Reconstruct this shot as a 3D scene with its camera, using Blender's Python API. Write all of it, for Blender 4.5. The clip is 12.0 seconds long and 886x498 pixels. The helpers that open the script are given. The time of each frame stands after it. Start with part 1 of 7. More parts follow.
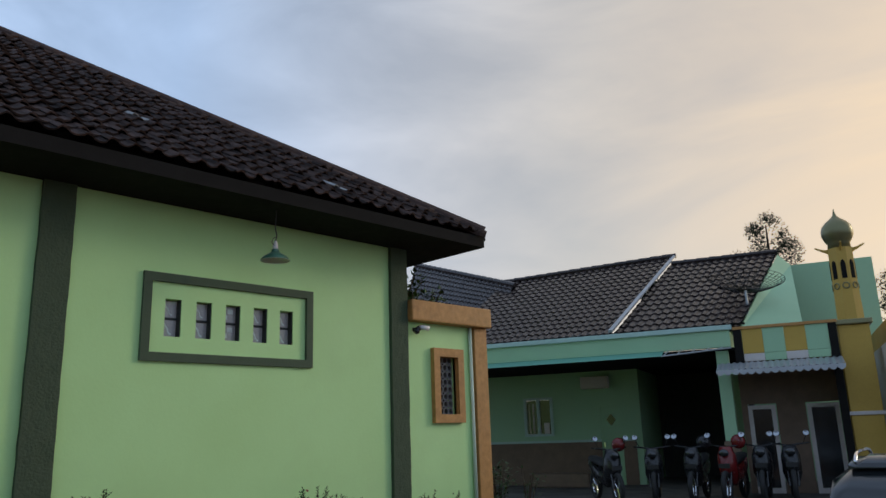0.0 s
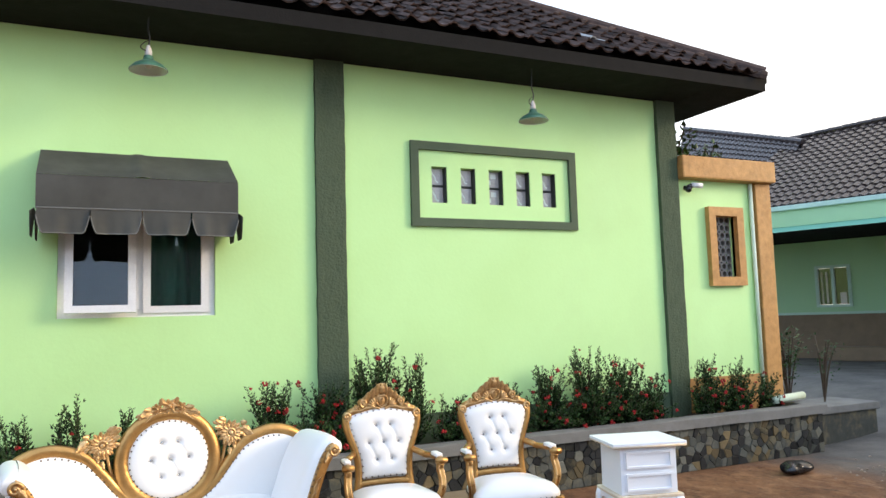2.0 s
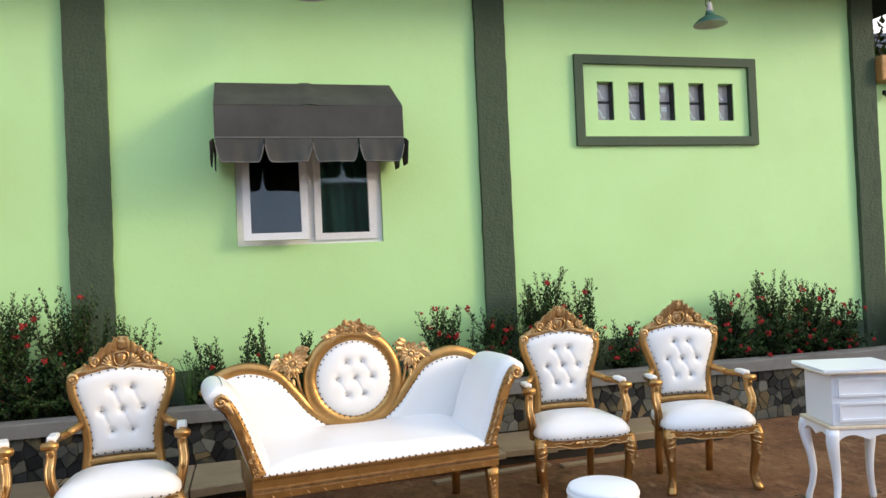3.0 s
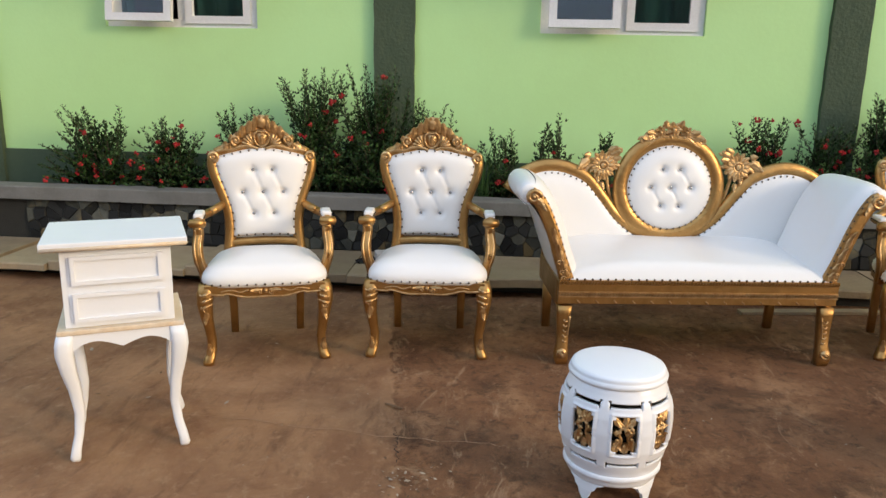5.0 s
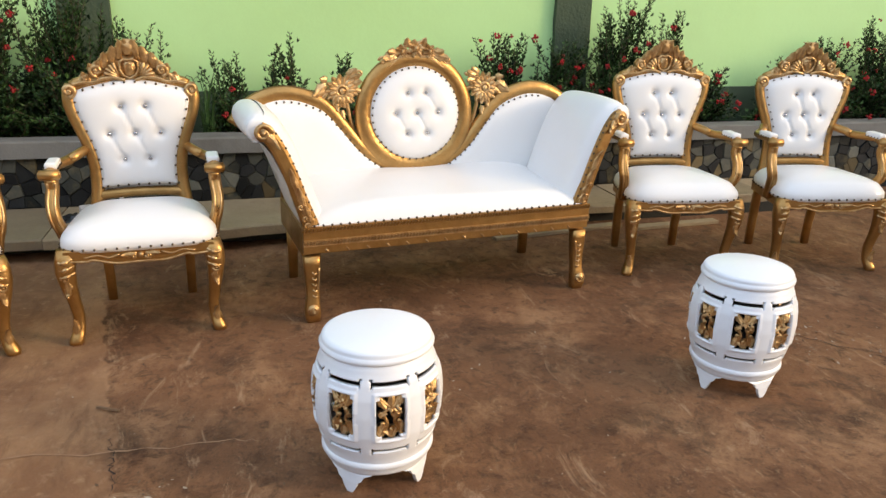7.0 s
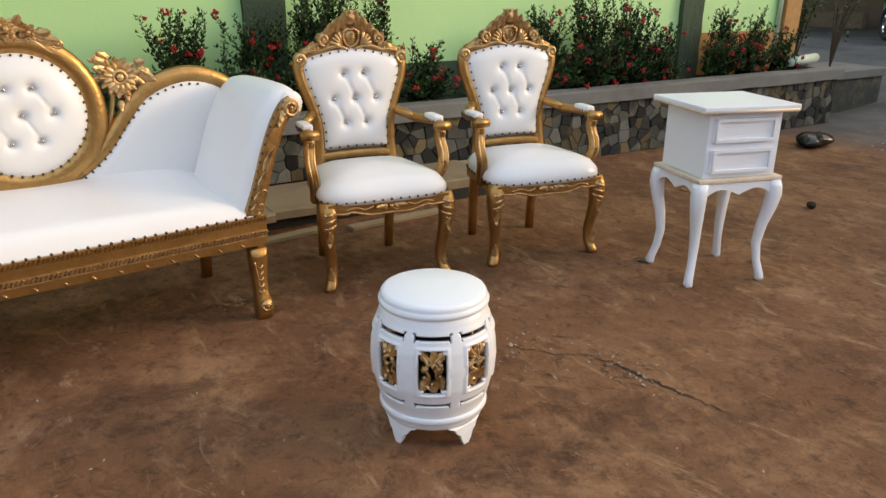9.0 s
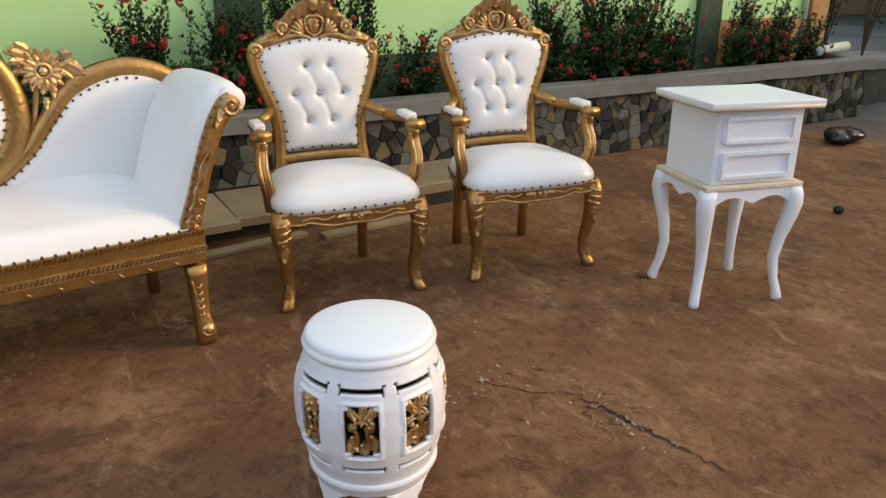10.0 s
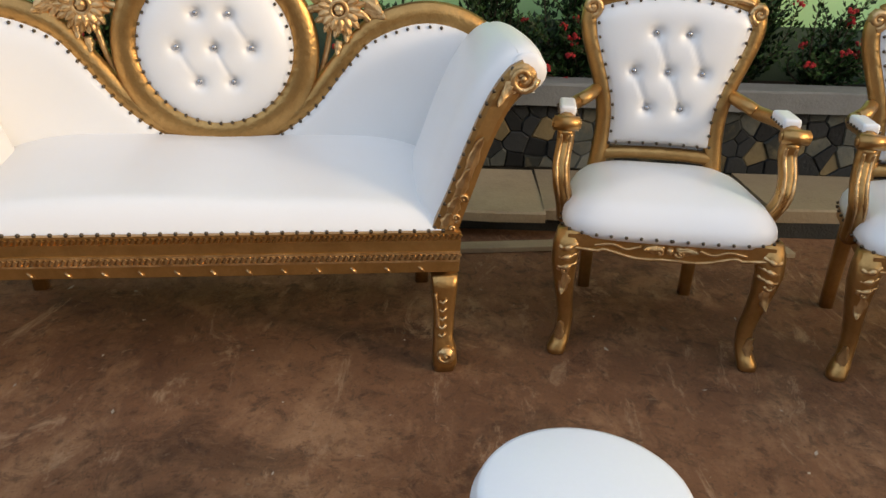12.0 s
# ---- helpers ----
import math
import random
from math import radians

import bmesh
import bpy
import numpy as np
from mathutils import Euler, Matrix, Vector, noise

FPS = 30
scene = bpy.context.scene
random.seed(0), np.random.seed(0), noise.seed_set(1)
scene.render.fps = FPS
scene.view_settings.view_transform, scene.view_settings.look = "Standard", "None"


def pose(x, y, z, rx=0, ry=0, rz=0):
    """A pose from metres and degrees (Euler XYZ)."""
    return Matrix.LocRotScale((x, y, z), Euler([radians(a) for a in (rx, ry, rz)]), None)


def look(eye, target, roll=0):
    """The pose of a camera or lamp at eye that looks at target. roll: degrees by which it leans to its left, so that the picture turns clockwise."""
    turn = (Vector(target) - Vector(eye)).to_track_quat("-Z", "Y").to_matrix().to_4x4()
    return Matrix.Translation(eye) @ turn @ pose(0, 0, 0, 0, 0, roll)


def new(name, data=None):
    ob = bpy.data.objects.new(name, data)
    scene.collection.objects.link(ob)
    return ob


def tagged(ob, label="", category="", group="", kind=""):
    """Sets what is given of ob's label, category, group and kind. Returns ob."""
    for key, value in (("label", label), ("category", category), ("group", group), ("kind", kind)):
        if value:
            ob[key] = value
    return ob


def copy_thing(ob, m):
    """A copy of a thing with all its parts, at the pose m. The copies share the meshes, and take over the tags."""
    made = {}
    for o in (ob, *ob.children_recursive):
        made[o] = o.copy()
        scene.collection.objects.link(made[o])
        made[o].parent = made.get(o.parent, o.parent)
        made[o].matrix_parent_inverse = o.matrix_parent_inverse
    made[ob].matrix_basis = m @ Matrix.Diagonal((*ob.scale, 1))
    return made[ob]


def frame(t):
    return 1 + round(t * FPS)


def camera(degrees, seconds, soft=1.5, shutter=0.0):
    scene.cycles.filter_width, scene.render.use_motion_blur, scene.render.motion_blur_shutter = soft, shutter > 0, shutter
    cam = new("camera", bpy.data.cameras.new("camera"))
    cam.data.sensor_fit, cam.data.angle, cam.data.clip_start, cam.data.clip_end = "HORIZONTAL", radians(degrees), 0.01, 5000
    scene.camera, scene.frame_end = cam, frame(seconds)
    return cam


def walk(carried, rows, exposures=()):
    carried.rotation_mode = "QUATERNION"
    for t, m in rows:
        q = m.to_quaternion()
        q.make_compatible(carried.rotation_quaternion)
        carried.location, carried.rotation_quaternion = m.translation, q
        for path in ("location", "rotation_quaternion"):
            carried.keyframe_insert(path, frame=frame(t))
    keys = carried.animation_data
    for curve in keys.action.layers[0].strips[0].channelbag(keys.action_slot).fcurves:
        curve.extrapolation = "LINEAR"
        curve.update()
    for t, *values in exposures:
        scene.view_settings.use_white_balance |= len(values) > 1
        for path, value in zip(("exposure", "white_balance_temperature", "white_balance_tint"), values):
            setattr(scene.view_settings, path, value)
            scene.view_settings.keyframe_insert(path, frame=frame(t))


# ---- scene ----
cam = camera(60.9, 12.0)
PATH = [
    (0, (-0.175, 0.659, 1.785), (-1.533, 2.049, 2.261), -1.9),
    (0.5, (-0.266, 0.703, 1.736), (-1.702, 2.019, 2.193), -1.4),
    (1, (-0.227, 0.833, 1.734), (-1.813, 1.986, 2.128), -1.3),
    (1.5, (-0.283, 0.846, 1.696), (-2.006, 1.817, 1.995), -2.3),
    (2, (-0.378, 0.833, 1.629), (-2.18, 1.681, 1.813), -1.7),
    (2.5, (-0.523, 0.779, 1.577), (-2.401, 1.459, 1.684), -1.4),
    (3, (-0.667, 0.676, 1.535), (-2.603, 1.178, 1.564), -2.5),
    (3.5, (-0.771, 0.565, 1.485), (-2.741, 0.895, 1.384), -1.9),
    (3.7, (-0.803, 0.554, 1.469), (-2.786, 0.76, 1.312), -1.6),
    (5.3, (-1.195, 0.309, 1.427), (-3.128, 0.173, 0.931), 1.9),
    (5.5, (-1.239, 0.296, 1.418), (-3.166, 0.195, 0.894), 2.3),
    (6, (-1.39, 0.264, 1.414), (-3.302, 0.368, 0.837), 1.7),
    (6.5, (-1.507, 0.323, 1.401), (-3.367, 0.681, 0.758), 1.3),
    (7, (-1.619, 0.438, 1.4), (-3.448, 0.929, 0.759), 1.3),
    (7.5, (-1.718, 0.62, 1.378), (-3.508, 1.22, 0.717), 1.4),
    (7.7, (-1.748, 0.696, 1.362), (-3.499, 1.378, 0.676), 1.3),
    (9.3, (-2.138, 1.248, 1.322), (-3.73, 2.254, 0.649), 0.5),
    (9.5, (-2.156, 1.324, 1.303), (-3.774, 2.293, 0.637), 0.2),
    (10, (-2.327, 1.536, 1.293), (-3.95, 2.472, 0.592), 0.1),
    (10.5, (-2.467, 1.722, 1.297), (-4.098, 2.639, 0.589), 0.0),
    (11, (-2.617, 1.89, 1.305), (-4.381, 2.485, 0.574), 0.1),
    (11.5, (-2.82, 1.968, 1.279), (-4.651, 2.29, 0.542), -0.9),
    (12, (-3.019, 1.984, 1.226), (-4.845, 2.007, 0.409), 2.0),
]
EXPOSURES = [(0.0, -1.02, 6500, 10), (1.0, -0.80, 6500, 10), (1.5, 0.05, 6900, 10), (2.0, 0.60, 7000, 11), (2.5, 0.55, 7000, 12), (3.0, 0.33, 7100, 12), (3.5, 0.22, 7150, 12), (5.5, 0.06, 7300, 11), (7.0, 0.34, 7650, 12), (7.5, 0.27, 7750, 12), (9.5, 0.08, 7850, 13), (10.5, 0.04, 7850, 13), (11.5, -0.20, 7750, 12), (12.0, -0.08, 7650, 12)]
walk(cam, [(t, look(eye, target, roll)) for t, eye, target, roll in PATH], EXPOSURES)

# ---- world and light: a hazy evening sky, the low sun veiled by thin cloud ----
SUN_AZ, SUN_EL = 27.0, 18.0
world = bpy.data.worlds.new("evening_sky")
scene.world = world
world.use_nodes = True
wn, wl = world.node_tree.nodes, world.node_tree.links
wn.clear()
w_out = wn.new("ShaderNodeOutputWorld")
w_bg = wn.new("ShaderNodeBackground")
w_sky = wn.new("ShaderNodeTexSky")
w_sky.sky_type = "NISHITA"
w_sky.sun_disc = False
w_sky.sun_elevation = radians(SUN_EL)
w_sky.sun_rotation = radians(SUN_AZ)
w_sky.dust_density = 1.6
w_sky.air_density = 1.0
w_tc = wn.new("ShaderNodeTexCoord")
w_map = wn.new("ShaderNodeMapping")
w_map.inputs["Scale"].default_value = (0.8, 1.5, 3.4)
w_map.inputs["Rotation"].default_value = (0.35, 0.2, 1.1)
w_noise = wn.new("ShaderNodeTexNoise")
w_noise.inputs["Scale"].default_value = 2.1
w_noise.inputs["Detail"].default_value = 9.0
w_noise.inputs["Roughness"].default_value = 0.52
w_noise.inputs["Distortion"].default_value = 0.45
w_ramp = wn.new("ShaderNodeValToRGB")
w_ramp.color_ramp.elements[0].position = 0.36
w_ramp.color_ramp.elements[1].position = 0.66
w_ramp.color_ramp.elements[0].color = (0.56, 0.56, 0.56, 1)
w_ramp.color_ramp.elements[1].color = (0.95, 0.95, 0.95, 1)
w_dot = wn.new("ShaderNodeVectorMath")
w_dot.operation = "DOT_PRODUCT"
w_dot.inputs[1].default_value = (0.06, 0.97, 0.22)
w_warm = wn.new("ShaderNodeValToRGB")
w_warm.color_ramp.elements[0].position = 0.42
w_warm.color_ramp.elements[0].color = (1.00, 1.34, 1.90, 1)
w_warm.color_ramp.elements[1].position = 0.98
w_warm.color_ramp.elements[1].color = (2.02, 1.55, 1.03, 1)
w_mid = w_warm.color_ramp.elements.new(0.80)
w_mid.color = (1.50, 1.40, 1.28, 1)
w_gain = wn.new("ShaderNodeVectorMath")
w_gain.operation = "SCALE"
SKY_GAIN = 0.2
w_gain.inputs["Scale"].default_value = SKY_GAIN
w_mix = wn.new("ShaderNodeMix")
w_mix.data_type = "RGBA"
wl.new(w_tc.outputs["Generated"], w_map.inputs["Vector"])
wl.new(w_map.outputs["Vector"], w_noise.inputs["Vector"])
wl.new(w_noise.outputs["Fac"], w_ramp.inputs["Fac"])
wl.new(w_tc.outputs["Generated"], w_dot.inputs[0])
wl.new(w_dot.outputs["Value"], w_warm.inputs["Fac"])
wl.new(w_sky.outputs["Color"], w_gain.inputs[0])
wl.new(w_ramp.outputs["Color"], w_mix.inputs["Factor"])
wl.new(w_gain.outputs["Vector"], w_mix.inputs["A"])
wl.new(w_warm.outputs["Color"], w_mix.inputs["B"])
wl.new(w_mix.outputs["Result"], w_bg.inputs["Color"])
w_bg.inputs["Strength"].default_value = 1.0
wl.new(w_bg.outputs["Background"], w_out.inputs["Surface"])

sun = new("sun", bpy.data.lights.new("sun", "SUN"))
sun.data.energy = 1.35
sun.data.angle = radians(13)
sun.data.color = (1.0, 0.87, 0.70)
sd = Vector((math.sin(radians(SUN_AZ)) * math.cos(radians(SUN_EL)), math.cos(radians(SUN_AZ)) * math.cos(radians(SUN_EL)), math.sin(radians(SUN_EL))))
sun.matrix_world = look(sd * 60, (0, 0, 0))

# ---- materials ----
def material(name, col, rough=0.6, metal=0.0, col2=None, scale=6.0, fine=60.0, mix=0.5, bump=0.15, bump_scale=None, rand=0.0, spec=0.5, dirt=None, dirt_amount=0.0, coords="Object", rough_var=0.12, coat=0.0, grain=0.12):
    """A procedural surface: large blotches towards col2, fine grain, optional dirt and per-object variation."""
    m = bpy.data.materials.new(name)
    m.use_nodes = True
    n, l = m.node_tree.nodes, m.node_tree.links
    b = n["Principled BSDF"]
    b.inputs["Metallic"].default_value = metal
    b.inputs["Specular IOR Level"].default_value = spec
    b.inputs["Coat Weight"].default_value = coat
    tc = n.new("ShaderNodeTexCoord")
    vec = tc.outputs[coords]
    big = n.new("ShaderNodeTexNoise")
    big.inputs["Scale"].default_value = scale
    big.inputs["Detail"].default_value = 5
    big.inputs["Roughness"].default_value = 0.6
    l.new(vec, big.inputs["Vector"])
    small = n.new("ShaderNodeTexNoise")
    small.inputs["Scale"].default_value = fine
    small.inputs["Detail"].default_value = 4
    l.new(vec, small.inputs["Vector"])
    ramp = n.new("ShaderNodeMapRange")
    ramp.inputs["From Min"].default_value = 0.32
    ramp.inputs["From Max"].default_value = 0.68
    l.new(big.outputs["Fac"], ramp.inputs["Value"])
    c2 = col2 or tuple(c * 0.8 for c in col)
    mx = n.new("ShaderNodeMix")
    mx.data_type = "RGBA"
    mx.inputs["A"].default_value = (*col, 1)
    mx.inputs["B"].default_value = (*c2, 1)
    mul = n.new("ShaderNodeMath")
    mul.operation = "MULTIPLY"
    mul.inputs[1].default_value = mix
    l.new(ramp.outputs["Result"], mul.inputs[0])
    l.new(mul.outputs["Value"], mx.inputs["Factor"])
    colour = mx.outputs["Result"]
    # fine grain on value
    hsv = n.new("ShaderNodeHueSaturation")
    val = n.new("ShaderNodeMapRange")
    val.inputs["To Min"].default_value = 1 - grain
    val.inputs["To Max"].default_value = 1 + grain
    l.new(small.outputs["Fac"], val.inputs["Value"])
    l.new(val.outputs["Result"], hsv.inputs["Value"])
    l.new(colour, hsv.inputs["Color"])
    colour = hsv.outputs["Color"]
    if rand:
        info = n.new("ShaderNodeObjectInfo")
        geo = n.new("ShaderNodeNewGeometry")
        add = n.new("ShaderNodeMath")
        add.operation = "ADD"
        l.new(info.outputs["Random"], add.inputs[0])
        l.new(geo.outputs["Random Per Island"], add.inputs[1])
        fr = n.new("ShaderNodeMath")
        fr.operation = "FRACT"
        l.new(add.outputs["Value"], fr.inputs[0])
        rr = n.new("ShaderNodeMapRange")
        rr.inputs["To Min"].default_value = 1 - rand
        rr.inputs["To Max"].default_value = 1 + rand
        l.new(fr.outputs["Value"], rr.inputs["Value"])
        h2 = n.new("ShaderNodeHueSaturation")
        l.new(colour, h2.inputs["Color"])
        l.new(rr.outputs["Result"], h2.inputs["Value"])
        colour = h2.outputs["Color"]
    if dirt:
        dn = n.new("ShaderNodeTexNoise")
        dn.inputs["Scale"].default_value = scale * 0.45
        dn.inputs["Detail"].default_value = 8
        dn.inputs["Roughness"].default_value = 0.7
        l.new(vec, dn.inputs["Vector"])
        dr = n.new("ShaderNodeMapRange")
        dr.inputs["From Min"].default_value = 0.5
        dr.inputs["From Max"].default_value = 0.75
        dr.inputs["To Max"].default_value = dirt_amount
        l.new(dn.outputs["Fac"], dr.inputs["Value"])
        dm = n.new("ShaderNodeMix")
        dm.data_type = "RGBA"
        dm.inputs["B"].default_value = (*dirt, 1)
        l.new(dr.outputs["Result"], dm.inputs["Factor"])
        l.new(colour, dm.inputs["A"])
        colour = dm.outputs["Result"]
    l.new(colour, b.inputs["Base Color"])
    rv = n.new("ShaderNodeMapRange")
    rv.inputs["To Min"].default_value = max(0.03, rough - rough_var)
    rv.inputs["To Max"].default_value = min(1.0, rough + rough_var)
    l.new(big.outputs["Fac"], rv.inputs["Value"])
    l.new(rv.outputs["Result"], b.inputs["Roughness"])
    if bump:
        bp = n.new("ShaderNodeBump")
        bp.inputs["Strength"].default_value = bump
        bp.inputs["Distance"].default_value = 0.01
        if bump_scale:
            bn = n.new("ShaderNodeTexNoise")
            bn.inputs["Scale"].default_value = bump_scale
            bn.inputs["Detail"].default_value = 5
            l.new(vec, bn.inputs["Vector"])
            l.new(bn.outputs["Fac"], bp.inputs["Height"])
        else:
            l.new(small.outputs["Fac"], bp.inputs["Height"])
        l.new(bp.outputs["Normal"], b.inputs["Normal"])
    return m


def glass_material(name, tint=(0.9, 0.95, 0.95), rough=0.02):
    m = bpy.data.materials.new(name)
    m.use_nodes = True
    b = m.node_tree.nodes["Principled BSDF"]
    b.inputs["Base Color"].default_value = (*tint, 1)
    b.inputs["Roughness"].default_value = rough
    b.inputs["Transmission Weight"].default_value = 1.0
    b.inputs["IOR"].default_value = 1.45
    return m


PAINT = material("light_green_paint", (0.50, 0.79, 0.345), 0.62, col2=(0.47, 0.74, 0.31), scale=1.3, fine=90, mix=0.8, bump=0.12, bump_scale=28, dirt=(0.41, 0.59, 0.28), dirt_amount=0.28, grain=0.03)
TEXTURED_GREEN = material("dark_green_textured_render", (0.062, 0.088, 0.052), 0.75, col2=(0.085, 0.11, 0.07), scale=9, fine=120, bump=0.9, bump_scale=45, spec=0.18)
FRAME_GREEN = material("dark_green_trim_paint", (0.068, 0.098, 0.06), 0.6, col2=(0.09, 0.12, 0.075), scale=7, fine=120, bump=0.25, spec=0.18)
ORANGE = material("ochre_sponged_plaster", (0.52, 0.26, 0.075), 0.6, col2=(0.36, 0.17, 0.045), scale=14, fine=90, mix=0.8, bump=0.3, bump_scale=40, dirt=(0.16, 0.11, 0.06), dirt_amount=0.3)
CONCRETE = material("grey_concrete", (0.20, 0.195, 0.18), 0.8, col2=(0.13, 0.13, 0.12), scale=5, fine=80, bump=0.3, dirt=(0.08, 0.075, 0.06), dirt_amount=0.5, spec=0.18)
SOIL = material("dark_soil", (0.035, 0.026, 0.018), 0.9, scale=12, fine=60, bump=0.8, spec=0.18)
MORTAR = material("dark_mortar", (0.040, 0.038, 0.032), 0.9, scale=10, fine=90, bump=0.5, spec=0.18)
STONE = material("river_stone_veneer", (0.060, 0.062, 0.052), 0.6, col2=(0.026, 0.029, 0.027), scale=9, fine=60, rand=0.75, bump=0.4, dirt=(0.26, 0.20, 0.10), dirt_amount=0.75, spec=0.18)
OCHRE_STONE = material("ochre_stone", (0.15, 0.11, 0.055), 0.6, col2=(0.08, 0.065, 0.04), scale=9, fine=60, rand=0.4, bump=0.4, spec=0.18)
BLACK_STONE = material("black_stone", (0.022, 0.023, 0.023), 0.5, col2=(0.012, 0.013, 0.013), scale=9, fine=60, rand=0.5, bump=0.4, spec=0.2)
GREY_STONE = material("pale_grey_stone", (0.12, 0.12, 0.10), 0.65, col2=(0.065, 0.068, 0.058), scale=12, fine=60, rand=0.4, bump=0.4, dirt=(0.24, 0.20, 0.12), dirt_amount=0.5, spec=0.18)
SANDSTONE = material("tan_sandstone_slab", (0.33, 0.25, 0.15), 0.7, col2=(0.24, 0.17, 0.10), scale=6, fine=70, rand=0.25, bump=0.35, dirt=(0.10, 0.07, 0.05), dirt_amount=0.5)
OLD_TILE = material("weathered_clay_roof_tile", (0.055, 0.036, 0.031), 0.85, col2=(0.020, 0.015, 0.014), scale=7, fine=50, rand=0.7, bump=0.6, dirt=(0.13, 0.065, 0.040), dirt_amount=0.55, spec=0.12)
RIDGE_TILE = material("ridge_clay_tile", (0.075, 0.042, 0.03), 0.85, col2=(0.03, 0.022, 0.02), scale=8, fine=50, rand=0.4, bump=0.5, spec=0.18)
PALE_TILE = material("pale_replacement_tile", (0.30, 0.30, 0.30), 0.6, scale=10, bump=0.2)
GLAZED_TILE = material("brown_glazed_roof_tile", (0.036, 0.025, 0.023), 0.28, col2=(0.024, 0.017, 0.017), scale=6, fine=50, rand=0.3, bump=0.15)
DARK_WOOD = material("dark_stained_eaves_wood", (0.016, 0.015, 0.014), 0.8, scale=8, fine=60, bump=0.3, spec=0.06)
WHITE_FRAME = material("white_aluminium_frame", (0.74, 0.74, 0.74), 0.35, scale=5, fine=80, mix=0.2, bump=0.02)
CANVAS = material("charcoal_awning_canvas", (0.072, 0.072, 0.064), 0.75, col2=(0.050, 0.050, 0.045), scale=3.5, fine=300, mix=0.8, bump=0.2, bump_scale=7, spec=0.18)
CANVAS_TRIM = material("awning_piping", (0.13, 0.13, 0.12), 0.7, bump=0.1)
# near-black: the darkness of unlit spaces is put in the colour
ROOM_DARK = material("room_shade_black", (0.05, 0.05, 0.05), 0.9, bump=0)
CURTAIN = material("deep_green_curtain", (0.006, 0.085, 0.062), 0.75, col2=(0.004, 0.05, 0.038), scale=3, fine=200, bump=0.1)
GLASS = glass_material("window_glass")
BLOCK_GLASS = material("patterned_glass_block", (0.42, 0.38, 0.39), 0.12, col2=(0.28, 0.26, 0.28), scale=22, fine=60, bump=0.5, bump_scale=18, spec=0.8)
BLOCK_MARK = material("pressed_glass_relief", (0.62, 0.64, 0.66), 0.15, bump=0.1)
BLACK_BAR = material("black_painted_iron", (0.012, 0.012, 0.012), 0.5, bump=0.1)
GOLD = material("gold_paint_on_carved_wood", (0.52, 0.295, 0.105), 0.33, metal=0.85, col2=(0.29, 0.148, 0.045), scale=9, fine=140, mix=0.7, bump=0.22, bump_scale=60, rough_var=0.14)
GOLD_LIGHT = material("pale_gold_carving", (0.72, 0.475, 0.235), 0.32, metal=0.8, col2=(0.38, 0.21, 0.075), scale=22, fine=140, mix=0.9, bump=0.35, bump_scale=70)
LEATHER = material("white_faux_leather", (0.80, 0.79, 0.775), 0.32, col2=(0.77, 0.75, 0.72), scale=3, fine=260, mix=0.5, bump=0.05, bump_scale=9, grain=0.015, rough_var=0.06)
BUTTON = material("silver_crystal_button", (0.42, 0.42, 0.44), 0.2, metal=0.8, bump=0)
NAIL = material("antique_bronze_nailhead", (0.11, 0.085, 0.06), 0.3, metal=0.9, bump=0)
LACQUER = material("white_lacquer", (0.80, 0.825, 0.86), 0.30, col2=(0.77, 0.795, 0.83), scale=4, fine=120, mix=0.5, bump=0.02, bump_scale=8, grain=0.015, rough_var=0.05)
CREAM_EDGE = material("rubbed_cream_edge", (0.66, 0.52, 0.36), 0.45, col2=(0.78, 0.72, 0.62), scale=16, bump=0.1)
# near-black colour stands for the shade inside the stool
SLOT_DARK = material("stool_shade_black", (0.02, 0.018, 0.016), 0.8, bump=0)
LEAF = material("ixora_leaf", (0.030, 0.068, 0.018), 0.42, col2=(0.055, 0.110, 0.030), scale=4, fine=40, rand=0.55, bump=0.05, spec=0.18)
# darker leaf copy: the shade inside shrubs and crowns put in colour
LEAF_DARK = material("shaded_ixora_leaf", (0.010, 0.024, 0.008), 0.5, col2=(0.018, 0.038, 0.011), scale=4, fine=40, rand=0.5, bump=0.05, spec=0.18)
FLOWER = material("red_blossom", (0.40, 0.010, 0.012), 0.6, col2=(0.24, 0.006, 0.008), scale=20, rand=0.4, bump=0)
STEM = material("brown_twig", (0.07, 0.045, 0.028), 0.8, bump=0.2)
LAMP_GREEN = material("green_enamel", (0.05, 0.14, 0.09), 0.3, bump=0.02, col2=(0.07, 0.16, 0.11), scale=12)
LAMP_INNER = material("white_enamel", (0.55, 0.60, 0.55), 0.35, bump=0.02)
MINT = material("mint_green_paint", (0.35, 0.56, 0.34), 0.6, col2=(0.30, 0.50, 0.30), scale=0.8, fine=60, bump=0.05)
TEAL = material("teal_trim_paint", (0.13, 0.36, 0.27), 0.6, scale=1.5, bump=0.05)
PALE_MINT = material("pale_mint_trim", (0.45, 0.62, 0.56), 0.6, scale=1.5, bump=0.05)
YELLOW = material("mustard_yellow_paint", (0.52, 0.33, 0.055), 0.6, col2=(0.44, 0.27, 0.045), scale=1.5, fine=50, bump=0.05)
DADO = material("stone_dado", (0.20, 0.13, 0.085), 0.7, col2=(0.12, 0.09, 0.06), scale=5, bump=0.2)
STEEL = material("corrugated_zinc_sheet", (0.42, 0.44, 0.46), 0.4, metal=0.5, col2=(0.34, 0.36, 0.38), scale=3, bump=0.1)
BRASS = material("green_gold_dome_metal", (0.22, 0.20, 0.10), 0.35, metal=0.6, col2=(0.16, 0.16, 0.08), scale=4, bump=0.05)
RUBBER = material("black_rubber", (0.012, 0.012, 0.012), 0.7, bump=0.1)
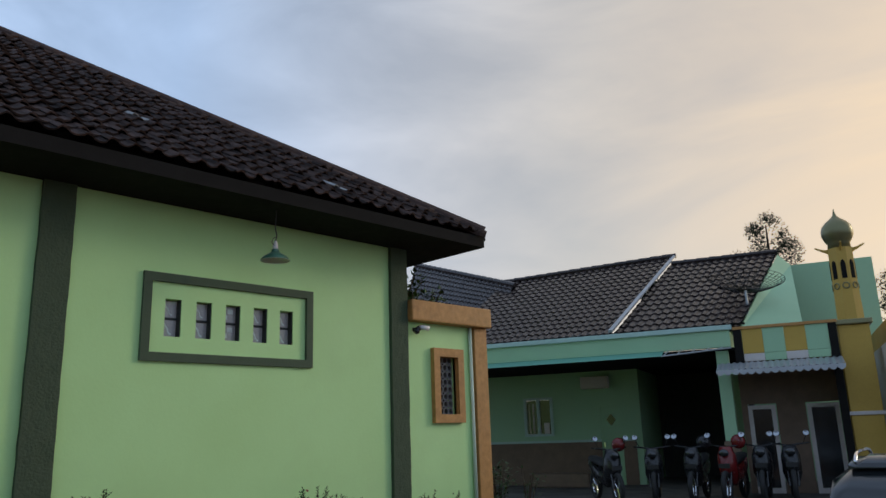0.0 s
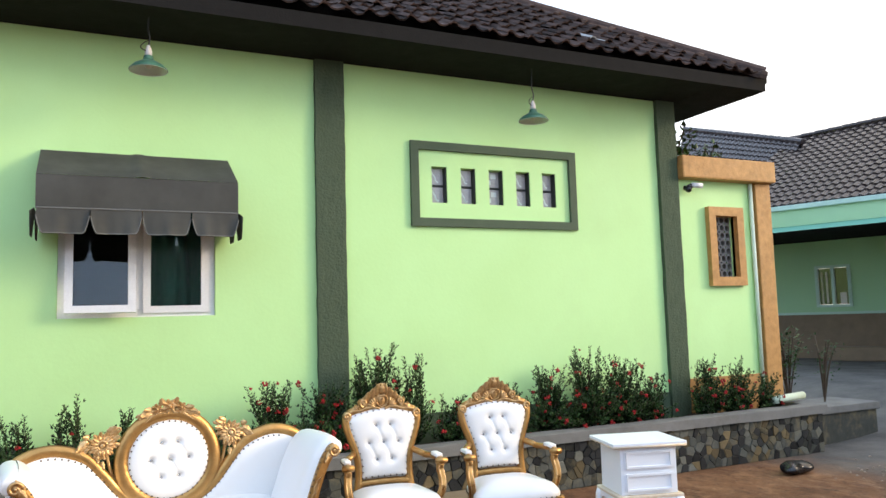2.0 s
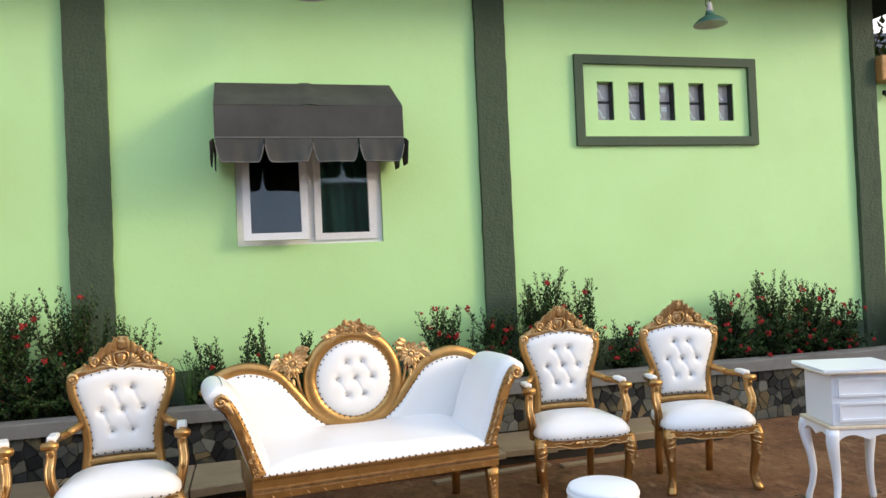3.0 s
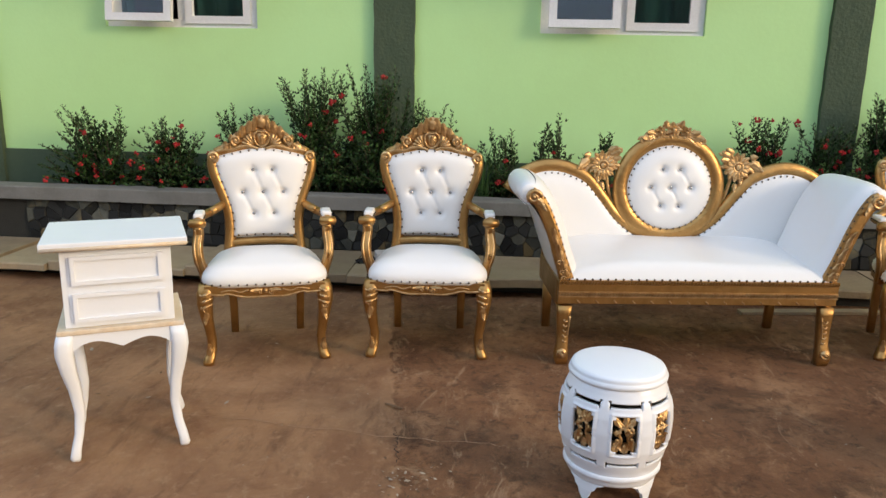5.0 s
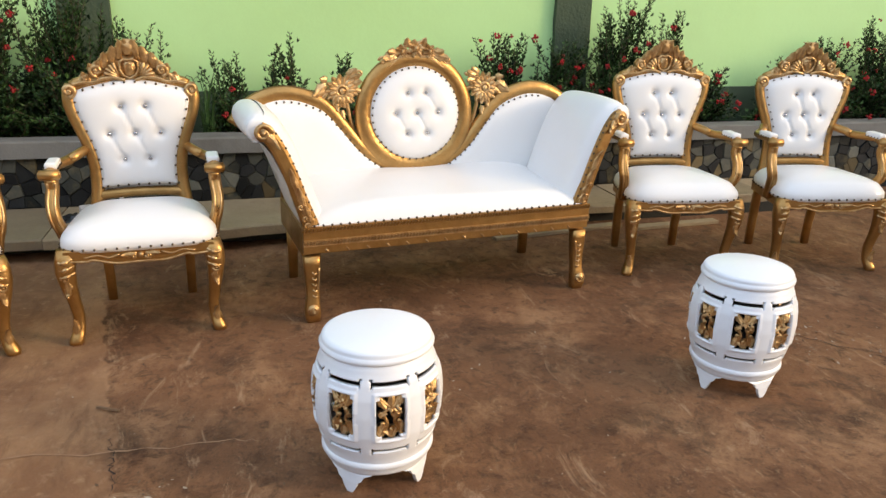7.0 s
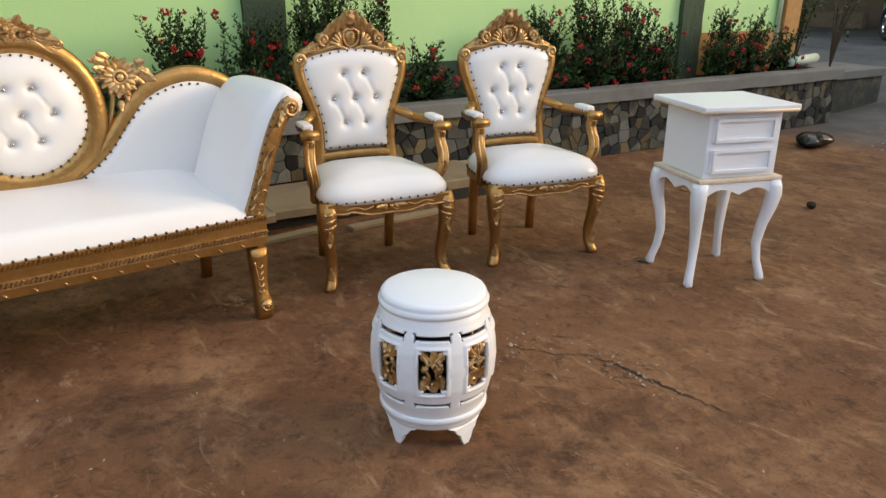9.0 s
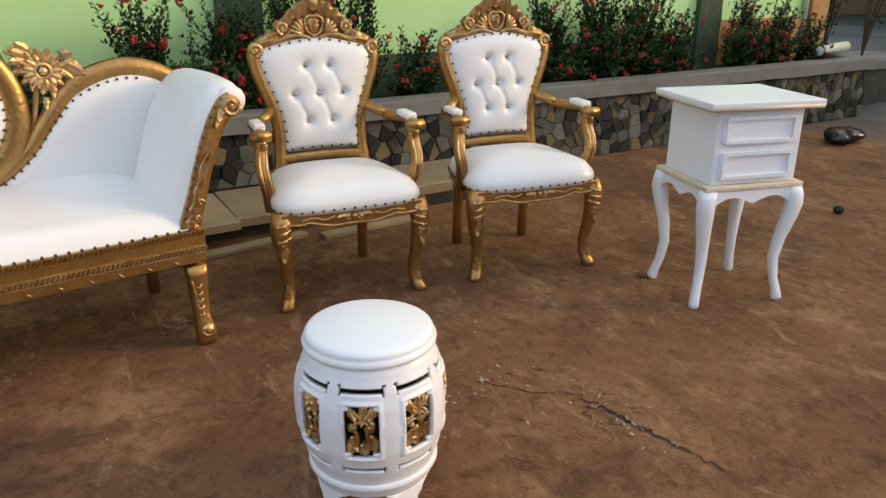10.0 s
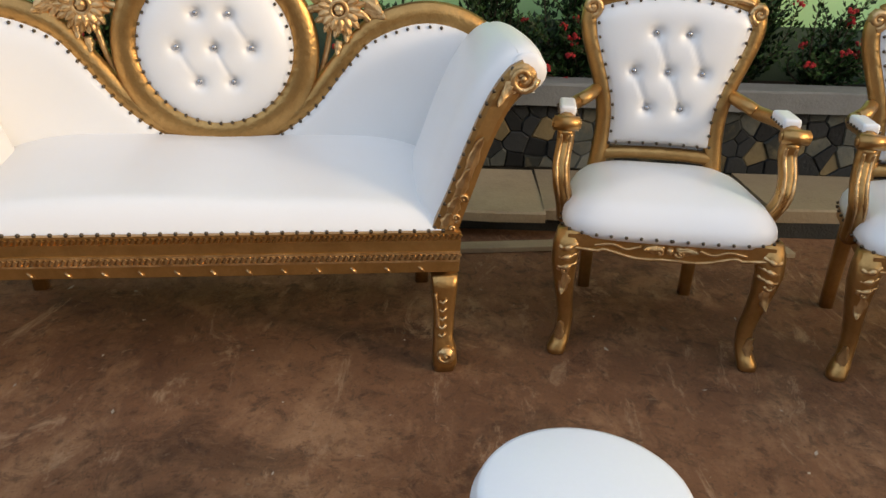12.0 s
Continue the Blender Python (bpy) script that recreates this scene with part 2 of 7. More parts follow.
CHROME = material("chrome", (0.7, 0.7, 0.72), 0.12, metal=1.0, bump=0)
MIRROR = material("mirror_glass", (0.45, 0.46, 0.48), 0.03, metal=1.0, bump=0, mix=0)
BLACK_PLASTIC = material("black_glossy_plastic", (0.014, 0.014, 0.016), 0.25, bump=0.02)
RED_PLASTIC = material("dark_red_bodywork", (0.16, 0.012, 0.012), 0.25, bump=0.02)
CAR_PAINT = material("dark_grey_car_paint", (0.028, 0.030, 0.034), 0.22, bump=0, coat=0.5)
CAR_GLASS = material("tinted_car_glass", (0.012, 0.014, 0.016), 0.06, bump=0, spec=0.8)
PIPE_WHITE = material("white_pvc_pipe", (0.62, 0.72, 0.56), 0.4, bump=0.03)
LITTER_WHITE = material("white_plastic_block", (0.62, 0.56, 0.52), 0.5, bump=0.05)
DRY_LEAF = material("dry_leaf", (0.16, 0.09, 0.045), 0.8, rand=0.5, bump=0.1)
PALE_CHIP = material("pale_paint_chips", (0.34, 0.27, 0.20), 0.8, rand=0.3, bump=0.1)
SCUFF = material("pale_scuffed_concrete", (0.36, 0.215, 0.125), 0.9, col2=(0.22, 0.12, 0.065), scale=30, bump=0.2)
CRACK = material("dirt_filled_crack", (0.020, 0.013, 0.009), 0.95, bump=0.3)


def ground_material():
    """Stained red-brown yard concrete, a paler old slab on one side of a joint, grey drive further on."""
    m = bpy.data.materials.new("red_stained_yard_concrete")
    m.use_nodes = True
    n, l = m.node_tree.nodes, m.node_tree.links
    b = n["Principled BSDF"]
    tc = n.new("ShaderNodeTexCoord")
    vec = tc.outputs["Object"]

    def tex(scale, detail=6, rough=0.62, dist=0.0, stretch=None):
        t = n.new("ShaderNodeTexNoise")
        t.inputs["Scale"].default_value = scale
        t.inputs["Detail"].default_value = detail
        t.inputs["Roughness"].default_value = rough
        t.inputs["Distortion"].default_value = dist
        if stretch:
            mp = n.new("ShaderNodeMapping")
            mp.inputs["Scale"].default_value = stretch
            mp.inputs["Rotation"].default_value = (0, 0, 0.15)
            l.new(vec, mp.inputs["Vector"])
            l.new(mp.outputs["Vector"], t.inputs["Vector"])
        else:
            l.new(vec, t.inputs["Vector"])
        return t.outputs["Fac"]

    def rng(x, a, c, lo=0.0, hi=1.0):
        r = n.new("ShaderNodeMapRange")
        r.inputs["From Min"].default_value, r.inputs["From Max"].default_value = a, c
        r.inputs["To Min"].default_value, r.inputs["To Max"].default_value = lo, hi
        l.new(x, r.inputs["Value"])
        return r.outputs["Result"]

    def mixc(f, a, c):
        x = n.new("ShaderNodeMix")
        x.data_type = "RGBA"
        l.new(f, x.inputs["Factor"])
        for k, s in (("A", a), ("B", c)):
            if isinstance(s, tuple):
                x.inputs[k].default_value = (*s, 1)
            else:
                l.new(s, x.inputs[k])
        return x.outputs["Result"]

    c = mixc(rng(tex(1.1, 7), 0.36, 0.64), (0.135, 0.060, 0.029), (0.232, 0.110, 0.053))
    c = mixc(rng(tex(2.6, 9, 0.72, 0.25, (0.85, 1.15, 1)), 0.50, 0.70, 0, 0.7), c, (0.410, 0.225, 0.116))
    c = mixc(rng(tex(2.4, 8, 0.68, 0.5), 0.54, 0.72, 0, 0.8), c, (0.026, 0.014, 0.008))
    c = mixc(rng(tex(7.5, 8, 0.75, 0.2), 0.52, 0.68, 0, 0.55), c, (0.324, 0.165, 0.082))
    c = mixc(rng(tex(6.0, 8, 0.75, 0.3), 0.55, 0.70, 0, 0.6), c, (0.059, 0.028, 0.015))
    c = mixc(rng(tex(38, 5), 0.62, 0.78, 0, 0.4), c, (0.356, 0.230, 0.138))
    c = mixc(rng(tex(90, 3), 0.58, 0.72, 0, 0.6), c, (0.054, 0.030, 0.019))
    c = mixc(rng(tex(14, 9, 0.78, 0.6), 0.51, 0.64, 0, 0.65), c, (0.040, 0.020, 0.011))
    c = mixc(rng(tex(4.2, 10, 0.8, 1.1, (0.6, 1.5, 1)), 0.56, 0.66, 0, 0.7), c, (0.42, 0.26, 0.15))
    c = mixc(rng(tex(22, 7, 0.8, 0.8), 0.60, 0.70, 0, 0.6), c, (0.40, 0.26, 0.16))
    sep = n.new("ShaderNodeSeparateXYZ")
    l.new(vec, sep.inputs["Vector"])
    wob = n.new("ShaderNodeMath")
    wob.operation = "MULTIPLY_ADD"
    l.new(tex(9, 5), wob.inputs[0])
    wob.inputs[1].default_value = 0.16
    skew = n.new("ShaderNodeMath")
    skew.operation = "MULTIPLY_ADD"
    l.new(sep.outputs["X"], skew.inputs[0])
    skew.inputs[1].default_value = -0.163
    l.new(sep.outputs["Y"], skew.inputs[2])
    l.new(skew.outputs["Value"], wob.inputs[2])
    left = rng(wob.outputs["Value"], 0.672, 0.688, 1, 0)
    slab = mixc(rng(tex(2.2, 8, 0.7, 0.4), 0.4, 0.66), (0.238, 0.118, 0.060), (0.420, 0.235, 0.122))
    slab = mixc(rng(tex(5.0, 9, 0.75, 0.5, (0.5, 1.8, 1)), 0.52, 0.66, 0, 0.7), slab, (0.130, 0.066, 0.036))
    slab = mixc(rng(tex(17, 8, 0.75, 0.3), 0.54, 0.68, 0, 0.6), slab, (0.46, 0.29, 0.17))
    lf = n.new("ShaderNodeMath")
    lf.operation = "MULTIPLY"
    l.new(left, lf.inputs[0])
    lf.inputs[1].default_value = 0.82
    c = mixc(lf.outputs["Value"], c, slab)
    wob2 = n.new("ShaderNodeMath")
    wob2.operation = "MULTIPLY_ADD"
    l.new(tex(1.3, 5), wob2.inputs[0])
    wob2.inputs[1].default_value = 2.4
    l.new(sep.outputs["Y"], wob2.inputs[2])
    far = rng(wob2.outputs["Value"], 8.3, 9.6)
    grey = mixc(rng(tex(1.7, 7), 0.35, 0.65), (0.085, 0.08, 0.074), (0.15, 0.14, 0.125))
    c = mixc(far, c, grey)
    tone = n.new("ShaderNodeHueSaturation")
    tone.inputs["Value"].default_value = 0.94
    l.new(c, tone.inputs["Color"])
    l.new(tone.outputs["Color"], b.inputs["Base Color"])
    l.new(rng(tex(2.0, 6), 0.3, 0.7, 0.62, 0.95), b.inputs["Roughness"])
    b.inputs["Specular IOR Level"].default_value = 0.2
    bp = n.new("ShaderNodeBump")
    bp.inputs["Strength"].default_value = 0.8
    bp.inputs["Distance"].default_value = 0.012
    l.new(tex(24, 8, 0.7), bp.inputs["Height"])
    l.new(bp.outputs["Normal"], b.inputs["Normal"])
    return m


GROUND = ground_material()


# ---- mesh tools ----
def obj(name, bm, mat, parent=None, smooth=False):
    me = bpy.data.meshes.new(name)
    bmesh.ops.recalc_face_normals(bm, faces=bm.faces)
    bm.to_mesh(me)
    bm.free()
    if smooth:
        me.polygons.foreach_set("use_smooth", [True] * len(me.polygons))
    me.materials.append(mat)
    ob = new(name, me)
    if parent:
        ob.parent = parent
    return ob


def part(name, bm, mat, parent, label="", smooth=False):
    ob = obj(name, bm, mat, parent, smooth)
    if name == "nailheads":
        tagged(ob, kind="stuff")
    return tagged(ob, label) if label else ob


def islands(bm):
    """The separate pieces of a bmesh, each as a bmesh of its own, largest first."""
    bm.verts.index_update()
    seen, out = set(), []
    for v in bm.verts:
        if v in seen:
            continue
        stack, group = [v], []
        seen.add(v)
        while stack:
            q = stack.pop()
            group.append(q)
            for e in q.link_edges:
                o = e.other_vert(q)
                if o not in seen:
                    seen.add(o)
                    stack.append(o)
        out.append(group)
    out.sort(key=len, reverse=True)
    made = []
    for group in out:
        nb = bmesh.new()
        m = {q: nb.verts.new(q.co) for q in group}
        for f in {f for q in group for f in q.link_faces}:
            nb.faces.new([m[q] for q in f.verts])
        made.append(nb)
    bm.free()
    return made


def carved(name, piece, bm, mat, parent, label="", deep=True):
    """A carving of many lobes: the largest is the part, the others hang under it (or beside it)."""
    main = None
    for b in islands(bm):
        if main is None:
            main = part(name, b, mat, parent, label, smooth=True)
        else:
            part(piece, b, mat, main if deep else parent, smooth=True)
    return main


def thing(name, label, category, m=None, group="", kind=""):
    e = new(name)
    e.empty_display_size = 0.1
    if m:
        e.matrix_world = m
    return tagged(e, label, category, group, kind)


def box(bm, x0, y0, z0, x1, y1, z1, bevel=0.0, seg=2):
    vs = [bm.verts.new(p) for p in ((x0, y0, z0), (x1, y0, z0), (x1, y1, z0), (x0, y1, z0), (x0, y0, z1), (x1, y0, z1), (x1, y1, z1), (x0, y1, z1))]
    fs = [bm.faces.new([vs[i] for i in q]) for q in ((3, 2, 1, 0), (4, 5, 6, 7), (0, 1, 5, 4), (1, 2, 6, 5), (2, 3, 7, 6), (3, 0, 4, 7))]
    if bevel:
        es = list({e for f in fs for e in f.edges})
        bmesh.ops.bevel(bm, geom=es, offset=bevel, segments=seg, affect="EDGES", profile=0.6)
    return bm


def boxes(*specs, bevel=0.0):
    bm = bmesh.new()
    for s in specs:
        box(bm, *s, bevel=bevel)
    return bm


def rings(bm, loops, cap=True, closed=False):
    """Skin a list of equal-length loops of points."""
    rows = [[bm.verts.new(p) for p in lp] for lp in loops]
    n = len(rows[0])
    seq = range(len(rows) if closed else len(rows) - 1)
    for i in seq:
        a, b = rows[i], rows[(i + 1) % len(rows)]
        for j in range(n):
            k = (j + 1) % n
            bm.faces.new((a[j], a[k], b[k], b[j]))
    if cap and not closed:
        bm.faces.new(rows[0][::-1])
        bm.faces.new(rows[-1])
    return bm


def loft(bm, sections, n=12, power=2.0):
    """Horizontal sections (x, y, z, rx, ry) skinned upwards; power above 2 squares them off."""
    loops = []
    for x, y, z, rx, ry in sections:
        lp = []
        for j in range(n):
            a = 2 * math.pi * (j + 0.5) / n
            c, s = math.cos(a), math.sin(a)
            lp.append((x + rx * math.copysign(abs(c) ** (2 / power), c), y + ry * math.copysign(abs(s) ** (2 / power), s), z))
        loops.append(lp)
    return rings(bm, loops)


def lathe(bm, profile, n=32, cx=0.0, cy=0.0):
    return rings(bm, [[(cx + r * math.cos(2 * math.pi * j / n), cy + r * math.sin(2 * math.pi * j / n), z) for j in range(n)] for r, z in profile])


def smooth_path(pts, per=6, closed=False):
    """Catmull-Rom through the points."""
    p = [Vector(q) for q in pts]
    out = []
    n = len(p)
    for i in range(n if closed else n - 1):
        a = p[(i - 1) % n] if closed or i > 0 else p[0] * 2 - p[1]
        b, c = p[i], p[(i + 1) % n]
        d = p[(i + 2) % n] if closed or i + 2 < n else p[-1] * 2 - p[-2]
        for k in range(per):
            t = k / per
            out.append(0.5 * ((2 * b) + (c - a) * t + (2 * a - 5 * b + 4 * c - d) * t * t + (3 * b - a - 3 * c + d) * t ** 3))
    if not closed:
        out.append(p[-1])
    return out


def tube(bm, pts, ra, rb=None, n=8, up=(1, 0, 0), closed=False):
    """A tube along pts; ra across (in the plane at right angles to up), rb along up; each a number or a list."""
    pts = [Vector(p) for p in pts]
    upv = Vector(up)
    m = len(pts)
    rb = ra if rb is None else rb
    loops = []
    for i, p in enumerate(pts):
        if closed:
            d = pts[(i + 1) % m] - pts[i - 1]
        else:
            d = pts[min(i + 1, m - 1)] - pts[max(i - 1, 0)]
        if d.length < 1e-9:
            d = Vector((0, 0, 1))
        d.normalize()
        side = d.cross(upv)
        if side.length < 1e-4:
            side = d.cross(Vector((0.3, 1, 0.2)))
        side.normalize()
        w = side.cross(d).normalized()
        a = ra[i] if isinstance(ra, (list, tuple)) else ra
        b = rb[i] if isinstance(rb, (list, tuple)) else rb
        loops.append([p + side * (a * math.cos(2 * math.pi * j / n)) + w * (b * math.sin(2 * math.pi * j / n)) for j in range(n)])
    return rings(bm, loops, closed=closed)


def blob(bm, c, r, n=8, m=5, squash=(1, 1, 1)):
    """A small rounded lump."""
    loops = []
    for i in range(m + 1):
        a = math.pi * (i / m - 0.5) * 0.96
        loops.append([(c[0] + r * squash[0] * math.cos(a) * math.cos(2 * math.pi * j / n), c[1] + r * squash[1] * math.cos(a) * math.sin(2 * math.pi * j / n), c[2] + r * squash[2] * math.sin(a)) for j in range(n)])
    return rings(bm, loops)


def sheet(bm, fn, nu, nv):
    """A grid of quads over fn(u, v), u and v from 0 to 1."""
    vs = [[bm.verts.new(fn(i / nu, j / nv)) for j in range(nv + 1)] for i in range(nu + 1)]
    for i in range(nu):
        for j in range(nv):
            bm.faces.new((vs[i][j], vs[i + 1][j], vs[i + 1][j + 1], vs[i][j + 1]))
    return bm


def prism(bm, outline, a, b, axis="x"):
    """Extrude a closed outline of 2D points between a and b along an axis (outline is (y, z), (x, z) or (x, y))."""
    def at(p, t):
        return (t, p[0], p[1]) if axis == "x" else (p[0], t, p[1]) if axis == "y" else (p[0], p[1], t)
    return rings(bm, [[at(p, a) for p in outline], [at(p, b) for p in outline]])


def wall_faces(bm, holes, y0, y1, z0, z1, xf, xb):
    """A wall slab between xf (front) and xb, with rectangular openings (y0, y1, z0, z1) right through."""
    ys = sorted({y0, y1, *[h[0] for h in holes], *[h[1] for h in holes]})
    zs = sorted({z0, z1, *[h[2] for h in holes], *[h[3] for h in holes]})
    solid = {}
    for i in range(len(ys) - 1):
        for j in range(len(zs) - 1):
            cy, cz = (ys[i] + ys[i + 1]) / 2, (zs[j] + zs[j + 1]) / 2
            solid[i, j] = not any(h[0] < cy < h[1] and h[2] < cz < h[3] for h in holes)
    def quad(*p):
        bm.faces.new([bm.verts.new(q) for q in p])
    for (i, j), s in solid.items():
        if not s:
            continue
        a, b, c, d = ys[i], ys[i + 1], zs[j], zs[j + 1]
        quad((xf, a, c), (xf, b, c), (xf, b, d), (xf, a, d))
        quad((xb, a, c), (xb, a, d), (xb, b, d), (xb, b, c))
        if not solid.get((i - 1, j), False):
            quad((xf, a, c), (xf, a, d), (xb, a, d), (xb, a, c))
        if not solid.get((i + 1, j), False):
            quad((xf, b, c), (xb, b, c), (xb, b, d), (xf, b, d))
        if not solid.get((i, j - 1), False):
            quad((xf, a, c), (xb, a, c), (xb, b, c), (xf, b, c))
        if not solid.get((i, j + 1), False):
            quad((xf, a, d), (xf, b, d), (xb, b, d), (xb, a, d))
    bmesh.ops.remove_doubles(bm, verts=bm.verts, dist=1e-5)
    return bm


def frame_ring(y0, y1, z0, z1, w, xa, xb):
    """A rectangular frame in the wall plane as four mitred bars."""
    bm = bmesh.new()
    o = [(y0, z0), (y1, z0), (y1, z1), (y0, z1)]
    i = [(y0 + w, z0 + w), (y1 - w, z0 + w), (y1 - w, z1 - w), (y0 + w, z1 - w)]
    for k in range(4):
        q = (k + 1) % 4
        prism(bm, [o[k], o[q], i[q], i[k]], xa, xb)
    bmesh.ops.remove_doubles(bm, verts=bm.verts, dist=1e-5)
    return bm

# ---- the yard ----
def ground_height(x, y):
    """Level yard that climbs gently to the drive in front of the far house."""
    t = min(1.0, max(0.0, (y - 8.6) / 4.2))
    return 0.42 * t * t * (3 - 2 * t)


def build_ground():
    bm = bmesh.new()
    ys = [-400, -60, -12, -4, 0, 4, 8] + [8.6 + 0.42 * i for i in range(11)] + [14, 20, 40, 120, 600]
    xs = [-500, -80, -20, -8, -4, 0, 4, 10, 30, 90, 400]
    vs = [[bm.verts.new((x, y, ground_height(x, y))) for y in ys] for x in xs]
    for i in range(len(xs) - 1):
        for j in range(len(ys) - 1):
            bm.faces.new((vs[i][j], vs[i + 1][j], vs[i + 1][j + 1], vs[i][j + 1]))
    return tagged(obj("ground", bm, GROUND, smooth=True), "red-brown stained concrete yard with worn pale patches", "ground", kind="structure")


ground = build_ground()

WX = -7.0       # face of the green wall
THICK = 0.2
WIN = [(0.60, 1.80), (-2.75, -1.55)]
WIN_Z = (1.715, 2.72)
SLOTS = [3.85 + 0.3185 * i for i in range(5)]
holes = [(a, b, *WIN_Z) for a, b in WIN] + [(s, s + 0.165, 2.76, 3.12) for s in SLOTS]
wall_main = tagged(obj("wall_west", wall_faces(bmesh.new(), holes, -9.0, 6.93, 0.0, 4.35, WX, WX - THICK), PAINT), "light green painted rendered wall with dark green pilasters", "wall", kind="structure")
bm = bmesh.new()
wall_faces(bm, [], WX - 7.0, WX - THICK, 0, 4.35, 0, -THICK)
end = obj("wall_north", bm, PAINT)
end.matrix_world = pose(0, 6.93, 0, 0, 0, 90) @ pose(0, 0, 0)
end.matrix_world = Matrix(((0, 1, 0, 0), (1, 0, 0, 6.93), (0, 0, 1, 0), (0, 0, 0, 1)))
tagged(end, "light green end wall of the roofed building", "wall", kind="structure")

# pilasters, rough dark green render
for a, b in ((-3.98, -3.68), (-0.64, -0.335), (2.68, 2.955), (6.67, 6.935)):
    bm = bmesh.new()
    def face(u, v, a=a, b=b):
        z = 0.45 + v * 3.63
        wob = 0.004 * noise.noise((u * 3, z * 9, a)) + 0.004 * noise.noise((u * 9, z * 23, a))
        ed = 0.006 * noise.noise((z * 7, a, 3.1 + (u > 0.5)))
        return (WX + (0.0 if u in (0, 1) else 0.05 + wob), a + (b - a) * min(1, max(0, (u * 10 - 1) / 8)) + ed * (1 if u in (0, 1) or u * 10 in (1, 9) else 0), z)
    sheet(bm, face, 10, 60)
    part("pilaster", bm, TEXTURED_GREEN, wall_main, "dark green rough-rendered pilaster", smooth=False)
# dark skirting band under the bushes, ochre on the garden wall
part("skirting", boxes((WX, -9.0, 0.4, WX + 0.02, 6.66, 0.745)), FRAME_GREEN, wall_main, "dark green painted base band")
part("panel_frame", frame_ring(3.62, 5.53, 2.522, 3.358, 0.082, WX, WX + 0.035), FRAME_GREEN, wall_main, "dark green raised rectangular moulding")

# ventilation slots of patterned glass block, two to each opening
for k, s in enumerate(SLOTS):
    w = tagged(obj("window_slot", boxes((WX - 0.13, s + 0.004, 2.93, WX - 0.07, s + 0.161, 2.95)), BLACK_BAR), "narrow slot window with two patterned glass blocks", "window", group="slot windows in the panel", kind="structure")
    for z0, z1 in ((2.764, 2.93), (2.95, 3.116)):
        p = part("pane", boxes((WX - 0.12, s + 0.004, z0, WX - 0.08, s + 0.161, z1), bevel=0.006), BLOCK_GLASS, w, "pressed glass block")
        bm = bmesh.new()
        if k == 2:
            box(bm, WX - 0.081, s + 0.06, z0 + 0.09, WX - 0.076, s + 0.12, z0 + 0.14)
            box(bm, WX - 0.081, s + 0.015, z0 + 0.03, WX - 0.076, s + 0.06, z0 + 0.075)
        else:
            tube(bm, smooth_path([(WX - 0.08, s + 0.03, z0 + 0.13), (WX - 0.08, s + 0.05, z0 + 0.10), (WX - 0.08, s + 0.065, z0 + 0.08), (WX - 0.08, s + 0.08, z0 + 0.04), (WX - 0.08, s + 0.105, z0 + 0.025)]), [0.006 + 0.006 * abs(math.sin(i * 1.9)) for i in range(25)], 0.004, n=6)
        part("relief", bm, BLOCK_MARK, p)
    part("jamb", boxes((WX - 0.12, s + 0.155, 2.762, WX - 0.012, s + 0.164, 3.118)), BLACK_BAR, w)

# unseen plain walls added behind the walk to hold off low sky light
UNSEEN_WALL = CONCRETE
tagged(obj("wall_unseen_east", boxes((5.6, -11.0, -0.1, 5.8, 6.0, 3.6)), UNSEEN_WALL), "added plain grey wall, unseen, that cuts low sky light", "wall", kind="structure")
tagged(obj("wall_unseen_south", boxes((WX + 0.6, -11.2, -0.1, 5.59, -11.0, 3.6)), UNSEEN_WALL), "added plain grey wall, unseen, that cuts low sky light", "wall", kind="structure")

# ---- windows with awnings ----
def curtain_mesh(y0, y1, z0, z1, x):
    bm = bmesh.new()
    def f(u, v):
        y = y0 + (y1 - y0) * u
        return (x + 0.04 * math.sin(u * 19 + 1.2 * math.sin(v * 2 + u * 6)) + 0.010 * math.sin(u * 47 + v * 3), y + 0.01 * math.sin(v * 5 + u * 12), z0 + (z1 - z0) * v)
    return sheet(bm, f, 90, 10)


